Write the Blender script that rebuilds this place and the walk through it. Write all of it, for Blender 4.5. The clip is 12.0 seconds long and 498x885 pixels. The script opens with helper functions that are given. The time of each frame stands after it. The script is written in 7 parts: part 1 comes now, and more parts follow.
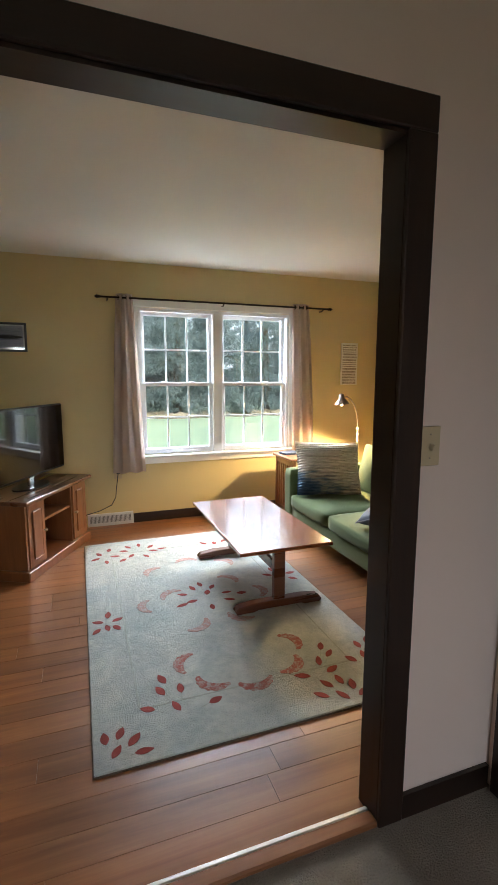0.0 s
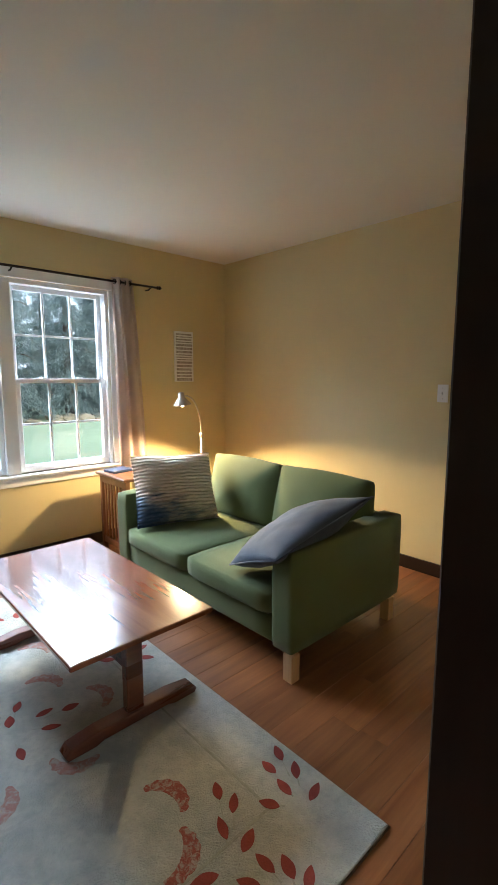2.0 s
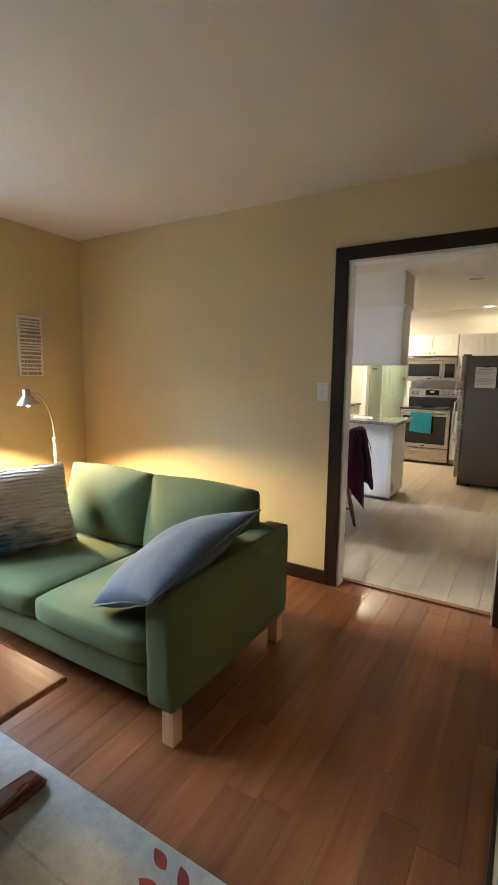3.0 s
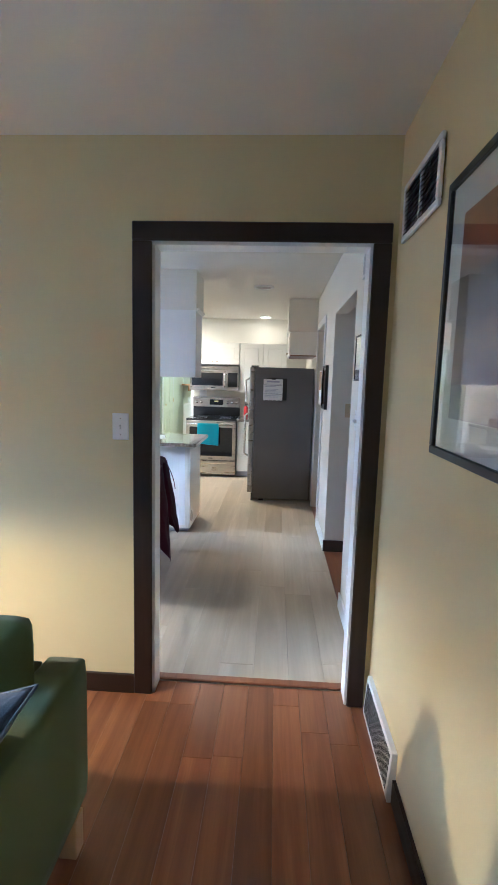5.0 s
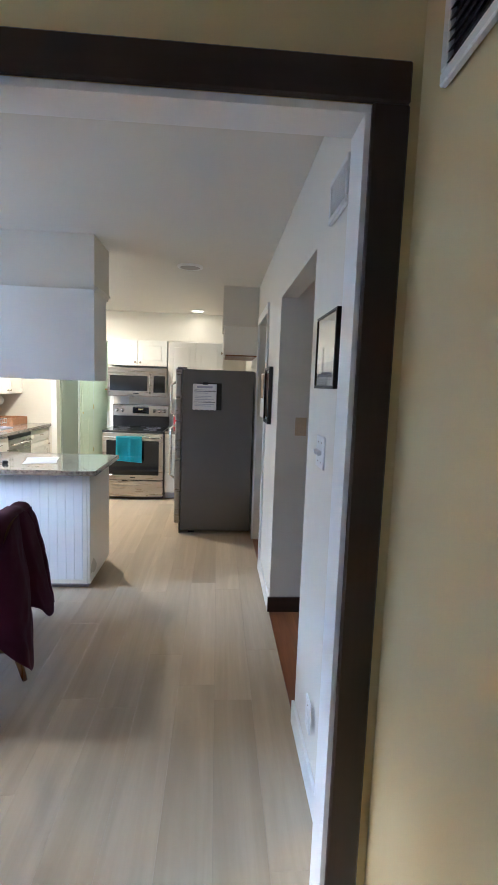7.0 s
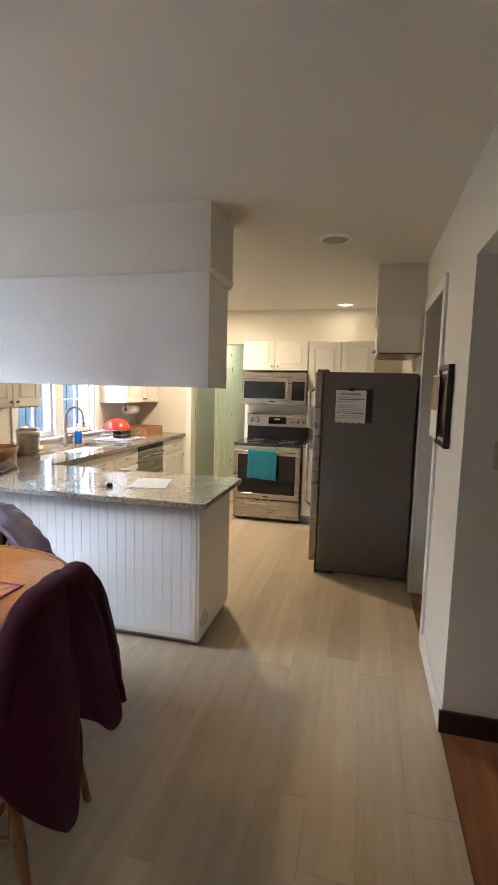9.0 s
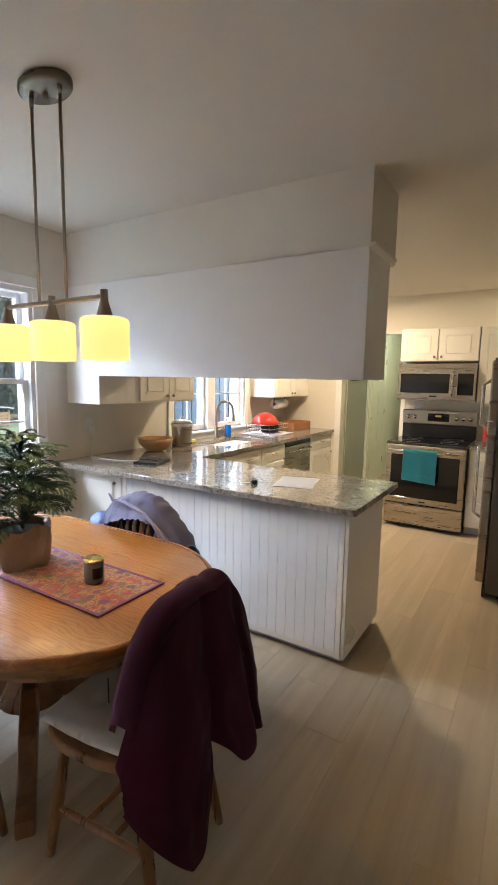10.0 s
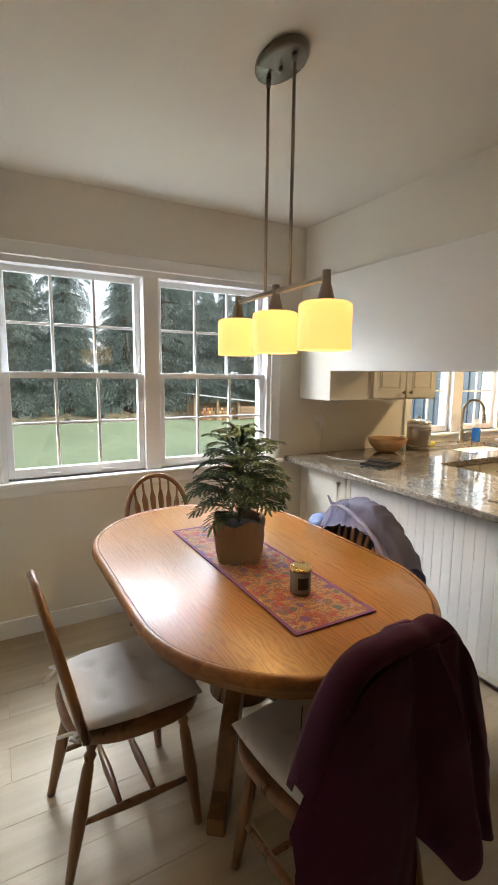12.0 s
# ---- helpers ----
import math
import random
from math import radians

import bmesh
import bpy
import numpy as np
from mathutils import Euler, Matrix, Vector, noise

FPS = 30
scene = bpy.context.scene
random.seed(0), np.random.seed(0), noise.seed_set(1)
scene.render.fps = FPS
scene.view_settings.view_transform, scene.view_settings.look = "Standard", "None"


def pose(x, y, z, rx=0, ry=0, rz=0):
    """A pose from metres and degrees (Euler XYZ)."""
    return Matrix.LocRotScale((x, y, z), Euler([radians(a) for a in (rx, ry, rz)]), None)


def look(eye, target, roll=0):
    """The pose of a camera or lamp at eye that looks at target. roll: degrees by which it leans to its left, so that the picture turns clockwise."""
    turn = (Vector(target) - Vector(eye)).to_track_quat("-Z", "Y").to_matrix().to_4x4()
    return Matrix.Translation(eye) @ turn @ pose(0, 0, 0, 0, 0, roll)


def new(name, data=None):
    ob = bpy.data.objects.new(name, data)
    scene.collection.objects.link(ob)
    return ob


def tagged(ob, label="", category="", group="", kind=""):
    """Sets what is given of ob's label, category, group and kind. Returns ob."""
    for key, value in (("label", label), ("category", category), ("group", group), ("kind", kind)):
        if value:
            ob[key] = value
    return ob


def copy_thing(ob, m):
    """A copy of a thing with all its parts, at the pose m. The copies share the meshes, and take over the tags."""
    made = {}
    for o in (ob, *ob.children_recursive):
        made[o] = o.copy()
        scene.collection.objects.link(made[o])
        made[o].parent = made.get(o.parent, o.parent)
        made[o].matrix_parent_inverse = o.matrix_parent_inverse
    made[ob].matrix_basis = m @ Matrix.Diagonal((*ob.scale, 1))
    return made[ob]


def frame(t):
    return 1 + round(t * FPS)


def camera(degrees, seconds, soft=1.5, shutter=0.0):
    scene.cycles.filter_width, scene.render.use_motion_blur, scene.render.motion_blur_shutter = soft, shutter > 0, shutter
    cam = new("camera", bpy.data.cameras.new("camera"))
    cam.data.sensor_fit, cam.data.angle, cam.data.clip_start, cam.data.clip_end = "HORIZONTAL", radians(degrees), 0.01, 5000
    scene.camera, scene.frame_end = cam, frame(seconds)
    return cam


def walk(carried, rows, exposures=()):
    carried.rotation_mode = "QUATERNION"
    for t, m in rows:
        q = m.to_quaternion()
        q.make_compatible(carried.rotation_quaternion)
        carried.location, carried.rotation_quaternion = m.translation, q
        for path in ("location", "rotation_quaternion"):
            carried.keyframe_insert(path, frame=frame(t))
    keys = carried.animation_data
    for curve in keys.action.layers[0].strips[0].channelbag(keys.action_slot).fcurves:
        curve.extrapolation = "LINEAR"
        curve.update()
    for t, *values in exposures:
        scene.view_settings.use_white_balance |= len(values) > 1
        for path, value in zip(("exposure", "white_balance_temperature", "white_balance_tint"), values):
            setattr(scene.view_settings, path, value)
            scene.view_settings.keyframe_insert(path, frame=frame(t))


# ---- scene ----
cam = camera(56.1, 12.0)
PATH = [
    (0, (0.382, 0.461, 1.413), (1.058, 2.322, 1.133), 0.1),
    (0.5, (0.453, 0.729, 1.391), (1.291, 2.523, 1.106), 0.5),
    (1, (0.581, 1.0, 1.367), (1.574, 2.714, 1.092), 0.4),
    (1.5, (0.604, 1.230, 1.347), (1.788, 2.821, 1.084), -0.1),
    (2, (0.657, 1.409, 1.352), (2.013, 2.854, 1.081), 0.0),
    (2.5, (0.816, 1.569, 1.351), (2.352, 2.821, 1.076), 0.8),
    (3, (0.927, 1.669, 1.352), (2.627, 2.683, 1.068), 0.8),
    (3.5, (1.009, 1.816, 1.379), (2.826, 2.599, 1.081), 0.7),
    (3.7, (1.045, 1.887, 1.382), (2.9, 2.571, 1.081), 0.6),
    (5.3, (1.851, 2.122, 1.478), (3.834, 2.138, 1.217), 1.7),
    (5.5, (1.94, 2.113, 1.471), (3.922, 2.083, 1.207), 1.7),
    (6, (2.214, 2.038, 1.488), (4.195, 1.937, 1.233), 2.1),
    (6.5, (2.475, 2.036, 1.485), (4.453, 1.876, 1.24), 2.2),
    (8.3, (3.39, 1.988, 1.481), (5.374, 2.116, 1.265), 1.4),
    (8.5, (3.469, 2.028, 1.49), (5.447, 2.231, 1.268), 1.5),
    (9, (3.617, 2.047, 1.488), (5.547, 2.518, 1.258), 1.4),
    (9.5, (3.753, 2.068, 1.473), (5.588, 2.828, 1.234), 1.1),
    (10, (3.826, 2.146, 1.47), (5.513, 3.188, 1.208), 1.0),
    (10.5, (3.936, 2.201, 1.468), (5.441, 3.491, 1.203), 1.0),
    (11, (4.017, 2.236, 1.464), (5.334, 3.716, 1.192), 1.1),
    (11.5, (4.03, 2.258, 1.464), (5.165, 3.879, 1.172), 0.8),
    (12, (4.029, 2.264, 1.457), (5.001, 3.988, 1.168), 0.7),
]
walk(cam, [(t, look(eye, target, roll)) for t, eye, target, roll in PATH], [(0, 2.06, 5950, 8), (1.2, 1.72, 5700, 7), (2.5, 1.92, 5450, 8), (3.7, 2.3, 5000, 8), (5.3, 2.4, 4250, 9), (6.7, 2.25, 4400, 9), (8.3, 2.0, 5000, 10), (9.5, 1.65, 5650, 13), (10.5, 1.45, 5850, 11), (12, 1.34, 6650, 10)])


# ---- world, sun, large lights ----
world = bpy.data.worlds.new("world")
scene.world = world
world.use_nodes = True
wn = world.node_tree.nodes
sky = wn.new("ShaderNodeTexSky")
sky.sky_type = "NISHITA"
sky.sun_disc = False
sky.sun_elevation = radians(32)
sky.sun_rotation = radians(150)
sky.dust_density = 4.0
sky.air_density = 1.3
sky.altitude = 50
soften = wn.new("ShaderNodeMix")
soften.data_type = "RGBA"
soften.inputs[0].default_value = 0.55
soften.inputs[7].default_value = (5.2, 5.6, 6.2, 1)
wn_bg = wn["Background"]
wn_bg.inputs[1].default_value = 0.15
world.node_tree.links.new(sky.outputs[0], soften.inputs[6])
world.node_tree.links.new(soften.outputs[2], wn_bg.inputs[0])

sun = new("sun", bpy.data.lights.new("sun", "SUN"))
sun.data.energy = 1.5
sun.data.angle = radians(14)
sun.data.color = (1.0, 0.95, 0.88)
sun.matrix_world = look((8, -14, 16), (0, 0, 0))


def area_lamp(name, eye, target, sx, sy, watts, color):
    lamp = new(name, bpy.data.lights.new(name, "AREA"))
    lamp.data.shape = "RECTANGLE"
    lamp.data.size, lamp.data.size_y = sx, sy
    lamp.data.energy, lamp.data.color = watts, color
    lamp.matrix_world = look(eye, target)
    return lamp


def spot_lamp(name, at, target, watts, color, radius, cone, soft_edge):
    lamp = new(name, bpy.data.lights.new(name, "SPOT"))
    lamp.data.energy, lamp.data.color, lamp.data.shadow_soft_size = watts, color, radius
    lamp.data.spot_size, lamp.data.spot_blend = radians(cone), soft_edge
    lamp.matrix_world = look(at, target)
    return lamp


def point_lamp(name, at, watts, color, radius):
    lamp = new(name, bpy.data.lights.new(name, "POINT"))
    lamp.data.energy, lamp.data.color, lamp.data.shadow_soft_size = watts, color, radius
    lamp.location = at
    return lamp


DAY = (0.90, 0.95, 1.0)
WARM = (1.0, 0.66, 0.30)
# daylight falling in through the window openings, from the sky above them
area_lamp("skylight_living", (1.7, 6.6, 3.1), (2.0, 3.2, 0.9), 3.4, 1.2, 195, DAY)
area_lamp("skylight_dining", (5.35, 6.6, 3.1), (5.2, 3.0, 1.0), 2.7, 1.2, 165, (0.84, 0.92, 1.0))
area_lamp("skylight_kitchen", (7.7, 5.9, 2.7), (7.7, 4.2, 0.9), 1.3, 0.8, 9, DAY)
area_lamp("skylight_front", (-0.3, -3.9, 2.6), (0.2, -1.0, 0.9), 1.6, 1.2, 38, DAY)


# ---- materials ----
def nodes_of(name):
    m = bpy.data.materials.new(name)
    m.use_nodes = True
    t = m.node_tree
    return m, t, t.nodes, t.links, t.nodes["Principled BSDF"]


def coords(t, scale=(1, 1, 1), rot=(0, 0, 0), kind="Object"):
    c = t.nodes.new("ShaderNodeTexCoord")
    mp = t.nodes.new("ShaderNodeMapping")
    mp.inputs["Scale"].default_value = scale
    mp.inputs["Rotation"].default_value = rot
    t.links.new(c.outputs[kind], mp.inputs[0])
    return mp.outputs[0]


def noise_of(t, vec, scale, detail=4, rough=0.55, distort=0.0):
    n = t.nodes.new("ShaderNodeTexNoise")
    n.inputs["Scale"].default_value, n.inputs["Detail"].default_value = scale, detail
    n.inputs["Roughness"].default_value, n.inputs["Distortion"].default_value = rough, distort
    t.links.new(vec, n.inputs["Vector"])
    return n.outputs[0]


def ramp(t, fac, stops):
    r = t.nodes.new("ShaderNodeValToRGB")
    e = r.color_ramp.elements
    while len(e) < len(stops):
        e.new(0.5)
    for k, (p, c) in zip(e, stops):
        k.position, k.color = p, (*c, 1)
    t.links.new(fac, r.inputs[0])
    return r.outputs[0]


def blend(t, fac, a, b, mode="MIX"):
    m = t.nodes.new("ShaderNodeMix")
    m.data_type, m.blend_type = "RGBA", mode
    for s, v in ((0, fac), (6, a), (7, b)):
        if isinstance(v, (int, float)):
            m.inputs[s].default_value = v
        elif isinstance(v, tuple):
            m.inputs[s].default_value = (*v, 1)
        else:
            t.links.new(v, m.inputs[s])
    return m.outputs[2]


def spread(t, fac, lo, hi, f0=0.3, f1=0.7):
    m = t.nodes.new("ShaderNodeMapRange")
    m.inputs[1].default_value, m.inputs[2].default_value = f0, f1
    m.inputs[3].default_value, m.inputs[4].default_value = lo, hi
    t.links.new(fac, m.inputs[0])
    return m.outputs[0]


def bump(t, p, height, strength, distance=0.002):
    b = t.nodes.new("ShaderNodeBump")
    b.inputs["Strength"].default_value, b.inputs["Distance"].default_value = strength, distance
    t.links.new(height, b.inputs["Height"])
    t.links.new(b.outputs[0], p.inputs["Normal"])


def shade(c, k):
    return tuple(max(0.0, min(1.0, v * k)) for v in c)


def surface(name, c, rough=0.5, var=0.12, fine=60, coarse=2.5, relief=0.15, metal=0.0, stretch=(1, 1, 1), coat=0.0, depth=0.001, sheen=0.0, spec=0.5):
    """A surface with variation at two scales, uneven gloss and fine relief."""
    m, t, n, l, p = nodes_of(name)
    v = coords(t, stretch)
    a, b = noise_of(t, v, coarse, 3), noise_of(t, v, fine, 5)
    col = ramp(t, a, [(0.25, shade(c, 1 - var)), (0.75, shade(c, 1 + var))])
    col = blend(t, spread(t, b, 0.0, 0.35), col, shade(c, 1 - 1.6 * var))
    l.new(col, p.inputs["Base Color"])
    l.new(spread(t, a, max(0.02, rough - 0.06), min(1, rough + 0.06)), p.inputs["Roughness"])
    p.inputs["Metallic"].default_value = metal
    p.inputs["Coat Weight"].default_value = coat
    p.inputs["Coat Roughness"].default_value = 0.08
    p.inputs["Sheen Weight"].default_value = sheen
    p.inputs["Specular IOR Level"].default_value = spec
    if relief:
        bump(t, p, b, relief, depth)
    return m


def wood(name, dark, light, rough=0.35, axis=0, scale=1.0, coat=0.0, per_piece=0.0, relief=0.12):
    """Wood grain running along one axis; pieces vary one from another."""
    m, t, n, l, p = nodes_of(name)
    st = [14.0 * scale] * 3
    st[axis] = 0.9 * scale
    c = n.new("ShaderNodeTexCoord")
    info = n.new("ShaderNodeObjectInfo")
    off = n.new("ShaderNodeVectorMath")
    off.operation = "SCALE"
    off.inputs[0].default_value = (17.0, 31.0, 23.0)
    l.new(info.outputs["Random"], off.inputs["Scale"])
    add = n.new("ShaderNodeVectorMath")
    l.new(c.outputs["Object"], add.inputs[0])
    l.new(off.outputs[0], add.inputs[1])
    mp = n.new("ShaderNodeMapping")
    mp.inputs["Scale"].default_value = st
    l.new(add.outputs[0], mp.inputs[0])
    g1 = noise_of(t, mp.outputs[0], 1.0, 5, 0.6, 0.8)
    g2 = noise_of(t, mp.outputs[0], 6.0, 4, 0.6, 0.2)
    col = ramp(t, g1, [(0.3, dark), (0.5, tuple((a + b) / 2 for a, b in zip(dark, light))), (0.72, light)])
    col = blend(t, spread(t, g2, 0.0, 0.4), col, dark)
    if per_piece:
        hsv = n.new("ShaderNodeHueSaturation")
        mr = n.new("ShaderNodeMapRange")
        mr.inputs[3].default_value, mr.inputs[4].default_value = 1 - per_piece, 1 + per_piece
        l.new(info.outputs["Random"], mr.inputs[0])
        l.new(mr.outputs[0], hsv.inputs["Value"])
        l.new(col, hsv.inputs["Color"])
        col = hsv.outputs[0]
    l.new(col, p.inputs["Base Color"])
    l.new(spread(t, g1, rough - 0.05, rough + 0.08), p.inputs["Roughness"])
    p.inputs["Coat Weight"].default_value = coat
    p.inputs["Coat Roughness"].default_value = 0.1
    bump(t, p, g2, relief, 0.0008)
    return m


def plain(name, c, rough=0.5, metal=0.0):
    m, t, n, l, p = nodes_of(name)
    p.inputs["Base Color"].default_value = (*c, 1)
    p.inputs["Roughness"].default_value = rough
    p.inputs["Metallic"].default_value = metal
    return m


def glow(name, c, strength):
    m, t, n, l, p = nodes_of(name)
    p.inputs["Base Color"].default_value = (*c, 1)
    p.inputs["Emission Color"].default_value = (*c, 1)
    p.inputs["Emission Strength"].default_value = strength
    return m


def oak_top():
    """Flat-sawn oak: long cathedral figure, dark open pores along y, satin varnish."""
    m, t, n, l, p = nodes_of("oak_top")
    v = coords(t, (1.0, 0.12, 1.0))
    warp = noise_of(t, coords(t, (3.0, 0.9, 1.0)), 1.6, 4, 0.6, 0.4)
    add = n.new("ShaderNodeVectorMath")
    add.operation = "MULTIPLY_ADD"
    add.inputs[1].default_value = (0.16, 0.02, 0.0)
    l.new(warp, add.inputs[0])
    l.new(v, add.inputs[2])
    wave = n.new("ShaderNodeTexWave")
    wave.bands_direction = "X"
    wave.inputs["Scale"].default_value = 22
    wave.inputs["Distortion"].default_value = 5.0
    wave.inputs["Detail"].default_value = 3
    wave.inputs["Detail Scale"].default_value = 1.6
    l.new(add.outputs[0], wave.inputs["Vector"])
    pores = noise_of(t, coords(t, (190, 5, 1)), 1.0, 4, 0.7, 0.6)
    broad = noise_of(t, coords(t, (2.2, 0.7, 1)), 1.5, 3)
    col = ramp(t, broad, [(0.3, (0.27, 0.108, 0.012)), (0.7, (0.37, 0.165, 0.022))])
    col = blend(t, spread(t, wave.outputs[1], 0.0, 0.55, 0.50, 1.0), col, (0.17, 0.058, 0.010))
    col = blend(t, spread(t, pores, 0.0, 0.55, 0.52, 0.68), col, (0.13, 0.042, 0.009))
    l.new(col, p.inputs["Base Color"])
    p.inputs["Coat Weight"].default_value = 0.12
    p.inputs["Coat Roughness"].default_value = 0.16
    l.new(spread(t, pores, 0.30, 0.44), p.inputs["Roughness"])
    bump(t, p, pores, 0.25, 0.0006)
    return m


M = {}
M["yellow_paint"] = surface("yellow_paint", (0.60, 0.495, 0.255), 0.62, 0.05, 260, 1.2, 0.10)
M["white_wall"] = surface("white_wall", (0.72, 0.69, 0.61), 0.6, 0.025, 90, 1.2, 0.03)
M["front_wall"] = surface("front_wall", (0.74, 0.60, 0.525), 0.65, 0.04, 260, 1.2, 0.10)
M["ceiling"] = surface("ceiling_paint", (0.68, 0.66, 0.59), 0.8, 0.03, 180, 0.8, 0.12)
M["soffit_paint"] = surface("soffit_paint", (0.78, 0.77, 0.74), 0.5, 0.03, 200, 1.5, 0.06)
M["cabinet"] = surface("cabinet_paint", (0.78, 0.76, 0.70), 0.32, 0.04, 120, 3, 0.05)
M["white_trim"] = surface("white_trim", (0.80, 0.80, 0.78), 0.35, 0.02, 60, 3, 0.02)
M["sash_white"] = surface("sash_vinyl", (0.80, 0.81, 0.82), 0.35, 0.03, 90, 4, 0.03)
M["dark_trim"] = wood("dark_trim", (0.010, 0.005, 0.003), (0.032, 0.014, 0.007), 0.40, 2, 1.0, 0.0)
M["dark_trim_x"] = wood("dark_trim_x", (0.010, 0.005, 0.003), (0.032, 0.014, 0.007), 0.40, 0, 1.0, 0.0)
M["dark_trim_y"] = wood("dark_trim_y", (0.010, 0.005, 0.003), (0.032, 0.014, 0.007), 0.40, 1, 1.0, 0.0)
M["hardwood"] = wood("hardwood", (0.165, 0.056, 0.019), (0.34, 0.142, 0.050), 0.33, 0, 0.9, 0.12, 0.22)
M["vinyl"] = wood("vinyl_plank", (0.37, 0.293, 0.19), (0.545, 0.45, 0.315), 0.46, 0, 0.42, 0.0, 0.07, 0.04)
M["subfloor"] = surface("joint_dark", (0.09, 0.04, 0.018), 0.7)
M["subfloor_light"] = surface("joint_grey", (0.40, 0.335, 0.245), 0.7)
M["oak_x"] = wood("oak_x", (0.14, 0.046, 0.009), (0.38, 0.158, 0.034), 0.40, 0, 1.7, 0.08)
M["oak_y"] = oak_top()
M["oak_z"] = wood("oak_z", (0.13, 0.055, 0.018), (0.27, 0.125, 0.042), 0.3, 2, 1.3, 0.25)
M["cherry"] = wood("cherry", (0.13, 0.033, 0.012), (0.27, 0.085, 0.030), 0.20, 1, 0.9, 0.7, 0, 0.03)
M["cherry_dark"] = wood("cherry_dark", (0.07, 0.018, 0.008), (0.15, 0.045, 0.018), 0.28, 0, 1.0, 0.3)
M["pine"] = wood("pine_leg", (0.50, 0.31, 0.15), (0.70, 0.49, 0.27), 0.45, 2, 1.4)
M["honey"] = wood("honey_cabinet", (0.15, 0.052, 0.018), (0.27, 0.108, 0.038), 0.33, 2, 1.1, 0.2)
M["honey_top"] = wood("honey_top", (0.10, 0.035, 0.014), (0.19, 0.075, 0.028), 0.28, 0, 1.1, 0.3)
M["honey_dark"] = surface("cabinet_inside", (0.05, 0.022, 0.010), 0.6)
M["tray_wood"] = wood("tray_wood", (0.27, 0.12, 0.04), (0.45, 0.22, 0.09), 0.4, 0, 1.2)
M["bowl_wood"] = wood("bowl_wood", (0.40, 0.20, 0.07), (0.60, 0.36, 0.16), 0.35, 0, 1.0)
M["sofa"] = surface("green_weave", (0.108, 0.140, 0.055), 0.85, 0.10, 420, 3.0, 0.5, sheen=0.12, depth=0.0012, spec=0.25)
M["blue_cloth"] = surface("blue_cloth", (0.092, 0.120, 0.165), 0.85, 0.18, 200, 9.0, 0.8, sheen=0.15, spec=0.25)
M["curtain"] = surface("curtain_linen", (0.66, 0.56, 0.50), 0.85, 0.06, 500, 3.0, 0.4, sheen=0.15, spec=0.2)
M["maroon"] = surface("maroon_fleece", (0.088, 0.018, 0.046), 0.95, 0.22, 300, 6.0, 0.55, sheen=0.12, spec=0.1)
M["lilac"] = surface("lilac_nylon", (0.205, 0.21, 0.36), 0.42, 0.10, 90, 7.0, 0.5, sheen=0.1, depth=0.004)
M["lining_blue"] = surface("bright_blue_nylon", (0.07, 0.13, 0.36), 0.45, 0.15, 90, 8.0, 0.6, depth=0.004)
M["navy_lining"] = surface("navy_lining", (0.02, 0.035, 0.09), 0.5, 0.15, 120, 6.0, 0.3)
M["cushion"] = surface("cushion_cotton", (0.55, 0.52, 0.49), 0.9, 0.05, 300, 5.0, 0.4, spec=0.2)
M["carpet"] = surface("carpet", (0.33, 0.28, 0.23), 0.95, 0.22, 150, 5.0, 1.0, depth=0.02, spec=0.1)
M["black"] = surface("black_plastic", (0.012, 0.012, 0.013), 0.35, 0.1, 80, 4, 0.03)
M["black_gloss"] = plain("black_glass", (0.006, 0.006, 0.007), 0.06)
M["iron"] = surface("dark_iron", (0.02, 0.015, 0.012), 0.4, 0.1, 100, 6, 0.1, metal=0.7)
M["steel"] = surface("brushed_steel", (0.42, 0.385, 0.335), 0.30, 0.02, 90, 3, 0.05, metal=1.0, stretch=(1, 1, 14))
M["nickel"] = surface("brushed_nickel", (0.38, 0.33, 0.26), 0.33, 0.06, 120, 4, 0.05, metal=1.0)
M["nickel_dark"] = surface("satin_nickel", (0.17, 0.15, 0.115), 0.26, 0.06, 120, 4, 0.05, metal=1.0)
M["aluminium"] = surface("bright_aluminium", (0.86, 0.85, 0.83), 0.38, 0.04, 200, 6, 0.05, metal=0.6)
M["chrome"] = plain("chrome", (0.75, 0.74, 0.72), 0.12, 1.0)
M["brass"] = surface("brass_lid", (0.72, 0.56, 0.25), 0.28, 0.05, 60, 4, 0.03, metal=1.0)
M["fridge_side"] = surface("fridge_grey", (0.135, 0.125, 0.115), 0.42, 0.05, 300, 2, 0.1, metal=0.25)
M["almond"] = plain("almond_plate", (0.52, 0.42, 0.26), 0.4)
M["plate_white"] = plain("plate_white", (0.75, 0.75, 0.74), 0.4)
M["vent_white"] = surface("vent_white", (0.70, 0.70, 0.69), 0.4, 0.05, 50, 5, 0.03)
M["disc_grey"] = surface("disc_grille", (0.42, 0.40, 0.37), 0.6, 0.1, 300, 9, 0.3)
M["vent_dark"] = plain("vent_dark", (0.03, 0.03, 0.03), 0.6)
M["paper"] = surface("paper", (0.78, 0.77, 0.75), 0.8, 0.02, 100, 6, 0.03)
M["ink"] = plain("ink", (0.05, 0.05, 0.055), 0.8)
M["teal"] = surface("teal_towel", (0.05, 0.34, 0.42), 0.95, 0.12, 260, 8, 0.8, sheen=0.3, depth=0.004)
M["red_glaze"] = surface("red_enamel", (0.50, 0.035, 0.02), 0.2, 0.05, 40, 5, 0.02, coat=0.4)
M["red_plastic"] = plain("red_plastic", (0.45, 0.03, 0.03), 0.35)
M["blue_plastic"] = plain("blue_liquid", (0.02, 0.16, 0.55), 0.15)
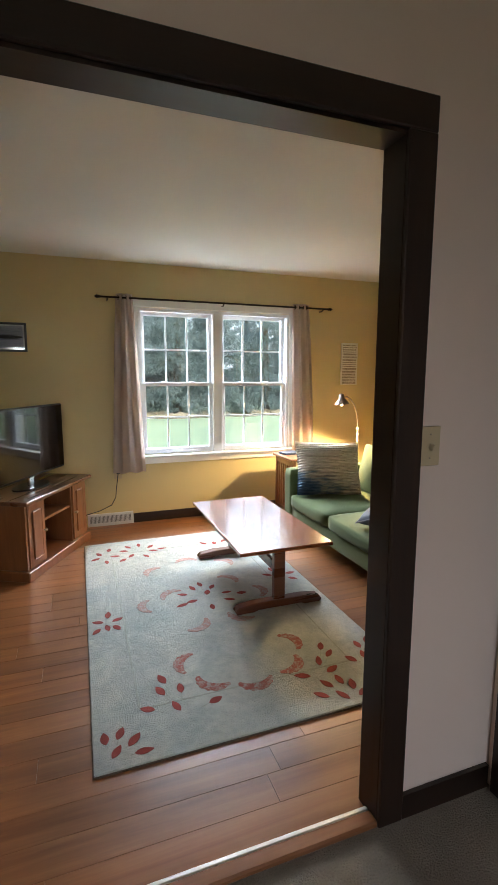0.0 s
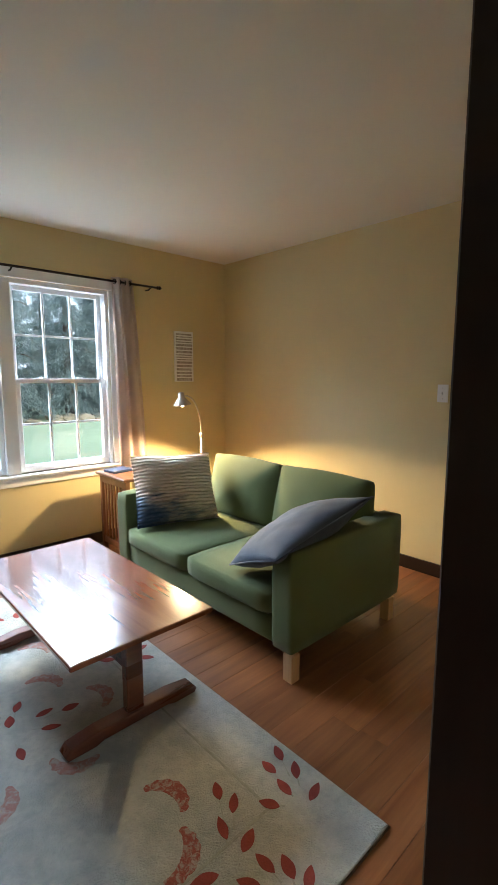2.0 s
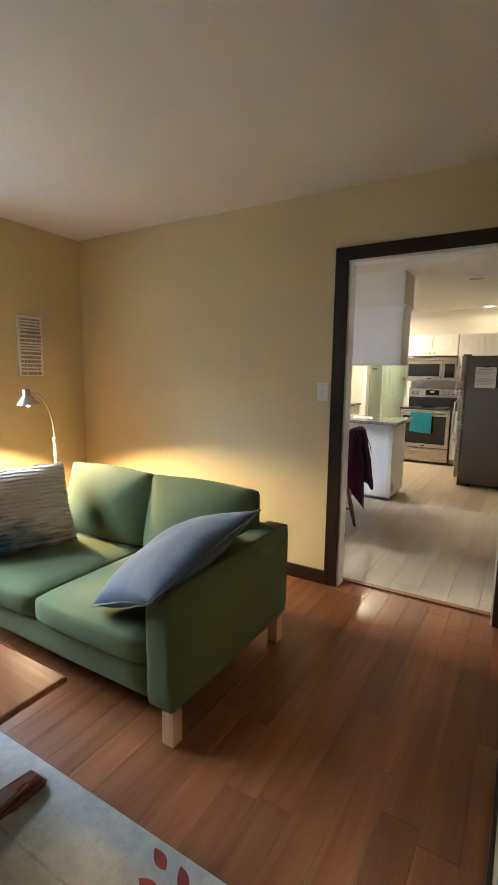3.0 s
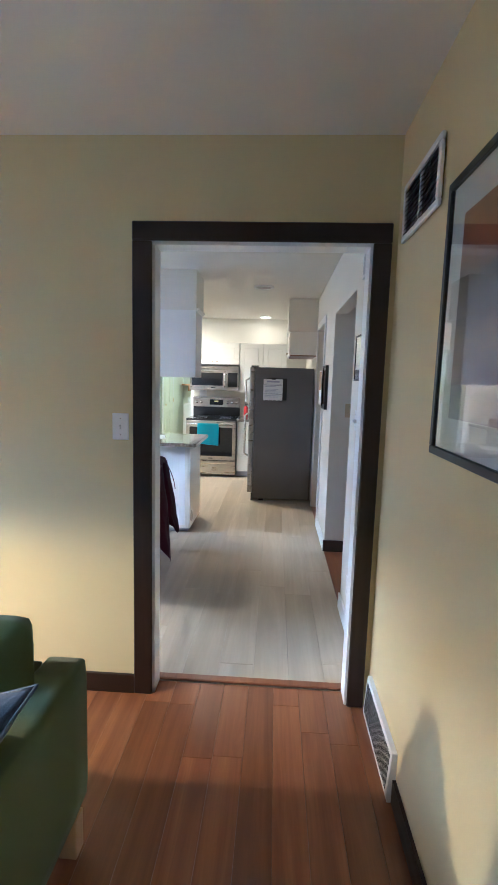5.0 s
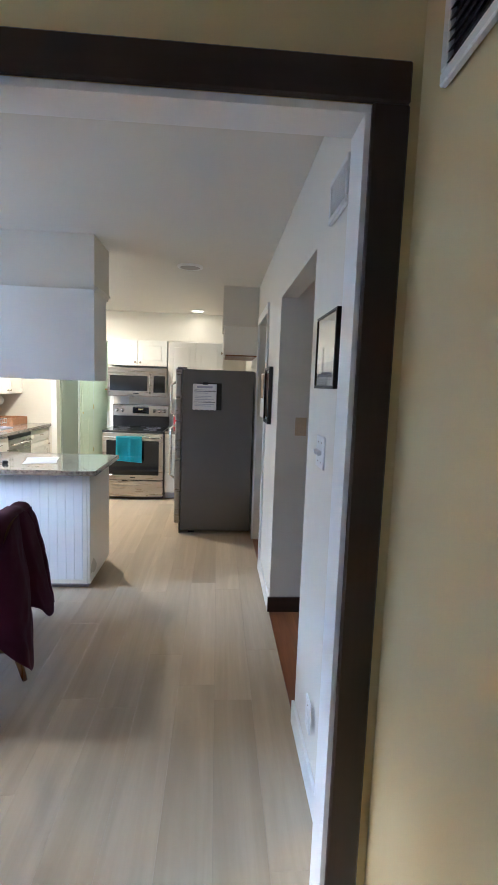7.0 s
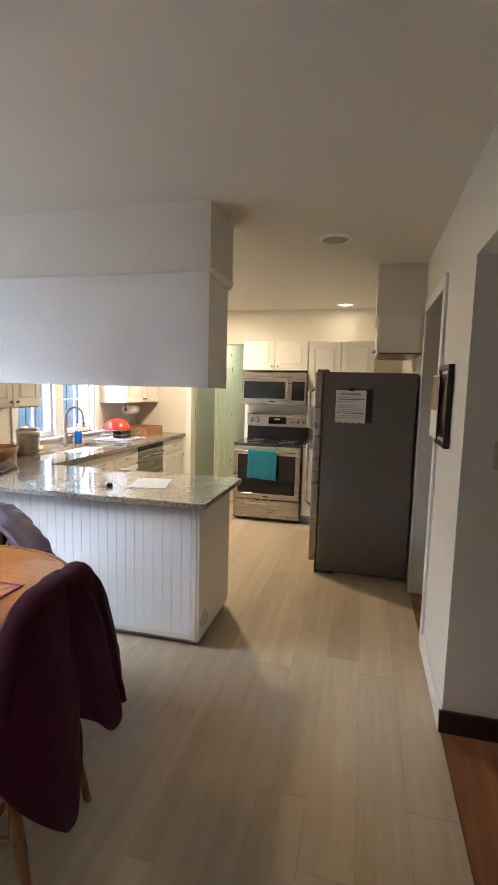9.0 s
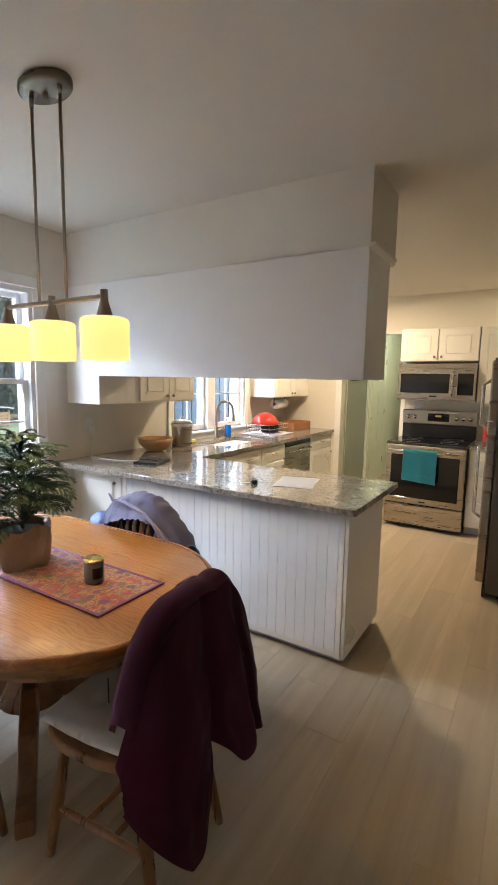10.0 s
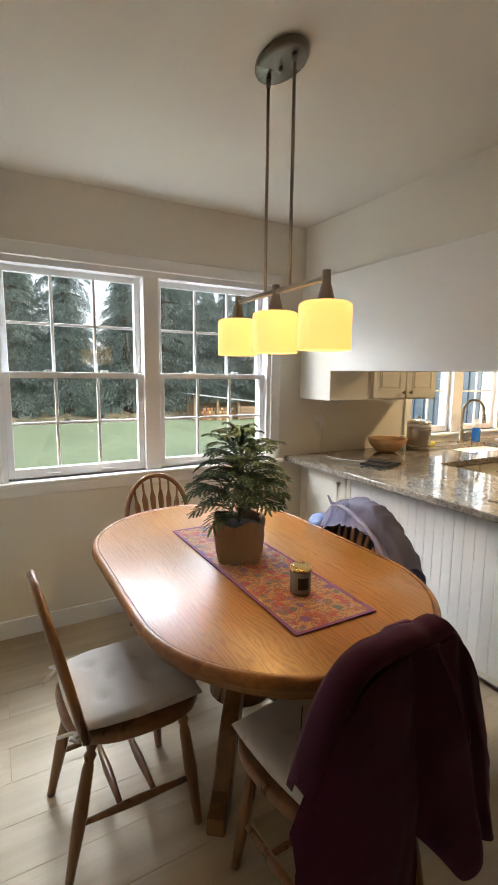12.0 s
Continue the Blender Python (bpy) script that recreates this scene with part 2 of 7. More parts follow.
M["sponge"] = surface("sponge", (0.70, 0.60, 0.10), 0.9, 0.1, 300, 10, 0.4)
M["kraft"] = surface("kraft_paper", (0.32, 0.225, 0.145), 0.75, 0.14, 40, 8, 0.5, depth=0.004)
M["soil"] = surface("soil", (0.035, 0.022, 0.014), 0.95, 0.3, 120, 20, 1.0, depth=0.01)
M["fern"] = surface("fern_green", (0.024, 0.064, 0.021), 0.6, 0.35, 30, 9, 0.0)
M["stem"] = surface("fern_stem", (0.09, 0.10, 0.035), 0.6, 0.2)
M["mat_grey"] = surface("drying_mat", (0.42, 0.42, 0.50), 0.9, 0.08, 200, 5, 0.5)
M["door_paint"] = surface("door_paint", (0.74, 0.76, 0.62), 0.4, 0.03, 120, 3, 0.05)
# grey that carries the shade on the utility room wall
M["grey_panel"] = surface("grey_panel", (0.34, 0.36, 0.30), 0.5, 0.05, 120, 2, 0.05)
M["frosted"] = surface("grey_jar_glass", (0.20, 0.19, 0.18), 0.22, 0.05, 40, 5, 0.0, coat=0.4)
M["grass"] = surface("lawn", (0.21, 0.26, 0.165), 0.95, 0.22, 3.0, 0.15, 0.6, depth=0.05, spec=0.1)
M["spruce"] = surface("spruce_needles", (0.150, 0.195, 0.185), 0.8, 0.18, 6, 0.5, 0.0, spec=0.2)
M["spruce_light"] = surface("larch_needles", (0.165, 0.205, 0.165), 0.8, 0.18, 6, 0.5, 0.0, spec=0.2)
M["bark"] = surface("bark", (0.09, 0.065, 0.045), 0.95, 0.3, 14, 2, 1.0, depth=0.03)
M["letter"] = plain("sign_lettering", (0.27, 0.22, 0.18), 0.8)
M["siding"] = surface("grey_blue_siding", (0.16, 0.195, 0.235), 0.7, 0.05, 40, 2, 0.1)
M["shed_wood"] = wood("shed_boards", (0.20, 0.13, 0.08), (0.36, 0.26, 0.17), 0.8, 0, 0.6)
M["shed_roof"] = surface("shed_roof", (0.42, 0.44, 0.46), 0.6, 0.08)
M["brush"] = surface("dry_brush", (0.19, 0.16, 0.10), 0.95, 0.35, 8, 1.0, 0.6, depth=0.05)
M["brick"] = surface("brick", (0.27, 0.13, 0.10), 0.85, 0.2, 60, 8, 0.4)
M["mortar"] = surface("mortar", (0.35, 0.33, 0.30), 0.9)
M["lamp_metal"] = surface("lamp_pewter", (0.38, 0.35, 0.31), 0.3, 0.06, 60, 5, 0.04, metal=0.9)
M["bulb"] = glow("bulb_glow", (1.0, 0.78, 0.45), 18.0)
M["can_glow"] = glow("can_lens", (1.0, 0.80, 0.50), 2.5)
M["grout_white"] = surface("beadboard", (0.80, 0.81, 0.83), 0.4, 0.02, 60, 3, 0.02)


def glass_material():
    m, t, n, l, p = nodes_of("window_glass")
    p.inputs["Base Color"].default_value = (0.96, 0.98, 0.98, 1)
    p.inputs["Roughness"].default_value = 0.0
    p.inputs["IOR"].default_value = 1.45
    p.inputs["Transmission Weight"].default_value = 1.0
    return m


def shade_material():
    """Opal glass of the lit pendant shades."""
    m, t, n, l, p = nodes_of("opal_glass")
    c = n.new("ShaderNodeTexCoord")
    sep = n.new("ShaderNodeSeparateXYZ")
    l.new(c.outputs["Object"], sep.inputs[0])
    k = spread(t, sep.outputs[2], 1.0, 1.25, -0.07, 0.03)
    p.inputs["Base Color"].default_value = (0.80, 0.70, 0.46, 1)
    p.inputs["Roughness"].default_value = 0.25
    p.inputs["Emission Color"].default_value = (1.0, 0.53, 0.13, 1)
    mul = n.new("ShaderNodeMath")
    mul.operation = "MULTIPLY"
    mul.inputs[1].default_value = 0.54
    l.new(k, mul.inputs[0])
    l.new(mul.outputs[0], p.inputs["Emission Strength"])
    return m


def make_translucent(key, share, c):
    """Lets light through a thin cloth."""
    t = M[key].node_tree
    p = t.nodes["Principled BSDF"]
    tr = t.nodes.new("ShaderNodeBsdfTranslucent")
    tr.inputs[0].default_value = (*c, 1)
    mx = t.nodes.new("ShaderNodeMixShader")
    mx.inputs[0].default_value = share
    t.links.new(p.outputs[0], mx.inputs[1])
    t.links.new(tr.outputs[0], mx.inputs[2])
    t.links.new(mx.outputs[0], t.nodes["Material Output"].inputs[0])


def granite_material():
    m, t, n, l, p = nodes_of("granite")
    v = coords(t)
    a = noise_of(t, v, 7, 6, 0.7, 1.2)
    vo = n.new("ShaderNodeTexVoronoi")
    vo.inputs["Scale"].default_value = 85
    l.new(v, vo.inputs["Vector"])
    b = noise_of(t, v, 48, 4, 0.7)
    col = ramp(t, a, [(0.30, (0.07, 0.055, 0.04)), (0.45, (0.20, 0.165, 0.125)), (0.60, (0.32, 0.285, 0.235)), (0.75, (0.24, 0.175, 0.105))])
    speck = ramp(t, b, [(0.38, (0.02, 0.018, 0.018)), (0.48, (0.24, 0.215, 0.185)), (0.62, (0.42, 0.39, 0.36))])
    col = blend(t, 0.5, col, speck)
    col = blend(t, spread(t, vo.outputs["Distance"], 0.35, 0.0, 0.05, 0.4), col, (0.05, 0.045, 0.04))
    l.new(col, p.inputs["Base Color"])
    p.inputs["Roughness"].default_value = 0.09
    p.inputs["Coat Weight"].default_value = 0.3
    return m


def stripes_material():
    """Knitted pillow: fine ridges across, dark blue rising into cream."""
    m, t, n, l, p = nodes_of("striped_knit")
    v = coords(t)
    sep = n.new("ShaderNodeSeparateXYZ")
    l.new(v, sep.inputs[0])
    wob = noise_of(t, coords(t, (3, 3, 14)), 3, 4)
    grad = spread(t, sep.outputs[2], 0.0, 1.0, -0.17, 0.20)
    w = n.new("ShaderNodeMath")
    w.operation = "MULTIPLY_ADD"
    w.inputs[1].default_value = 0.9
    l.new(wob, w.inputs[0])
    l.new(grad, w.inputs[2])
    side = n.new("ShaderNodeMath")
    side.operation = "MULTIPLY_ADD"
    side.inputs[1].default_value = 1.1
    l.new(sep.outputs[0], side.inputs[0])
    l.new(w.outputs[0], side.inputs[2])
    col = ramp(t, side.outputs[0], [(0.20, (0.04, 0.09, 0.18)), (0.40, (0.15, 0.20, 0.29)), (0.56, (0.46, 0.42, 0.39)), (0.74, (0.78, 0.70, 0.62))])
    l.new(col, p.inputs["Base Color"])
    p.inputs["Roughness"].default_value = 0.9
    wave = n.new("ShaderNodeTexWave")
    wave.bands_direction = "Z"
    wave.inputs["Scale"].default_value = 14
    wave.inputs["Distortion"].default_value = 2.5
    wave.inputs["Detail"].default_value = 2
    l.new(v, wave.inputs["Vector"])
    bump(t, p, wave.outputs[1], 1.0, 0.014)
    return m


def rug_material():
    m, t, n, l, p = nodes_of("rug_wool")
    v = coords(t)
    a, b, c = noise_of(t, v, 4, 5, 0.65, 0.6), noise_of(t, v, 28, 5, 0.7), noise_of(t, v, 210, 3)
    col = ramp(t, a, [(0.3, (0.36, 0.39, 0.375)), (0.5, (0.50, 0.515, 0.475)), (0.7, (0.60, 0.59, 0.53))])
    col = blend(t, spread(t, b, 0.0, 0.6, 0.42, 0.68), col, (0.34, 0.37, 0.36))
    l.new(col, p.inputs["Base Color"])
    p.inputs["Roughness"].default_value = 0.97
    p.inputs["Sheen Weight"].default_value = 0.2
    p.inputs["Specular IOR Level"].default_value = 0.1
    h = blend(t, 0.4, blend(t, 0.5, b, noise_of(t, v, 13, 4, 0.6, 1.5)), c)
    bump(t, p, h, 1.0, 0.022)
    return m


def runner_material():
    m, t, n, l, p = nodes_of("runner_print")
    v = coords(t)
    vo = n.new("ShaderNodeTexVoronoi")
    vo.inputs["Scale"].default_value = 30
    vo.inputs["Randomness"].default_value = 1.0
    wv = noise_of(t, v, 30, 3, 0.6, 3.5)
    l.new(v, vo.inputs["Vector"])
    sep = n.new("ShaderNodeSeparateColor")
    l.new(vo.outputs["Color"], sep.inputs[0])
    col = ramp(t, sep.outputs[0], [(0.0, (0.36, 0.06, 0.05)), (0.2, (0.34, 0.20, 0.09)), (0.36, (0.30, 0.04, 0.07)), (0.52, (0.36, 0.11, 0.05)), (0.66, (0.06, 0.14, 0.12)), (0.82, (0.14, 0.06, 0.24)), (1.0, (0.40, 0.26, 0.11))])
    mask = spread(t, vo.outputs["Distance"], 1.0, 0.0, 0.46, 0.62)
    col = blend(t, mask, (0.36, 0.20, 0.09), col)
    col = blend(t, spread(t, wv, 0.0, 0.75, 0.49, 0.54), col, (0.13, 0.07, 0.10))
    l.new(col, p.inputs["Base Color"])
    p.inputs["Roughness"].default_value = 0.9
    bump(t, p, wv, 0.5, 0.002)
    return m



M["glass"] = glass_material()
M["opal"] = shade_material()
M["granite"] = granite_material()
M["stripes"] = stripes_material()
M["rug"] = rug_material()
M["runner"] = runner_material()
make_translucent("spruce", 0.40, (0.17, 0.215, 0.20))
make_translucent("spruce_light", 0.40, (0.19, 0.225, 0.18))
make_translucent("curtain", 0.22, (0.70, 0.60, 0.52))
M["runner_edge"] = surface("runner_border", (0.16, 0.05, 0.16), 0.9, 0.2, 200, 20, 0.4)
M["petal"] = surface("rug_red", (0.30, 0.068, 0.058), 0.97, 0.22, 200, 20, 0.6, depth=0.006, spec=0.1)


def tufted(name, c, ground):
    """Tufts of one colour broken up by the ground wool."""
    m, t, n, l, p = nodes_of(name)
    v = coords(t)
    a, b = noise_of(t, v, 46, 4, 0.65, 1.0), noise_of(t, v, 160, 3)
    col = blend(t, spread(t, a, 0.0, 0.85, 0.46, 0.60), c, ground)
    col = blend(t, spread(t, b, 0.0, 0.35), col, shade(c, 0.7))
    l.new(col, p.inputs["Base Color"])
    p.inputs["Roughness"].default_value = 0.97
    p.inputs["Specular IOR Level"].default_value = 0.1
    bump(t, p, b, 0.8, 0.008)
    return m


M["petal_soft"] = tufted("rug_rose", (0.44, 0.25, 0.215), (0.48, 0.48, 0.44))
M["petal_rose"] = tufted("rug_rose_red", (0.37, 0.12, 0.095), (0.48, 0.46, 0.42))
M["rug_line"] = surface("rug_line", (0.42, 0.435, 0.385), 0.97, 0.2, 160, 30, 0.6, depth=0.006, spec=0.1)
M["rug_side"] = surface("rug_side", (0.13, 0.09, 0.065), 0.97, 0.3, 160, 30, 0.6, depth=0.006, spec=0.1)


# ---- mesh helpers ----
def mesh_of(bm, name, material, smooth=False):
    me = bpy.data.meshes.new(name)
    bm.to_mesh(me)
    bm.free()
    for mm in material if isinstance(material, (list, tuple)) else (material,):
        me.materials.append(M[mm])
    if smooth:
        me.polygons.foreach_set("use_smooth", [True] * len(me.polygons))
    return me


def part(name, bm, material, parent=None, label="", smooth=False):
    """Links a bmesh as one mesh object under a thing or under a part."""
    ob = new(name, mesh_of(bm, name, material, smooth))
    if parent is not None:
        ob.parent = parent
    if label:
        tagged(ob, label)
    return ob


def thing(name, at, turn, label, category, group="", kind=""):
    ob = new(name)
    ob.empty_display_size = 0.1
    ob.matrix_basis = pose(at[0], at[1], at[2], 0, 0, turn)
    return tagged(ob, label, category, group, kind)


def structure(name, bm, material, label, category, smooth=False):
    return tagged(part(name, bm, material, None, "", smooth), label, category, "", "structure")


def box(x0, x1, y0, y1, z0, z1, bevel=0.0, bm=None, seg=1):
    own = bmesh.new()
    bmesh.ops.create_cube(own, size=1.0)
    for v in own.verts:
        v.co = Vector(((x0 + x1) / 2 + v.co.x * (x1 - x0), (y0 + y1) / 2 + v.co.y * (y1 - y0), (z0 + z1) / 2 + v.co.z * (z1 - z0)))
    if bevel:
        bmesh.ops.bevel(own, geom=own.edges[:], offset=bevel, segments=seg, profile=0.5, affect="EDGES")
    return join(bm, own)


def join(bm, other):
    if bm is None:
        return other
    other.verts.index_update()
    vs = [bm.verts.new(v.co) for v in other.verts]
    for f in other.faces:
        try:
            g = bm.faces.new([vs[v.index] for v in f.verts])
            g.material_index, g.smooth = f.material_index, f.smooth
        except ValueError:
            pass
    other.free()
    return bm


def indexed(bm):
    bm.verts.index_update()
    return bm


def move(bm, m):
    bmesh.ops.transform(bm, matrix=m, verts=bm.verts[:])
    return bm


def lathe(profile, seg=24, bm=None, cap=True):
    """Turns (radius, height) pairs about z."""
    own = bmesh.new()
    rings = [[own.verts.new((r * math.cos(a), r * math.sin(a), z)) for a in (2 * math.pi * k / seg for k in range(seg))] for r, z in profile]
    for a, b in zip(rings, rings[1:]):
        for k in range(seg):
            own.faces.new((a[k], a[(k + 1) % seg], b[(k + 1) % seg], b[k]))
    if cap:
        own.faces.new(rings[0][::-1])
        own.faces.new(rings[-1])
    own.verts.index_update()
    return join(bm, own)


def tube(points, radius, seg=8, bm=None):
    """A round bar along points; radius may be a list."""
    own = bmesh.new()
    pts = [Vector(p) for p in points]
    rad = radius if isinstance(radius, (list, tuple)) else [radius] * len(pts)
    rings, side = [], None
    for k, p in enumerate(pts):
        d = (pts[min(k + 1, len(pts) - 1)] - pts[max(k - 1, 0)]).normalized()
        ref = side if side is not None else (Vector((0, 0, 1)) if abs(d.z) < 0.9 else Vector((1, 0, 0)))
        u = (ref - d * ref.dot(d)).normalized()
        side = u
        w = d.cross(u)
        rings.append([own.verts.new(p + rad[k] * (math.cos(a) * u + math.sin(a) * w)) for a in (2 * math.pi * j / seg for j in range(seg))])
    for a, b in zip(rings, rings[1:]):
        for j in range(seg):
            own.faces.new((a[j], a[(j + 1) % seg], b[(j + 1) % seg], b[j]))
    own.faces.new(rings[0][::-1])
    own.faces.new(rings[-1])
    own.verts.index_update()
    return join(bm, own)


def turned(a, b, profile, seg=10, bm=None):
    """A turned bar from a to b; profile: (share of the length, radius)."""
    a, b = Vector(a), Vector(b)
    return tube([a.lerp(b, s) for s, r in profile], [r for s, r in profile], seg, bm)


def slab(outline, z0, z1, bevel=0.0, seg=2, bm=None):
    """A plate with the given outline."""
    own = bmesh.new()
    f = own.faces.new([own.verts.new((x, y, z0)) for x, y in outline])
    ext = bmesh.ops.extrude_face_region(own, geom=[f])
    for v in ext["geom"]:
        if isinstance(v, bmesh.types.BMVert):
            v.co.z = z1
    bmesh.ops.recalc_face_normals(own, faces=own.faces[:])
    if bevel:
        rim = [e for e in own.edges if abs(e.verts[0].co.z - e.verts[1].co.z) < 1e-6]
        bmesh.ops.bevel(own, geom=rim, offset=bevel, segments=seg, profile=0.5, affect="EDGES")
    own.verts.index_update()
    return join(bm, own)


def wall_x(x0, x1, y0, y1, z1, holes, z0=0.0):
    """A wall along x with openings (x0, x1, z0, z1)."""
    bm, at = None, x0
    for a, b, c, d in sorted(holes):
        bm = box(at, a, y0, y1, z0, z1, bm=bm) if a > at else bm
        if c > z0:
            bm = box(a, b, y0, y1, z0, c, bm=bm)
        if d < z1:
            bm = box(a, b, y0, y1, d, z1, bm=bm)
        at = b
    return box(at, x1, y0, y1, z0, z1, bm=bm) if x1 > at else bm


def wall_y(x0, x1, y0, y1, z1, holes, z0=0.0):
    bm = wall_x(y0, y1, -x1, -x0, z1, holes, z0)
    return move(bm, Matrix.Rotation(radians(90), 4, "Z"))


H = 2.44        # ceiling
N = 5.0         # inner face of the north wall
S = 1.645       # south walls of living and dining room
E = 3.70        # east wall of the living room

# ---- the large structure ----
structure("floor_slab_living", box(-2.0, 3.765, 1.58, N + 0.1, -0.30, -0.012), "subfloor", "dark joints under the reddish hardwood boards", "subfloor")
structure("floor_slab_dining", box(3.765, 12.4, S, N + 0.1, -0.30, -0.012), "subfloor_light", "grey joints under pale vinyl planks", "subfloor")
structure("floor_carpet", box(-2.9, 1.80, -3.2, 1.58, -0.2, 0.0), "carpet", "worn beige cut-pile carpet of the front room", "carpet")
structure("floor_hall", box(4.40, 8.2, -1.9, S, -0.2, 0.0), "hardwood", "reddish hardwood floor of the hallway", "floor")

structure("ceiling_living", box(-2.0, 3.765, S - 0.07, N + 0.1, H, H + 0.1), "ceiling", "matt off-white painted ceiling of the living room", "ceiling")
structure("ceiling_dining", box(3.765, 12.4, S - 0.07, N + 0.1, H, H + 0.1), "ceiling", "matt off-white ceiling over dining area and kitchen", "ceiling")
structure("ceiling_front", box(-2.9, 1.80, -3.2, S - 0.07, H, H + 0.1), "ceiling", "matt off-white ceiling of the front room", "ceiling")
structure("ceiling_hall", box(4.40, 8.2, -1.9, S - 0.07, H, H + 0.1), "ceiling", "off-white ceiling of the hallway", "ceiling")

WL = (0.93, 2.47, 0.655, 2.045)     # living window opening
WD = (4.085, 5.73, 0.875, 2.035)    # dining window opening
WK = (7.10, 8.32, 0.97, 2.0)        # kitchen window opening
structure("wall_north_living", wall_x(-2.0, 3.765, N, N + 0.2, H, [WL]), "yellow_paint", "golden yellow painted wall with a double window", "wall")
structure("wall_north_dining", wall_x(3.765, 12.4, N, N + 0.2, H, [WD, WK]), "white_wall", "cream painted wall with dining and kitchen windows", "wall")
DD = (1.735, 2.655, 0.0, 2.035)     # doorway living to dining
structure("wall_east_living", wall_y(E, 3.765, S, N, H, [DD]), "yellow_paint", "golden yellow painted wall with a doorway", "wall")
structure("wall_west_dining", wall_y(3.765, 3.79, S, N, H, [DD]), "white_wall", "cream painted wall beside the doorway", "wall")
OP = (-0.62, 1.225, 0.0, 2.05)      # wide opening front room to living room
structure("wall_south_living", wall_x(-2.0, 3.765, S - 0.07, S, H, [OP]), "yellow_paint", "golden yellow painted wall with a wide opening", "wall")
structure("wall_north_front", wall_x(-2.9, 3.765, 1.55, S - 0.07, H, [OP]), "front_wall", "beige painted wall round the wide opening", "wall")
structure("wall_west_living", box(-2.1, -2.0, S, N, 0, H), "yellow_paint", "golden yellow painted wall behind the television", "wall")
HALL = (4.655, 5.69, 0.0, 2.035)
ROOM2 = (6.42, 7.16, 0.0, 2.05)
structure("wall_south_dining", wall_x(3.765, 12.4, S - 0.1, S, H, [HALL, ROOM2]), "white_wall", "cream painted wall with a hallway opening", "wall")
structure("wall_hall_east", box(5.69, 5.79, -1.9, S - 0.1, 0, H), "white_wall", "cream painted hallway wall with a dark baseboard", "wall")
structure("wall_hall_west", box(4.40, 4.50, -1.9, S - 0.1, 0, H), "white_wall", "cream painted hallway wall", "wall")
structure("wall_hall_south", box(4.40, 8.2, -2.0, -1.9, 0, H), "white_wall", "cream painted end wall of the hallway", "wall")
structure("wall_room_east", box(8.1, 8.2, -1.9, S - 0.1, 0, H), "white_wall", "cream painted wall of the room beyond", "wall")
structure("wall_front_east", box(1.67, 1.80, -3.2, 1.55, 0, H), "front_wall", "beige painted wall of the front room", "wall")
structure("wall_front_west", box(-3.0, -2.9, -3.2, 1.55, 0, H), "front_wall", "beige painted wall of the front room", "wall")
structure("wall_front_south", wall_x(-3.0, 1.80, -3.3, -3.2, H, [(-1.2, 0.7, 0.7, 2.1)]), "front_wall", "beige painted wall with a window opening", "wall")
BACK = (3.50, 4.22, 0.0, 2.03)
structure("wall_east_kitchen", wall_y(9.33, 9.43, S, N, H, [BACK]), "white_wall", "cream painted kitchen wall with an opening to the utility room", "wall")
structure("wall_utility_north", box(9.43, 12.4, 4.22, 4.32, 0, H), "door_paint", "pale greenish painted wall of the utility room", "wall")
structure("wall_utility_east", box(12.3, 12.4, S, 4.22, 0, H), "door_paint", "pale greenish end wall of the utility room", "wall")
structure("wall_utility_south", box(9.43, 12.3, 2.9, 3.0, 0, H), "door_paint", "pale greenish side wall of the utility room", "wall")
structure("ground", box(-90, 110, 5.2, 160, -0.80, -0.50), "grass", "mown green lawn behind the house", "lawn")
structure("ground_front", box(-90, 110, -90, -3.3, -0.80, -0.50), "grass", "lawn in front of the house", "lawn")


# trim
def casing(name, x0, x1, z1, y0, y1, w, mat, label, reveal=0.0):
    """Side and head boards round an opening in a wall along x."""
    ob = thing(name, (0, 0, 0), 0, label, "door casing", "", "structure")
    part("side_board", box(x0 - w + reveal, x0 + reveal, y0, y1, 0, z1, 0.004), mat, ob)
    part("side_board", box(x1 - reveal, x1 + w - reveal, y0, y1, 0, z1, 0.004), mat, ob)
    part("head_board", box(x0 - w, x1 + w, y0, y1, z1, z1 + w, 0.004), mat + "_x" if mat == "dark_trim" else mat, ob)
    return ob


casing("casing_front", OP[0] + 0.0, OP[1] - 0.018, OP[3] - 0.008, 1.53, 1.548, 0.09, "dark_trim", "dark-stained wooden casing of the wide opening")
casing("casing_living", OP[0], OP[1], OP[3] - 0.004, S + 0.002, S + 0.014, 0.075, "dark_trim", "dark-stained wooden casing on the living room side")
lining = thing("lining_wide_opening", (0, 0, 0), 0, "dark-stained wooden lining boards of the wide opening", "door lining", "", "structure")
part("side_board", box(OP[1] - 0.016, OP[1] - 0.002, 1.549, S + 0.001, 0, OP[3] - 0.016), "dark_trim", lining)
part("side_board", box(OP[0] + 0.002, OP[0] + 0.016, 1.549, S + 0.001, 0, OP[3] - 0.016), "dark_trim", lining)
part("head_board", box(OP[0] + 0.002, OP[1] - 0.002, 1.549, S + 0.001, OP[3] - 0.016, OP[3] - 0.002), "dark_trim_x", lining)
structure("threshold_front", box(OP[0] + 0.016, OP[1] - 0.016, 1.535, 1.585, 0.0, 0.022, 0.006), "hardwood", "worn wooden threshold strip at the carpet edge", "threshold")
structure("carpet_strip", box(OP[0] + 0.016, OP[1] - 0.016, 1.588, 1.606, 0.0, 0.016, 0.004), "aluminium", "bright metal edge strip beside the wooden threshold", "threshold")

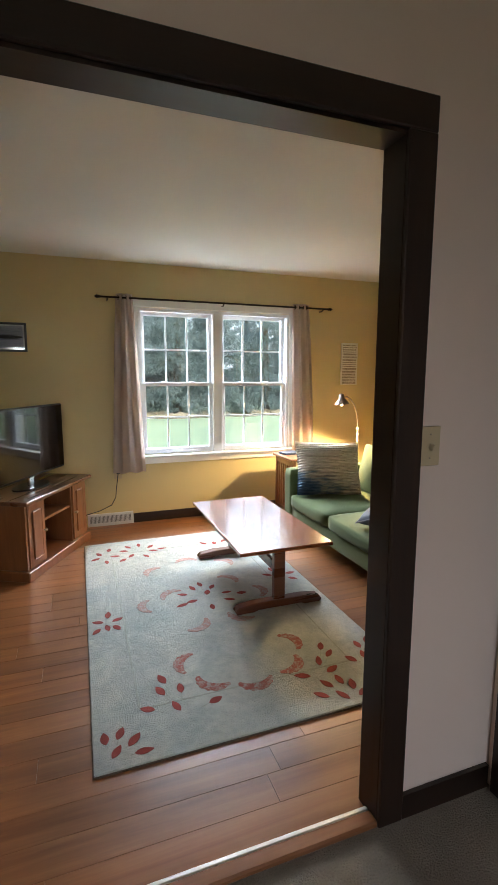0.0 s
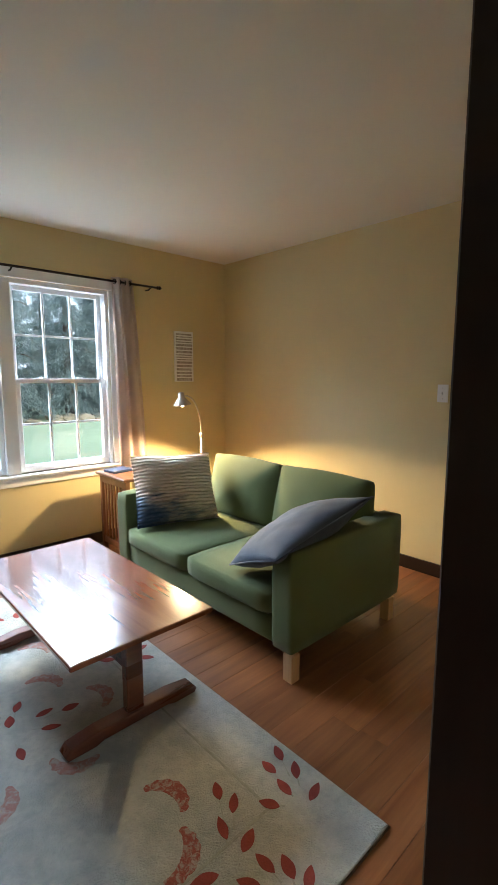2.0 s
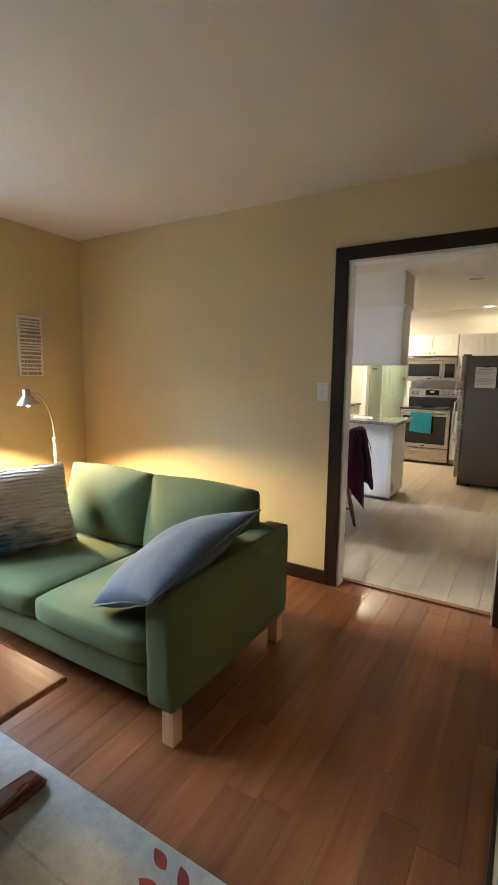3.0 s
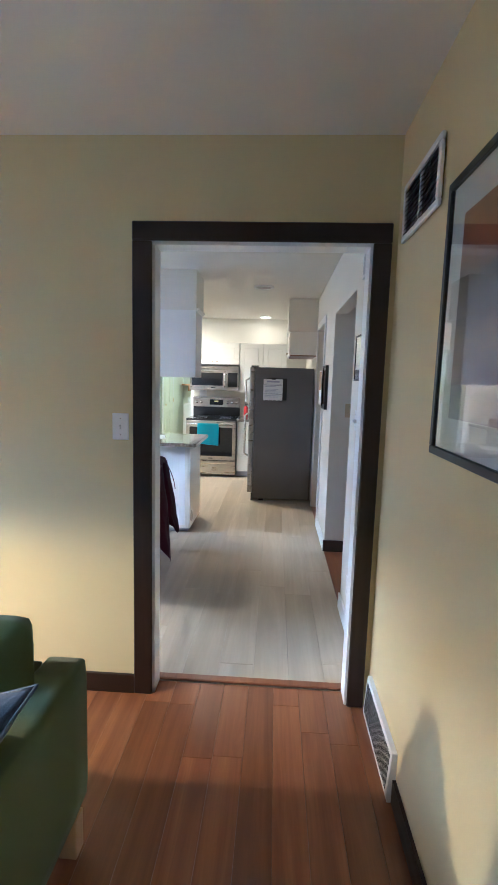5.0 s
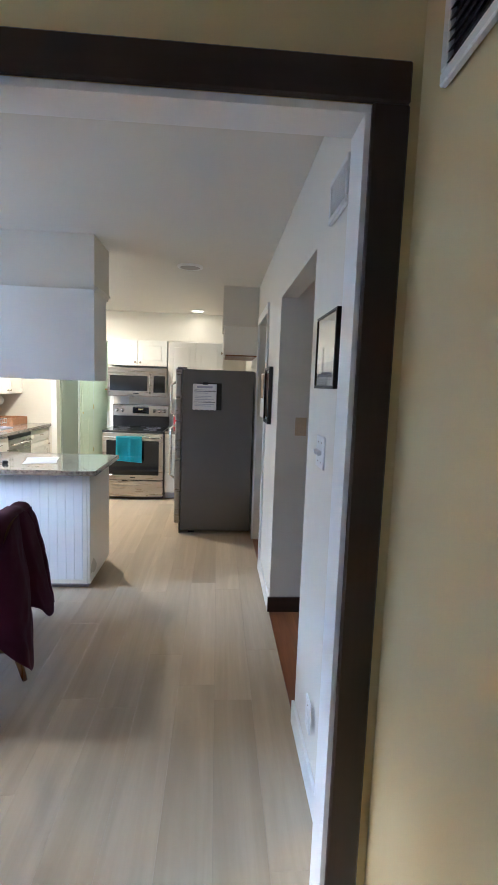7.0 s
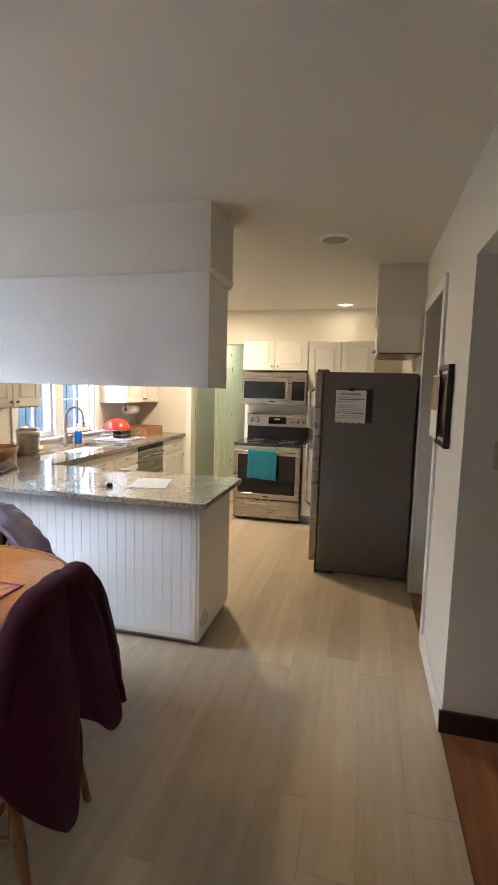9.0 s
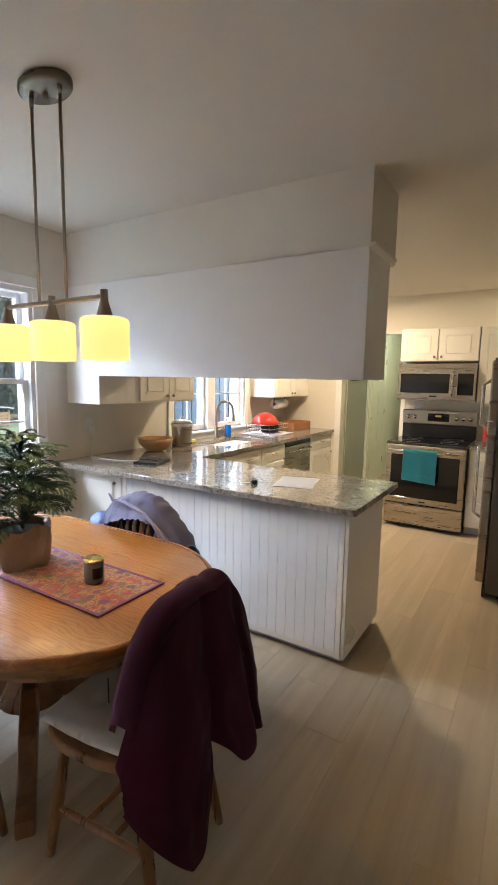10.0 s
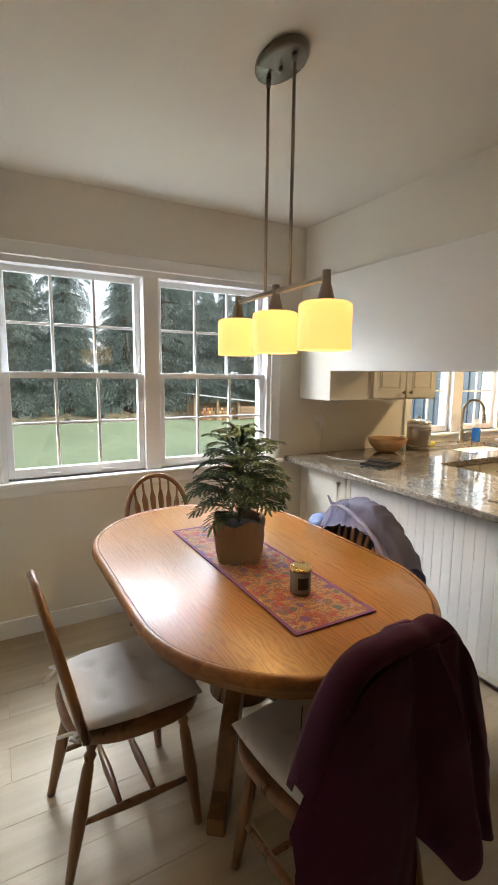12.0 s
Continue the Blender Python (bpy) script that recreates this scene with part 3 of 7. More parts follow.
cd = thing("casing_doorway", (0, 0, 0), 0, "dark-stained wooden casing of the dining doorway", "door casing", "", "structure")
w = 0.075
part("side_board", box(E - 0.018, E - 0.002, DD[0] - w + 0.01, DD[0] + 0.008, 0, 2.03, 0.004), "dark_trim", cd)
part("side_board", box(E - 0.018, E - 0.002, DD[1] - 0.008, DD[1] + w, 0, 2.03, 0.004), "dark_trim", cd)
part("head_board", box(E - 0.018, E - 0.002, DD[0] - w + 0.01, DD[1] + w, 2.031, 2.107, 0.004), "dark_trim_y", cd)
ld = thing("lining_doorway", (0, 0, 0), 0, "white-painted lining boards of the dining doorway", "door lining", "", "structure")
part("side_board", box(E, 3.795, DD[0] + 0.002, DD[0] + 0.018, 0, 2.017), "white_trim", ld)
part("side_board", box(E, 3.795, DD[1] - 0.018, DD[1] - 0.002, 0, 2.017), "white_trim", ld)
part("head_board", box(E, 3.795, DD[0] + 0.002, DD[1] - 0.002, 2.018, 2.033), "white_trim", ld)
structure("threshold_doorway", box(3.796, 3.84, DD[0] - 0.06, DD[1] + 0.06, 0.0, 0.012, 0.004), "hardwood", "reddish wooden threshold strip in the doorway", "threshold")

cw = thing("casing_room", (0, 0, 0), 0, "white-painted casing of the far room doorway", "door casing", "", "structure")
part("side_board", box(ROOM2[0] - 0.07, ROOM2[0], S + 0.002, S + 0.016, 0, 2.05), "white_trim", cw)
part("side_board", box(ROOM2[1], ROOM2[1] + 0.07, S + 0.002, S + 0.016, 0, 2.05), "white_trim", cw)
part("head_board", box(ROOM2[0] - 0.07, ROOM2[1] + 0.07, S + 0.002, S + 0.016, 2.051, 2.12), "white_trim", cw)
cu = thing("casing_utility", (0, 0, 0), 0, "white-painted casing of the utility room opening", "door casing", "", "structure")
part("side_board", box(9.312, 9.328, BACK[1], BACK[1] + 0.07, 0, 2.03), "white_trim", cu)
part("side_board", box(9.312, 9.328, BACK[0] - 0.05, BACK[0], 0, 2.03), "white_trim", cu)

structure("baseboard_living_north", wall_x(0.83, 3.68, N - 0.016, N - 0.002, 0.09, []), "dark_trim_x", "dark-stained wooden baseboard under the window", "baseboard")
structure("baseboard_living_east", wall_y(E - 0.016, E - 0.002, DD[1] + 0.076, N - 0.02, 0.09, []), "dark_trim_y", "dark-stained wooden baseboard", "baseboard")
structure("baseboard_living_south", wall_x(1.302, E - 0.02, S + 0.002, S + 0.014, 0.09, []), "dark_trim_x", "dark-stained wooden baseboard", "baseboard")
structure("baseboard_front", wall_x(1.30, 1.655, 1.534, 1.548, 0.085, []), "dark_trim_x", "dark-stained wooden baseboard on the carpet", "baseboard")
structure("casing_front_east", box(1.648, 1.668, 1.40, 1.52, 0, 2.1, 0.004), "dark_trim", "dark-stained upright of a door casing", "door casing")
structure("baseboard_dining_north", wall_x(3.79, 6.0, N - 0.016, N - 0.002, 0.10, []), "white_trim", "white-painted wooden baseboard under the dining window", "baseboard")
structure("baseboard_dining_south", wall_x(3.85, HALL[0], S + 0.002, S + 0.014, 0.10, []), "white_trim", "white-painted wooden baseboard", "baseboard")
structure("baseboard_dining_south_2", wall_x(HALL[1], ROOM2[0] - 0.07, S + 0.002, S + 0.014, 0.10, []), "white_trim", "white-painted wooden baseboard", "baseboard")
structure("baseboard_hall", wall_y(5.674, 5.688, -1.8, S + 0.012, 0.10, []), "dark_trim_y", "dark-stained baseboard in the hallway", "baseboard")


# ---- windows ----
def window(name, x0, x1, z0, z1, cols, rows, label, casing_w=0.075, mull=0.095, hung=True):
    """A pair of white sash windows in the north wall with muntins, casing and stool."""
    ob = thing(name, ((x0 + x1) / 2, N, z0), 0, label, "window", "", "structure")
    cx = (x0 + x1) / 2
    L = lambda a, b, c, d, e, f, bv=0.0: box(a - cx, b - cx, c - N, d - N, e - z0, f - z0, bv)
    part("casing_side", L(x0 - casing_w, x0, N - 0.018, N - 0.002, z0 - 0.02, z1, 0.004), "white_trim", ob)
    part("casing_side", L(x1, x1 + casing_w, N - 0.018, N - 0.002, z0 - 0.02, z1, 0.004), "white_trim", ob)
    part("casing_head", L(x0 - casing_w, x1 + casing_w, N - 0.02, N - 0.002, z1 + 0.001, z1 + casing_w, 0.005), "white_trim", ob)
    part("window_stool", L(x0 - casing_w - 0.02, x1 + casing_w + 0.02, N - 0.05, N + 0.05, z0 - 0.022, z0, 0.005), "white_trim", ob)
    part("apron", L(x0 - casing_w, x1 + casing_w, N - 0.016, N - 0.002, z0 - 0.085, z0 - 0.024, 0.004), "white_trim", ob)
    mid = (x0 + x1) / 2
    part("mullion", L(mid - mull / 2, mid + mull / 2, N + 0.005, N + 0.15, z0, z1, 0.003), "white_trim", ob)
    part("jamb_head", L(x0, x1, N + 0.0, N + 0.15, z1 - 0.03, z1), "sash_white", ob)
    part("jamb_side", L(x0, x0 + 0.025, N, N + 0.15, z0, z1 - 0.03), "sash_white", ob)
    part("jamb_side", L(x1 - 0.025, x1, N, N + 0.15, z0, z1 - 0.03), "sash_white", ob)
    for a, b in ((x0 + 0.025, mid - mull / 2), (mid + mull / 2, x1 - 0.025)):
        half = (z0 + z1 - 0.03) / 2
        sets = ((z0 + 0.005, half + 0.015, N + 0.05), (half - 0.015, z1 - 0.03, N + 0.095)) if hung else ((z0 + 0.005, z1 - 0.03, N + 0.06),)
        for s0, s1, y in sets:
            st, rb, rt = 0.036, (0.05 if s0 < z0 + 0.1 else 0.032), 0.032
            sash = bmesh.new()
            sash = join(sash, indexed(L(a, a + st, y - 0.018, y + 0.018, s0, s1, 0.003)))
            sash = join(sash, indexed(L(b - st, b, y - 0.018, y + 0.018, s0, s1, 0.003)))
            sash = join(sash, indexed(L(a + st, b - st, y - 0.018, y + 0.018, s0, s0 + rb)))
            sash = join(sash, indexed(L(a + st, b - st, y - 0.018, y + 0.018, s1 - rt, s1)))
            so = part("sash", sash, "sash_white", ob)
            ga, gb, g0, g1 = a + st, b - st, s0 + rb, s1 - rt
            for k in range(1, cols):
                xx = ga + (gb - ga) * k / cols
                part("muntin", L(xx - 0.008, xx + 0.008, y - 0.009, y + 0.009, g0, g1, 0.002), "sash_white", so)
            for k in range(1, rows):
                zz = g0 + (g1 - g0) * k / rows
                part("muntin", L(ga, gb, y - 0.0075, y + 0.0075, zz - 0.008, zz + 0.008, 0.002), "sash_white", so)
            pane = part("pane", L(ga - 0.004, gb + 0.004, y - 0.002, y + 0.002, g0 - 0.004, g1 + 0.004), "glass", so)
            pane.visible_shadow = False
            if hung and s0 < z0 + 0.1:
                for q in (0.3, 0.7):
                    xx = a + (b - a) * q
                    part("lift", L(xx - 0.035, xx + 0.035, y - 0.03, y - 0.018, s0 + 0.012, s0 + 0.024, 0.003), "sash_white", so)
                    part("latch", L(xx - 0.02, xx + 0.02, y - 0.022, y + 0.01, s1 + 0.001, s1 + 0.014, 0.003), "sash_white", so)
    return ob


window("window_living", *WL, 3, 2, "white double sash window pair with muntin bars")
window("window_dining", *WD, 3, 2, "white double sash window pair above the dining table")
window("window_kitchen", *WK, 2, 3, "white casement window pair over the sink", 0.07, 0.13, False)


# ---- living room: large things ----
def rounded(x0, x1, y0, y1, z0, z1, r, cuts=7, puff=0.0, tops=1.0):
    """An upholstered block: rounded edges, faces slightly domed."""
    own = box(x0, x1, y0, y1, z0, z1)
    bmesh.ops.subdivide_edges(own, edges=own.edges[:], cuts=cuts, use_grid_fill=True)
    c = Vector(((x0 + x1) / 2, (y0 + y1) / 2, (z0 + z1) / 2))
    hx, hy, hz = (x1 - x0) / 2, (y1 - y0) / 2, (z1 - z0) / 2
    for v in own.verts:
        d = v.co - c
        q = Vector((max(-hx + r, min(hx - r, d.x)), max(-hy + r, min(hy - r, d.y)), max(-hz + r, min(hz - r, d.z))))
        o = d - q
        if o.length > 1e-9:
            o = o.normalized() * r
        u, w, s = d.x / hx, d.y / hy, d.z / hz
        dome = puff * Vector((u * (1 - w * w) * (1 - s * s), w * (1 - u * u) * (1 - s * s), tops * s * (1 - u * u) * (1 - w * w)))
        n = noise.noise_vector((v.co + Vector((3, 5, 7))) * 6.0) * 0.003
        v.co = c + q + o + dome + n
    own.verts.index_update()
    return own


def sofa():
    ob = thing("sofa", (2.10, 2.67, 0), 0, "green fabric two-seat sofa with pale wooden legs", "sofa")
    W, D = 1.58, 0.925
    part("base", rounded(0.015, D, 0.10, W - 0.10, 0.135, 0.275, 0.02), "sofa", ob, "", True)
    part("armrest", rounded(0.0, D, 0.0, 0.135, 0.13, 0.605, 0.022), "sofa", ob, "", True)
    part("armrest", rounded(0.0, D, W - 0.135, W, 0.13, 0.605, 0.022), "sofa", ob, "", True)
    part("backrest", rounded(D - 0.16, D - 0.004, 0.13, W - 0.13, 0.25, 0.60, 0.03), "sofa", ob, "", True)
    for a, b in ((0.138, 0.788), (0.792, W - 0.138)):
        part("seat_cushion", rounded(-0.012, D - 0.18, a, b, 0.262, 0.395, 0.042, puff=0.012), "sofa", ob, "", True)
    for k, (a, b) in enumerate(((0.120, 0.785), (0.795, W - 0.120))):
        bm = rounded(-0.075, 0.085, a, b, 0.0, 0.425, 0.034, 14, 0.034, 0.1)
        # the top corners sag a little
        for v in bm.verts:
            t = (v.co.y - a) / (b - a) * 2 - 1
            pinch = 1 - 0.55 * max(abs(t) ** 4, max(0.0, v.co.z / 0.425) ** 5)
            v.co.x = 0.01 + (v.co.x - 0.01) * pinch
            if abs(t) > 0.8 and v.co.z > 0.33:
                v.co.z += 0.012 * (abs(t) - 0.8) / 0.2
            if v.co.z > 0.2:
                v.co.z -= 0.012 * t * t * (v.co.z - 0.2) / 0.2
        move(bm, Matrix.Translation((D - 0.235, 0, 0.385)) @ Matrix.Rotation(radians(14), 4, "Y"))
        part("back_cushion", bm, "sofa", ob, "", True)
    for x in (0.004, D - 0.11):
        for y in (0.004, W - 0.059):
            part("leg", box(x, x + 0.055, y, y + 0.055, 0.0, 0.132, 0.003), "pine", ob, "pale unfinished wooden block leg")
    return ob


sofa()


def pillow(name, size, thick, m, mat, label, ears=0.04):
    """A stuffed square pillow with pointed corners and a seam."""
    bm = bmesh.new()
    n = 26
    layers = []
    for side in (1, -1):
        g = []
        for i in range(n + 1):
            row = []
            for j in range(n + 1):
                u, v = 2 * i / n - 1, 2 * j / n - 1
                pull = 1 - 0.055 * (1 - u * u) * abs(v) ** 3 - 0.055 * (1 - v * v) * abs(u) ** 3 - ears * 0
                body = ((1 - abs(u) ** 2.6) * (1 - abs(v) ** 2.6)) ** 0.62
                wr = 0.010 * noise.noise(Vector((u * 2.2, v * 2.2, side * 3.0))) + 0.004 * noise.noise(Vector((u * 7, v * 7, side)))
                x = u * size[0] / 2 * (1 - 0.06 * (1 - v * v) * abs(u))
                z = v * size[1] / 2 * (1 - 0.06 * (1 - u * u) * abs(v))
                y = side * (thick / 2 * body * (1 - 0.25 * v) + (wr * body))
                if side == -1 and (i in (0, n) or j in (0, n)):
                    row.append(layers[0][i][j])
                else:
                    row.append(bm.verts.new((x, y, z)))
            g.append(row)
        layers.append(g)
        for i in range(n):
            for j in range(n):
                q = (g[i][j], g[i + 1][j], g[i + 1][j + 1], g[i][j + 1])
                bm.faces.new(q if side == 1 else q[::-1])
    ob = thing(name, (0, 0, 0), 0, label, "pillow")
    ob.matrix_basis = m
    part("cover", bm, mat, ob, "", True)
    e = size[0] / 2 * 0.985, size[1] / 2 * 0.985
    rim = [(-e[0], 0, -e[1]), (0, 0, -e[1] * 0.945), (e[0], 0, -e[1]), (e[0] * 0.945, 0, 0), (e[0], 0, e[1]), (0, 0, e[1] * 0.945), (-e[0], 0, e[1]), (-e[0] * 0.945, 0, 0), (-e[0], 0, -e[1])]
    part("piping", tube(rim, 0.004, 6), mat, ob, "", True)
    return ob


def slanted(at, ex, ez):
    """A pose whose x and z run along two given directions."""
    ex = Vector(ex).normalized()
    ey = Vector(ez).cross(ex).normalized()
    ez = ex.cross(ey)
    return Matrix(((ex.x, ey.x, ez.x, at[0]), (ex.y, ey.y, ez.y, at[1]), (ex.z, ey.z, ez.z, at[2]), (0, 0, 0, 1)))


# striped knit pillow leaning on the far arm, blue one propped on the near arm
pillow("striped_pillow", (0.57, 0.48), 0.18, pose(2.40, 3.99, 0.622, -24, 2, -14), "stripes", "blue and cream striped knit pillow leaning in the sofa corner")
pillow("blue_pillow", (0.66, 0.46), 0.19, slanted((2.385, 2.875, 0.598), (0.95, -0.12, 0.29), (0.06, -0.90, 0.43)), "blue_cloth", "plain blue pillow propped over the sofa arm")


def coffee_table():
    ob = thing("coffee_table", (1.48, 3.39, 0.012), 0, "polished reddish cherry trestle coffee table on the rug", "coffee table")
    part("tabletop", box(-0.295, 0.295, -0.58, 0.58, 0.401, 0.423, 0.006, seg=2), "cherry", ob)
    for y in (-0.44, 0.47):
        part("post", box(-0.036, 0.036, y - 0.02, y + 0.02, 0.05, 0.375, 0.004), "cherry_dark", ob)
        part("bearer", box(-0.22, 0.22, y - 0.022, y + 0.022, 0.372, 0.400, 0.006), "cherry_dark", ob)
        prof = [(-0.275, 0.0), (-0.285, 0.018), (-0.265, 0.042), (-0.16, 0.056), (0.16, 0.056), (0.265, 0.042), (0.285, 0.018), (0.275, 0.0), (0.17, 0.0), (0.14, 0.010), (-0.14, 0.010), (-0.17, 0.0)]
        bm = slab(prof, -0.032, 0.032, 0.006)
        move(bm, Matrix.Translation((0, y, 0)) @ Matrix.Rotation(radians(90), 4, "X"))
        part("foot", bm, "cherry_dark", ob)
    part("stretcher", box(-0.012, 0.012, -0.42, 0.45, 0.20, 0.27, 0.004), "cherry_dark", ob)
    return ob


coffee_table()


def rug():
    x0, x1, y0, y1 = 0.37, 1.82, 2.03, 4.44
    ob = thing("rug", ((x0 + x1) / 2, (y0 + y1) / 2, 0), 0, "pale celadon wool rug with red leaf motifs", "rug")
    hx, hy = (x1 - x0) / 2, (y1 - y0) / 2
    part("wool_surface", box(-hx, hx, -hy, hy, 0.003, 0.012, 0.003), "rug", ob)
    part("backing", box(-hx - 0.004, hx + 0.004, -hy - 0.004, hy + 0.004, 0.0, 0.005), "rug_side", ob)

    def leaf(bm, x, y, a, length, width, lift=0.0):
        c, s = math.cos(a), math.sin(a)
        pts = []
        for k in range(11):
            t = k / 10
            pts.append((t - 0.5, 0.5 * math.sin(math.pi * t) ** 0.8 * (1 - 0.25 * t)))
        for k in range(9, 0, -1):
            t = k / 10
            pts.append((t - 0.5, -0.5 * math.sin(math.pi * t) ** 0.8 * (1 - 0.25 * t)))
        own = slab([(x + c * p * length - s * q * width, y + s * p * length + c * q * width) for p, q in pts], 0.0115, 0.0135 + lift)
        return join(bm, own)

    rnd = random.Random(4)

    def petals(c, pts):
        """Single tufted leaves pointing away from a common stalk, each with a notch."""
        for x, y in pts:
            a = math.atan2(y - c[1], x - c[0])
            bm = leaf(None, x, y, a + rnd.uniform(-0.15, 0.15), rnd.uniform(0.066, 0.08), rnd.uniform(0.034, 0.042))
            part("leaf", bm, "petal", ob)
            k = 0.45
            sx, sy = x + (c[0] - x) * k, y + (c[1] - y) * k
            part("stalk", slab([(x, y), (sx + 0.003 * math.sin(a), sy - 0.003 * math.cos(a)), (sx - 0.003 * math.sin(a), sy + 0.003 * math.cos(a))], 0.0113, 0.0122), "rug_line", ob)

    def crescent(x, y, turn, mat="petal_soft"):
        """A curved tufted scroll with a lobed edge, open to one side."""
        cx, cy = x - 0.068 * math.cos(turn), y - 0.068 * math.sin(turn)
        outer, inside = [], []
        for k in range(25):
            u = k / 12 - 1
            a = turn + 1.15 * u
            w = 0.026 * math.cos(1.35 * u)
            lobe = 0.006 * abs(math.sin(k * 0.9))
            ro, ri = 0.085 + w + lobe + rnd.uniform(-0.002, 0.002), 0.085 - 0.8 * w - rnd.uniform(0, 0.003)
            outer.append((cx + ro * math.cos(a), cy + ro * math.sin(a)))
            inside.append((cx + ri * math.cos(a), cy + ri * math.sin(a)))
        bm = slab(outer + inside[::-1], 0.0115, 0.0135)
        part("scroll_motif", bm, mat, ob)

    petals((-0.66, -1.16), ((-0.68, -1.04), (-0.62, -1.03), (-0.57, -1.08), (-0.54, -1.15), (-0.64, -1.12)))
    petals((-0.36, -1.02), ((-0.41, -0.75), (-0.34, -0.84), (-0.43, -0.83), (-0.50, -0.93), (-0.38, -0.95), (-0.21, -0.97)))
    petals((0.36, -1.18), ((0.37, -1.03), (0.41, -1.08), (0.30, -1.04), (0.43, -1.14), (0.33, -1.13), (0.24, -1.10)))
    petals((0.58, -1.00), ((0.68, -0.79), (0.61, -0.81), (0.67, -0.88), (0.59, -0.90), (0.65, -0.98), (0.51, -0.91)))
    petals((0.30, -0.98), ((0.42, -0.76), (0.43, -0.83), (0.38, -0.95), (0.35, -0.87), (0.22, -0.95)))
    petals((-0.62, -0.14), ((-0.61, -0.05), (-0.56, -0.12), (-0.67, -0.12), (-0.62, -0.20), (-0.57, -0.21), (-0.68, -0.22)))
    petals((0.0, -0.02), ((0.0, 0.17), (0.07, 0.11), (-0.14, 0.06), (0.02, 0.04), (-0.10, -0.05), (-0.17, -0.08), (0.14, 0.0), (0.23, -0.04), (0.13, -0.10), (0.0, -0.16), (-0.06, 0.13)))
    petals((-0.58, 0.90), ((-0.62, 0.96), (-0.54, 1.03), (-0.65, 0.86), (-0.57, 0.78), (-0.50, 0.88)))
    petals((-0.32, 0.93), ((-0.43, 0.97), (-0.38, 0.85), (-0.39, 1.05), (-0.30, 1.07), (-0.21, 1.01), (-0.20, 0.91), (-0.27, 0.81), (-0.45, 0.78), (-0.13, 0.93)))
    petals((0.30, 0.85), ((0.22, 0.93), (0.31, 0.91), (0.40, 0.94), (0.44, 0.84)))
    petals((0.56, 0.12), ((0.62, 0.22), (0.55, 0.24), (0.49, 0.16), (0.52, 0.03), (0.64, 0.05), (0.66, 0.14)))
    petals((0.55, 0.90), ((0.62, 1.0), (0.55, 1.03), (0.49, 0.95), (0.65, 0.88), (0.58, 0.80)))
    for x, y, t in ((-0.29, -0.66, 2.7), (-0.20, -0.86, -2.2), (0.0, -0.93, -1.57), (0.215, -0.86, -0.9), (0.30, -0.66, 0.3)):
        crescent(x, y, t, "petal_rose")
    for x, y, t in ((-0.12, -0.35, -0.9), (-0.39, -0.02, 3.1), (-0.22, 0.10, 2.2), (0.22, 0.20, 0.7), (0.36, -0.05, 0.0), (0.12, -0.33, -2.2), (-0.28, 0.50, 2.4), (0.0, 0.62, 1.6), (0.28, 0.50, 0.7)):
        crescent(x, y, t)
    inner = [(-0.53, -0.92), (0.50, -0.92), (0.50, 0.92), (-0.53, 0.92)]
    for (ax, ay), (bx, by) in zip(inner, inner[1:] + inner[:1]):
        part("border_line", box(min(ax, bx) - 0.004, max(ax, bx) + 0.004, min(ay, by) - 0.004, max(ay, by) + 0.004, 0.0113, 0.0128), "rug_line", ob)
    return ob


rug()


def tv_stand():
    # front edge runs from the near corner to the far one, set across the room's corner
    ang = math.degrees(math.atan2(4.633 - 3.836, 0.427 - 0.013))
    ob = thing("tv_stand", (0.013, 3.836, 0), ang, "honey-brown wooden television stand with two doors", "tv stand")
    L, D, Z = 0.90, 0.42, 0.575
    # x runs along the front, y goes back into the corner
    part("plinth", box(0.0, L, 0.0, D, 0.0, 0.075, 0.006), "honey", ob)
    part("top", box(-0.02, L + 0.02, -0.02, D + 0.01, Z - 0.03, Z, 0.010, seg=3), "honey_top", ob)
    part("side_panel", box(0.02, 0.04, 0.025, D, 0.076, Z - 0.031), "honey", ob)
    part("side_panel", box(L - 0.04, L - 0.02, 0.025, D, 0.076, Z - 0.031), "honey", ob)
    part("back_panel", box(0.04, L - 0.04, D - 0.012, D, 0.076, Z - 0.031), "honey_dark", ob)
    part("divider", box(0.245, 0.262, 0.03, D - 0.013, 0.076, Z - 0.031), "honey", ob)
    part("divider", box(L - 0.262, L - 0.245, 0.03, D - 0.013, 0.076, Z - 0.031), "honey", ob)
    part("shelf", box(0.263, L - 0.263, 0.04, D - 0.013, 0.36, 0.378), "honey", ob)
    for a, b, kx in ((0.042, 0.244, 0.225), (L - 0.244, L - 0.042, L - 0.225)):
        door = part("door", box(a, b, 0.018, 0.036, 0.082, Z - 0.036, 0.003), "honey", ob)
        part("raised_panel", box(a + 0.045, b - 0.045, 0.008, 0.018, 0.135, Z - 0.09, 0.008), "honey", door)
        part("knob", move(lathe([(0.006, 0), (0.006, 0.012), (0.013, 0.018), (0.010, 0.026), (0.002, 0.028)], 12), Matrix.Translation((kx, 0.018, 0.31)) @ Matrix.Rotation(radians(90), 4, "X")), "nickel", door, "small metal knob")
    return ob


tv_stand()


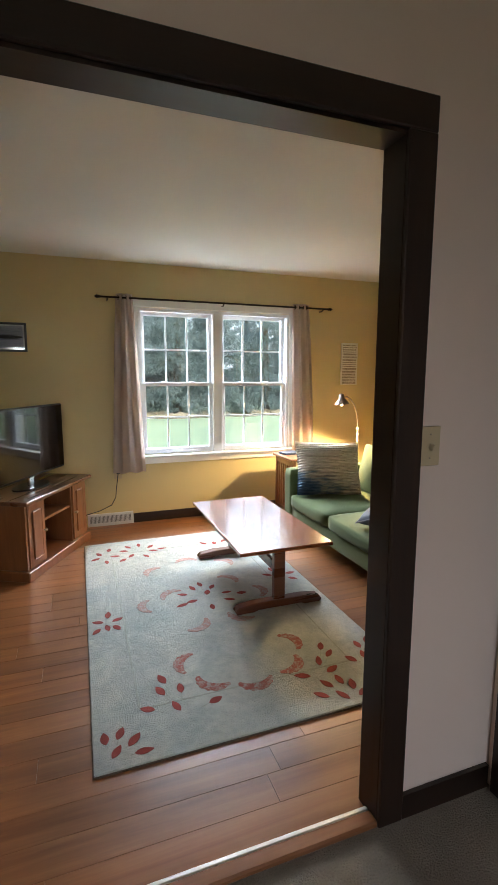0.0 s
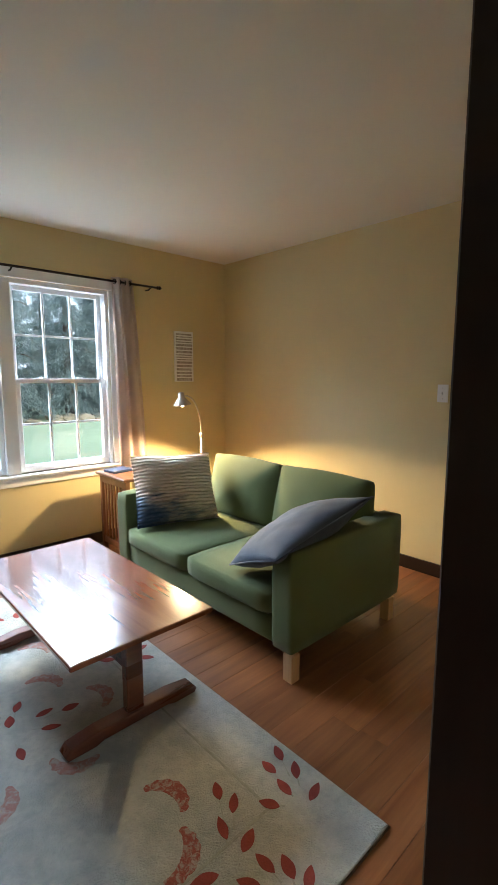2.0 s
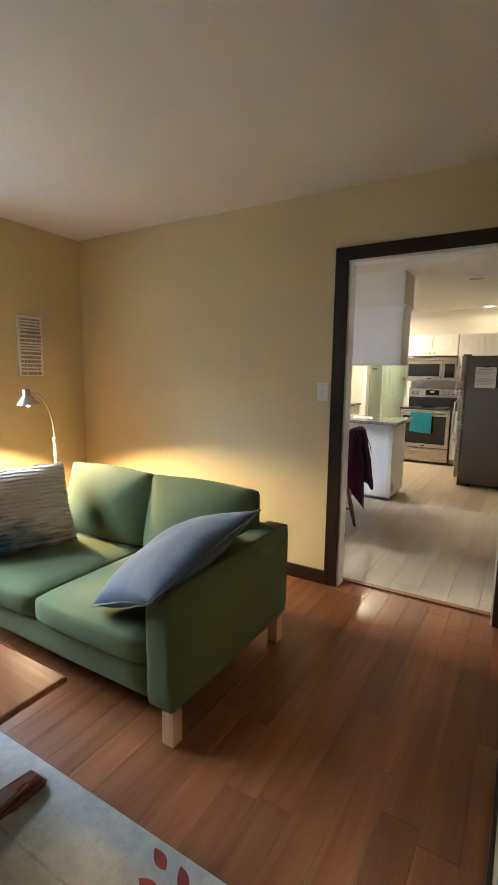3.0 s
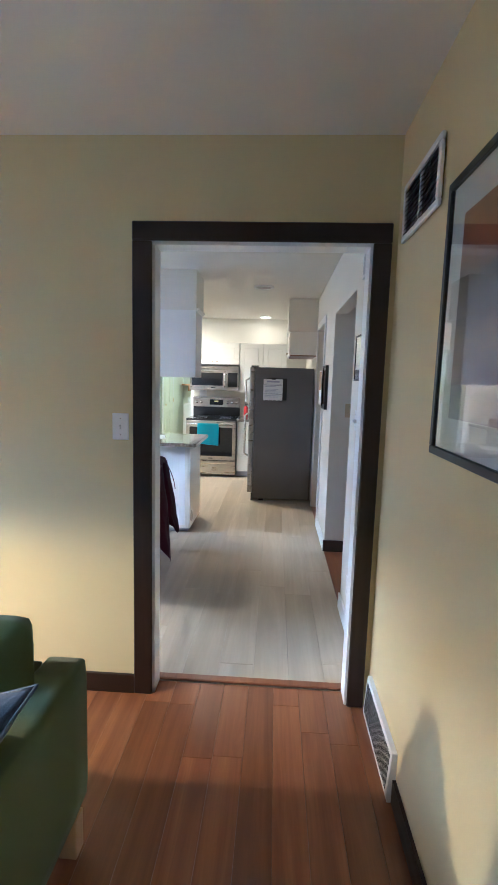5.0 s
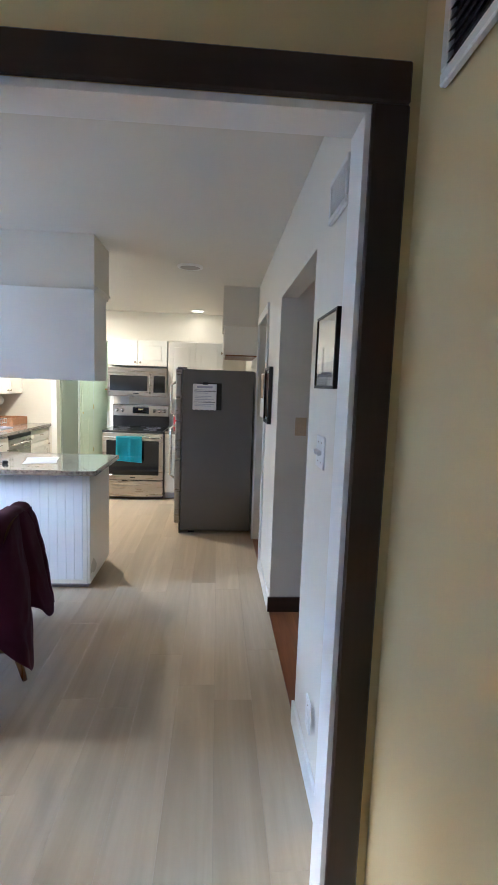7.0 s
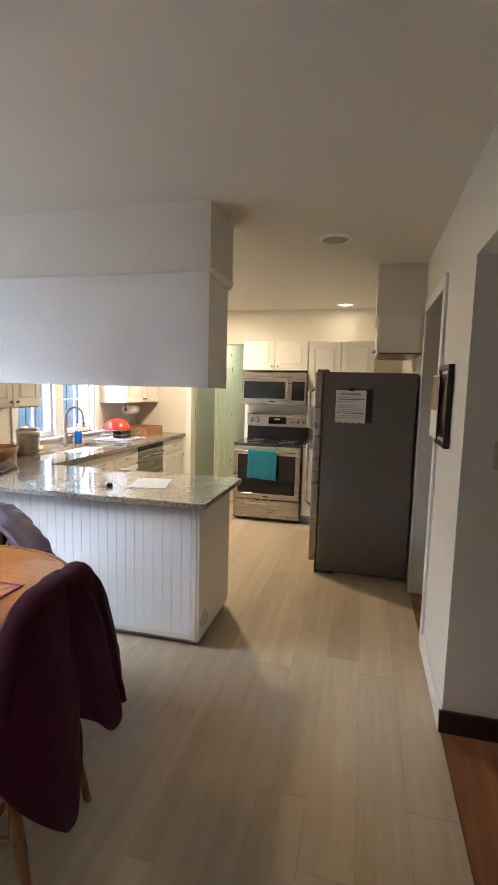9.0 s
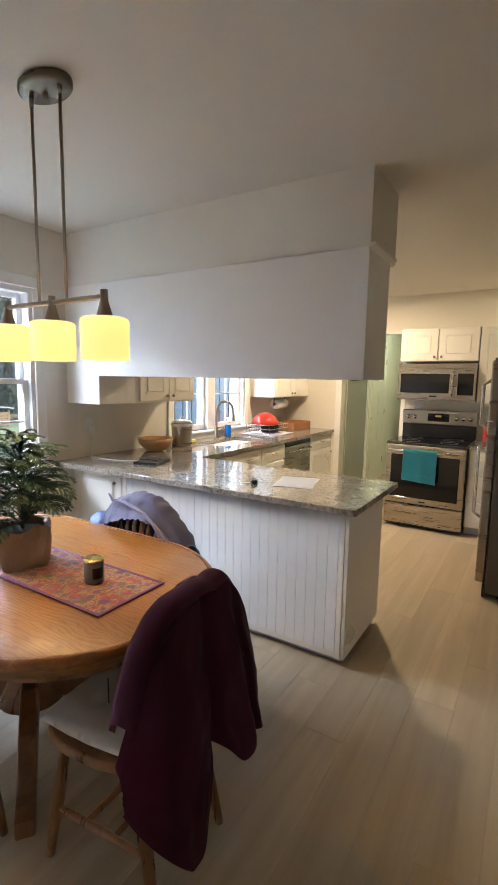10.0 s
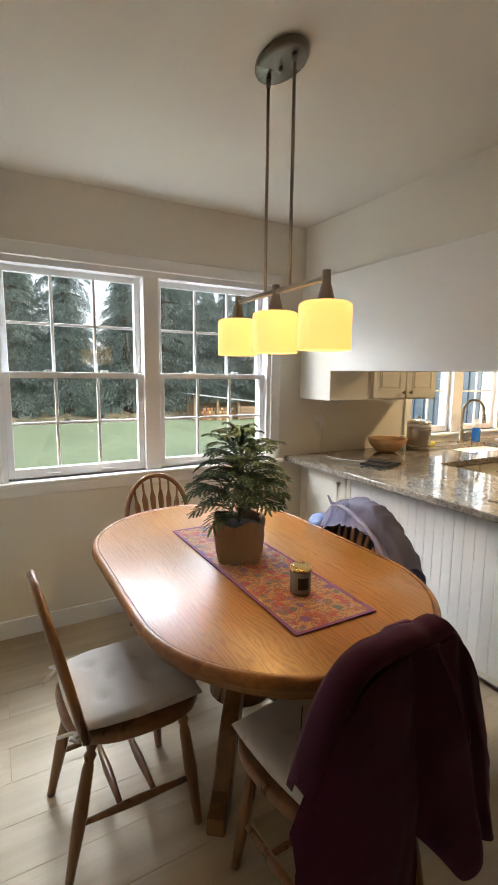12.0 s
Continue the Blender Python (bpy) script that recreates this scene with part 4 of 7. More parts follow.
def television():
    ang = math.degrees(math.atan2(0.797, 0.414))
    a = radians(ang)
    c = Vector((0.205, 4.235, 0)) + 0.20 * Vector((-math.sin(a), math.cos(a), 0)) - 0.02 * Vector((math.cos(a), math.sin(a), 0))
    ob = thing("television", (c.x, c.y, 0.576), ang, "black flat-screen television on the wooden stand", "television")
    part("housing", box(-0.47, 0.47, -0.008, 0.035, 0.075, 0.61, 0.008), "black", ob)
    part("screen", box(-0.455, 0.455, -0.012, -0.0085, 0.095, 0.598), "black_gloss", ob, "glossy dark glass screen")
    part("neck", box(-0.03, 0.03, 0.0, 0.025, 0.012, 0.078, 0.005), "chrome", ob)
    part("base_plate", slab([(0.19 * math.cos(t), 0.10 * math.sin(t) + 0.01) for t in (2 * math.pi * k / 24 for k in range(24))], 0.0, 0.012, 0.003), "black", ob)
    return ob


television()


def curtain(name, xa, xb, xa2, xb2, z0, z1, seed, label):
    """A hanging panel with soft folds, wider or narrower at the hem."""
    bm = bmesh.new()
    nu, nv = 70, 24
    g = []
    for j in range(nv + 1):
        v = j / nv
        row = []
        for i in range(nu + 1):
            u = i / nu
            top, low = xa + (xb - xa) * u, xa2 + (xb2 - xa2) * u
            x = top + (low - top) * v ** 0.8
            ph = u * 2.4 * 2 * math.pi + 0.6 * math.sin(2.2 * v + seed)
            amp = 0.020 + 0.012 * v
            y = N - 0.085 + amp * math.sin(ph) + 0.004 * math.sin(2.3 * ph + seed)
            row.append(bm.verts.new((x - (xa + xb) / 2, y - N, z1 - (z1 - z0) * v)))
        g.append(row)
    for j in range(nv):
        for i in range(nu):
            bm.faces.new((g[j][i], g[j + 1][i], g[j + 1][i + 1], g[j][i + 1]))
    ext = bmesh.ops.solidify(bm, geom=bm.faces[:], thickness=0.003)
    ob = thing(name, ((xa + xb) / 2, N, 0), 0, label, "curtain", "window curtains")
    part("panel", bm, "curtain", ob, "", True)
    for k in range(4):
        x = xa + (xb - xa) * (0.12 + 0.25 * k) - (xa + xb) / 2
        part("grommet", move(lathe([(0.016, -0.003), (0.021, -0.003), (0.021, 0.003), (0.016, 0.003)], 14, cap=False), Matrix.Translation((x, -0.085, z1 - 0.035)) @ Matrix.Rotation(radians(90), 4, "Y")), "iron", ob)
    return ob


curtain("curtain", 0.735, 0.875, 0.655, 0.955, 0.51, 2.145, 0.4, "taupe linen curtain hanging gathered beside the window")
curtain("curtain", 2.475, 2.65, 2.48, 2.76, 0.55, 2.145, 1.9, "taupe linen curtain lit warm by the lamp")
rod = thing("curtain_rod", (1.74, N - 0.085, 2.11), 0, "thin dark iron curtain rod over the window", "curtain rod")
part("rod", tube([(-1.14, 0, 0), (1.14, 0, 0)], 0.009, 10), "iron", rod, "", True)
for s in (-1, 1):
    part("finial", move(lathe([(0.009, 0), (0.016, 0.008), (0.010, 0.016), (0.017, 0.028), (0.002, 0.05)], 12), Matrix.Translation((s * 1.14, 0, 0)) @ Matrix.Rotation(radians(90 * s), 4, "Y")), "iron", rod)
for x in (-1.08, 0.0, 1.08):
    part("bracket", tube([(x, 0.083, -0.02), (x, 0.03, -0.022), (x, 0.0, -0.01)], 0.006, 8), "iron", rod)


def side_table():
    ob = thing("side_table", (2.44, 4.60, 0), 0, "wooden slatted side table between sofa and window", "side table")
    part("tabletop", box(-0.21, 0.21, -0.22, 0.24, 0.615, 0.64, 0.006), "honey", ob)
    for x in (-0.185, 0.15):
        for y in (-0.195, 0.18):
            part("leg", box(x, x + 0.035, y, y + 0.035, 0, 0.614, 0.003), "honey", ob)
    for z in (0.08, 0.56):
        part("rail", box(-0.182, -0.155, -0.159, 0.179, z, z + 0.045), "honey", ob)
    for k in range(7):
        y = -0.14 + k * 0.047
        part("slat", box(-0.176, -0.164, y, y + 0.018, 0.126, 0.559), "honey", ob)
    return ob


side_table()

bk = thing("book", (2.36, 4.70, 0.641), 8, "thin dark blue book lying on the side table", "book")
part("cover", box(-0.09, 0.09, -0.07, 0.07, 0.0, 0.018, 0.002), "navy_lining", bk)
part("pages", box(-0.085, 0.086, -0.066, 0.072, 0.003, 0.015), "paper", bk)


def floor_lamp():
    ob = thing("floor_lamp", (3.05, 4.55, 0), 0, "lit pewter floor lamp with a curved gooseneck", "floor lamp")
    part("base_plate", lathe([(0.13, 0), (0.13, 0.012), (0.06, 0.022), (0.014, 0.03)], 28), "lamp_metal", ob, "", True)
    part("pole", tube([(0, 0, 0.02), (0, 0, 0.87)], 0.011, 10), "lamp_metal", ob, "", True)
    part("joint", lathe([(0.014, 0.86), (0.018, 0.87), (0.018, 0.89), (0.012, 0.90)], 12), "lamp_metal", ob, "", True)
    hx, hy, hz = -0.23, -0.06, 1.175
    pts = []
    for k in range(15):
        t = k / 14
        a, b, c = (1 - t) ** 3, 3 * (1 - t) ** 2 * t, 3 * (1 - t) * t * t
        d = t ** 3
        pts.append((c * hx * 0.35 + d * (hx + 0.035), c * hy * 0.35 + d * hy, a * 0.89 + b * 1.07 + c * 1.21 + d * 1.215))
    part("gooseneck", tube(pts, 0.007, 8), "lamp_metal", ob, "", True)
    head = part("shade", move(lathe([(0.072, 0.0), (0.066, 0.012), (0.040, 0.045), (0.026, 0.058), (0.024, 0.095), (0.012, 0.102), (0.011, 0.100), (0.022, 0.092), (0.024, 0.055), (0.038, 0.042), (0.064, 0.010), (0.070, 0.0)], 28, cap=False), Matrix.Translation((hx, hy, hz - 0.03)) @ Matrix.Rotation(radians(-6), 4, "Y")), "lamp_metal", ob, "pewter cone shade", True)
    part("bulb", move(lathe([(0.004, 0.050), (0.010, 0.042), (0.012, 0.030), (0.010, 0.018), (0.003, 0.012)], 14), Matrix.Translation((hx, hy, hz - 0.060))), "bulb", head, "glowing bulb", True)
    return ob


floor_lamp()
spot_lamp("lamp_light_floor", (2.82, 4.49, 1.112), (2.70, 4.25, 0.2), 44.0, WARM, 0.03, 150, 0.28)


# ---- living room: small things ----
def framed(name, at, turn, w, h, depth, rim, matw, frame_mat, inner, label, category="picture", glass=True):
    """A framed picture facing -y before it is turned; inner builds what it shows."""
    ob = thing(name, at, turn, label, category)
    fr = None
    for a in ((-w / 2, w / 2, -depth, 0, -h / 2, -h / 2 + rim), (-w / 2, w / 2, -depth, 0, h / 2 - rim, h / 2), (-w / 2, -w / 2 + rim, -depth, 0, -h / 2 + rim, h / 2 - rim), (w / 2 - rim, w / 2, -depth, 0, -h / 2 + rim, h / 2 - rim)):
        fr = box(*a, 0.002, bm=fr)
    part("frame", fr, frame_mat, ob)
    part("mat_board", box(-w / 2 + rim, w / 2 - rim, -depth * 0.5, -depth * 0.3, -h / 2 + rim, h / 2 - rim), "paper", ob)
    inner(ob, w / 2 - rim - matw, h / 2 - rim - matw, -depth * 0.5 - 0.0015)
    if glass:
        g = part("glazing", box(-w / 2 + rim, w / 2 - rim, -depth * 0.8, -depth * 0.72, -h / 2 + rim, h / 2 - rim), "glass", ob)
        g.visible_shadow = False
    return ob


def landscape(ob, hw, hh, y):
    """A hazy sunset print: warm sky above, dark clouds, pale water."""
    m, t, n, l, p = nodes_of("sunset_print")
    v = coords(t)
    sep = n.new("ShaderNodeSeparateXYZ")
    l.new(v, sep.inputs[0])
    nz = noise_of(t, coords(t, (5, 5, 9)), 1.2, 5, 0.6, 0.6)
    h = spread(t, sep.outputs[2], 0.0, 1.0, -hh, hh)
    mixd = n.new("ShaderNodeMath")
    mixd.operation = "MULTIPLY_ADD"
    mixd.inputs[1].default_value = 0.35
    l.new(nz, mixd.inputs[0])
    l.new(h, mixd.inputs[2])
    col = ramp(t, mixd.outputs[0], [(0.15, (0.42, 0.40, 0.42)), (0.35, (0.30, 0.25, 0.30)), (0.52, (0.40, 0.30, 0.25)), (0.68, (0.17, 0.14, 0.19)), (0.85, (0.06, 0.04, 0.045)), (0.98, (0.30, 0.09, 0.03))])
    l.new(col, p.inputs["Base Color"])
    p.inputs["Roughness"].default_value = 0.6
    M["print"] = m
    part("print", box(-hw, hw, y - 0.001, y, -hh, hh), "print", ob, "sunset landscape print")


def strip_print(ob, hw, hh, y):
    part("print", box(-hw, hw, y - 0.001, y, -hh, hh), "mat_grey", ob)
    for k, (z, w) in enumerate(((0.05, 0.9), (0.02, 0.95), (-0.02, 0.9), (-0.05, 0.95))):
        part("line", box(-hw * w, hw * w, y - 0.0025, y - 0.0012, z - 0.001, z + 0.001), "ink", ob)
    bm = slab([(0.19 * math.cos(t), 0.014 * math.sin(t) * (1 + 0.5 * math.cos(t))) for t in (2 * math.pi * k / 20 for k in range(20))], 0, 0.002)
    part("motif", move(bm, Matrix.Translation((0, y - 0.0015, 0)) @ Matrix.Rotation(radians(90), 4, "X")), "ink", ob)


framed("large_picture", (2.60, S + 0.003, 1.64), 180, 0.90, 0.72, 0.025, 0.022, 0.085, "black", landscape, "large sunset print in a thin black frame")
framed("small_picture", (-0.235, N - 0.002, 1.742), 0, 0.44, 0.245, 0.022, 0.018, 0.012, "black", strip_print, "small dark-framed print above the television")


def word_sign():
    ob = thing("word_sign", (3.195, N - 0.003, 1.55), 0, "narrow pale wooden sign covered with lettering", "wall sign")
    part("board", box(-0.10, 0.10, -0.022, 0, -0.225, 0.225, 0.002), "paper", ob)
    rnd = random.Random(8)
    z = 0.205
    while z > -0.20:
        hgt = rnd.choice((0.010, 0.014, 0.020, 0.026))
        x = -0.088
        bm = None
        while x < 0.078:
            wd = min(rnd.uniform(0.004, 0.012), 0.086 - x)
            bm = box(x, x + wd, -0.0245, -0.0225, z - hgt, z, bm=bm)
            x += wd + 0.004
        part("lettering", bm, "letter", ob)
        z -= hgt + 0.011
    return ob


word_sign()


def switch_plate(name, at, turn, mat, label, gangs=1, kind="toggle"):
    """A wall plate facing -y before it is turned."""
    ob = thing(name, at, turn, label, "light switch" if kind == "toggle" else "outlet")
    w = 0.036 + 0.023 * (gangs - 1)
    part("plate", box(-w, w, -0.006, 0, -0.058, 0.058, 0.002), mat, ob)
    for g in range(gangs):
        x = (g - (gangs - 1) / 2) * 0.046
        if kind == "toggle":
            part("toggle", move(box(-0.004, 0.004, -0.016, 0, -0.008, 0.010, 0.001), Matrix.Translation((x, -0.006, 0)) @ Matrix.Rotation(radians(18), 4, "X")), mat, ob)
        else:
            for z in (-0.02, 0.02):
                part("socket", box(x - 0.016, x + 0.016, -0.008, -0.006, z - 0.014, z + 0.014, 0.001), mat, ob)
        for z in (-0.035, 0.035):
            part("screw", move(lathe([(0.003, 0), (0.0025, 0.0015)], 8), Matrix.Translation((x, -0.006, z)) @ Matrix.Rotation(radians(90), 4, "X")), "nickel", ob)
    return ob


switch_plate("switch_plate", (1.334, 1.548, 1.213), 0, "almond", "almond plastic light switch on the beige wall")
switch_plate("switch_plate", (E - 0.002, 2.787, 1.255), -90, "plate_white", "white plastic light switch beside the doorway")
switch_plate("switch_plate", (4.385, S + 0.002, 1.258), 180, "plate_white", "white double light switch on the cream wall", 2)
switch_plate("switch_plate", (5.688, 1.49, 1.24), -90, "almond", "almond plastic light switch in the hallway")


def wall_vent(name, at, turn, w, h, panels, mat, label, slats=9):
    """A louvred register facing -y before it is turned."""
    ob = thing(name, at, turn, label, "vent")
    part("backing", box(-w / 2 + 0.01, w / 2 - 0.01, -0.004, 0, -h / 2 + 0.01, h / 2 - 0.01), "vent_dark", ob)
    fr = None
    rim = 0.022
    for a in ((-w / 2, w / 2, -h / 2, -h / 2 + rim), (-w / 2, w / 2, h / 2 - rim, h / 2), (-w / 2, -w / 2 + rim, -h / 2 + rim, h / 2 - rim), (w / 2 - rim, w / 2, -h / 2 + rim, h / 2 - rim)):
        fr = box(a[0], a[1], -0.016, -0.002, a[2], a[3], 0.003, bm=fr)
    for k in range(1, panels):
        x = -w / 2 + rim + (w - 2 * rim) * k / panels
        fr = box(x - 0.006, x + 0.006, -0.014, -0.004, -h / 2 + rim, h / 2 - rim, bm=fr)
    part("frame", fr, mat, ob)
    for k in range(slats):
        z = -h / 2 + rim + (h - 2 * rim) * (k + 0.5) / slats
        part("slat", move(box(-w / 2 + rim, w / 2 - rim, -0.006, 0.006, -0.0008, 0.0008), Matrix.Translation((0, -0.0095, z)) @ Matrix.Rotation(radians(38), 4, "X")), mat if slats > 12 else "vent_dark", ob)
    return ob


wall_vent("return_vent", (3.38, S + 0.002, 2.10), 180, 0.40, 0.205, 2, "vent_white", "white-framed return air vent with dark louvres", 10)
wall_vent("return_vent", (4.285, S + 0.002, 2.105), 180, 0.22, 0.14, 1, "vent_white", "small white ventilation grille high on the wall", 14)


def floor_register(name, at, turn, w, tall, label):
    ob = thing(name, at, turn, label, "vent")
    prof = [(0, 0), (-0.026, 0), (-0.030, 0.02), (-0.018, tall), (0, tall)]
    bm = slab(prof, -w / 2, w / 2)
    move(bm, Matrix(((0, 0, 1, 0), (1, 0, 0, 0), (0, 1, 0, 0), (0, 0, 0, 1))))
    bmesh.ops.recalc_face_normals(bm, faces=bm.faces[:])
    part("body", bm, "vent_white", ob)
    for k in range(int(w / 0.012)):
        x = -w / 2 + 0.02 + k * 0.012
        if x < w / 2 - 0.02:
            part("fin", move(box(-0.002, 0.002, -0.002, 0.001, 0.012, tall - 0.04), Matrix.Translation((x, -0.030, 0.02)) @ Matrix.Rotation(-math.atan2(0.012, tall - 0.02), 4, "X")), "vent_dark", ob)
    return ob


floor_register("floor_register", (0.62, N - 0.002, 0.0), 0, 0.42, 0.115, "white metal floor register under the window")
floor_register("floor_register", (3.42, S + 0.002, 0.0), 180, 0.44, 0.19, "white metal floor register at the baseboard")

cord = thing("power_cord", (0.62, N - 0.02, 0.0), 0, "thin dark cord hanging down from an outlet", "cord")
part("cable", tube([(0.08, -0.01, 0.50), (0.06, -0.01, 0.36), (0.05, -0.012, 0.27), (0.01, -0.02, 0.20), (-0.10, -0.06, 0.165), (-0.24, -0.16, 0.16)], 0.004, 6), "black", cord, "", True)
part("plug", box(0.065, 0.095, -0.03, 0.0, 0.495, 0.535, 0.004), "black", cord)
switch_plate("outlet_plate", (0.70, N - 0.002, 0.50), 0, "almond", "almond wall outlet beside the curtain", 1, "socket")


# ---- dining area: large things ----
def dining_table():
    cx, cy, R, half = 4.89, 3.84, 0.515, 0.295
    ob = thing("dining_table", (cx, cy, 0), 0, "honey oak oval dining table with a rounded edge", "dining table")

    def outline(r):
        pts = []
        for k in range(33):
            a = math.pi + math.pi * k / 32
            pts.append((r * math.cos(a), -half + r * math.sin(a)))
        for k in range(33):
            a = math.pi * k / 32
            pts.append((r * math.cos(a), half + r * math.sin(a)))
        return pts

    part("tabletop", slab(outline(R - 0.022), 0.70, 0.732, 0.003), "oak_y", ob, "", True)
    ring = outline(R)
    bm = bmesh.new()
    prof = [(-0.021, 0.7325), (-0.017, 0.7345), (-0.010, 0.734), (0.0, 0.724), (0.002, 0.708), (-0.006, 0.694), (-0.016, 0.690), (-0.020, 0.672), (-0.05, 0.668), (-0.05, 0.70)]
    rows = []
    for k, (x, y) in enumerate(ring):
        (ax, ay), (bx, by) = ring[k - 1], ring[(k + 1) % len(ring)]
        n = Vector((by - ay, ax - bx, 0)).normalized()
        rows.append([bm.verts.new((x + n.x * d, y + n.y * d, z)) for d, z in prof])
    for a, b in zip(rows, rows[1:] + rows[:1]):
        for k in range(len(prof) - 1):
            bm.faces.new((a[k], b[k], b[k + 1], a[k + 1]))
    bmesh.ops.recalc_face_normals(bm, faces=bm.faces[:])
    part("rim", bm, "oak_x", ob, "darker moulded oak rim", True)
    part("apron", slab(outline(R - 0.11), 0.60, 0.699), "oak_z", ob)
    part("pedestal", lathe([(0.13, 0.16), (0.10, 0.22), (0.075, 0.30), (0.095, 0.42), (0.075, 0.52), (0.12, 0.58), (0.16, 0.599)], 22), "oak_z", ob, "", True)
    for a in (45, 135, 225, 315):
        prof2 = [(0.05, 0.30), (0.16, 0.285), (0.30, 0.20), (0.42, 0.075), (0.50, 0.05), (0.51, 0.0), (0.43, 0.0), (0.36, 0.045), (0.24, 0.135), (0.12, 0.17), (0.05, 0.165)]
        bm = slab(prof2, -0.032, 0.032, 0.008)
        move(bm, Matrix.Rotation(radians(a + (8 if a in (45, 225) else -8)), 4, "Z") @ Matrix.Rotation(radians(90), 4, "X"))
        part("leg", bm, "oak_z", ob)
    return ob


dining_table()


def chair(name, at, turn, label):
    """A bow-back oak chair with arrow slats; it faces +y before it is turned."""
    ob = thing(name, at, turn, label, "dining chair", "chairs round the dining table")
    pts = []
    for k in range(36):
        a = 2 * math.pi * k / 36
        c, s = math.cos(a), math.sin(a)
        r = 1 / ((abs(c) / 0.218) ** 3 + (abs(s) / 0.21) ** 3) ** (1 / 3)
        pts.append((c * r * (1 + 0.06 * s), s * r))
    part("seat", slab(pts, 0.415, 0.448, 0.012, 3), "oak_z", ob, "", True)
    prof = [(0, 0.013), (0.08, 0.018), (0.12, 0.012), (0.15, 0.019), (0.19, 0.013), (0.24, 0.017), (0.55, 0.021), (0.78, 0.017), (0.92, 0.014), (1, 0.013)]
    feet = {}
    for sx in (-1, 1):
        for sy, fx, fy in ((-1, 0.165, -0.225), (1, 0.185, 0.175)):
            a, b = Vector((sx * 0.135, sy * 0.135, 0.42)), Vector((sx * fx, fy, 0))
            feet[sx, sy] = (a, b)
            part("leg", turned(a, b, prof), "oak_z", ob, "", True)
    mid = {}
    bulge = [(0, 0.008), (0.2, 0.010), (0.5, 0.014), (0.8, 0.010), (1, 0.008)]
    for sx in (-1, 1):
        p, q = feet[sx, -1][0].lerp(feet[sx, -1][1], 0.62), feet[sx, 1][0].lerp(feet[sx, 1][1], 0.62)
        mid[sx] = (p, q)
        part("stretcher", turned(p, q, bulge), "oak_z", ob, "", True)
    for f in (0.35, 0.65):
        part("stretcher", turned(mid[-1][0].lerp(mid[-1][1], f), mid[1][0].lerp(mid[1][1], f), bulge), "oak_z", ob, "", True)

    def hoop(u):
        a = math.pi * u
        x = 0.185 * math.cos(a) * (1 + 0.12 * math.sin(a))
        h = math.sin(a) ** 0.62
        return Vector((x, -0.165 - 0.095 * h, 0.44 + 0.430 * h))

    part("bow", tube([hoop(k / 28) for k in range(29)], [0.014] * 29, 8), "oak_z", ob, "", True)
    for k in range(6):
        x = -0.105 + 0.042 * k
        u = math.acos(max(-1, min(1, x * 1.25 / 0.207))) / math.pi
        top = hoop(u)
        base = Vector((x * 0.85, -0.160, 0.445))
        bm = None
        wid = [(0, 0.0055), (0.15, 0.006), (0.45, 0.008), (0.62, 0.016), (0.72, 0.017), (0.82, 0.007), (1, 0.006)]
        bm = turned(base, top, wid, 8)
        d = (top - base).normalized()
        for v in bm.verts:
            w = (v.co - base).dot(d)
            c = base + d * w
            o = v.co - c
            o.y *= 0.45
            v.co = c + o
        part("slat", bm, "oak_z", ob, "", True)
    return ob


CL = (4.375, 3.685, 0, -88)
CF = (4.790, 3.157, 0, 3)
CN = (4.860, 4.585, 0, 180)
CE = (5.225, 3.790, 0, 90)
first = chair("dining_chair", (CL[0], CL[1], 0), CL[3], "oak bow-back dining chair with arrow slats")
for c in (CF, CN, CE):
    copy_thing(first, pose(c[0], c[1], 0, 0, 0, c[3]))


def seat_cushion(c, label):
    ob = thing("chair_cushion", (c[0], c[1], 0.449), c[3], label, "seat cushion", "chair cushions")
    bm = bmesh.new()
    n = 30
    tufts = [(-0.07, 0.06), (0.07, 0.06), (0.0, -0.05), (-0.09, -0.10), (0.09, -0.10)]
    for side in (1, -1):
        g = []
        for i in range(n + 1):
            row = []
            for j in range(n + 1):
                u, v = 2 * i / n - 1, 2 * j / n - 1
                x = u * 0.200 * (1 - 0.07 * v * v + 0.05 * v)
                y = v * 0.195 * (1 - 0.05 * u * u)
                b = ((1 - abs(u) ** 5) * (1 - abs(v) ** 5)) ** 0.5
                z = 0.02 + side * 0.02 * b
                if side == 1:
                    z += 0.008 * b
                    for tx, ty in tufts:
                        z -= 0.016 * math.exp(-((x - tx) ** 2 + (y - ty) ** 2) / 0.00045)
                    z += 0.002 * noise.noise(Vector((x * 30, y * 30, 0)))
                row.append(bm.verts.new((x, y, z)))
            g.append(row)
        for i in range(n):
            for j in range(n):
                q = (g[i][j], g[i + 1][j], g[i + 1][j + 1], g[i][j + 1])
                bm.faces.new(q if side == 1 else q[::-1])
    bmesh.ops.remove_doubles(bm, verts=bm.verts[:], dist=0.0008)
    part("pad", bm, "cushion", ob, "", True)
    for tx, ty in tufts[:3]:
        part("button", move(lathe([(0.004, 0), (0.005, 0.002), (0.001, 0.004)], 8), Matrix.Translation((tx, ty, 0.031))), "cushion", ob)
    for s in (-1, 1):
        x = s * 0.165
        part("tie", tube([(x, -0.18, 0.012), (x + s * 0.02, -0.205, 0.014), (x + s * 0.03, -0.19, 0.010), (x + s * 0.012, -0.165, 0.012), (x - s * 0.01, -0.20, 0.010), (x - s * 0.03, -0.235, -0.004)], 0.006, 6), "cushion", ob, "cotton tie strap", True)
    return ob


for c in (CL, CF):
    seat_cushion(c, "off-white tufted seat cushion tied to the chair")
seat_cushion(CN, "off-white tufted seat cushion tied to the chair")

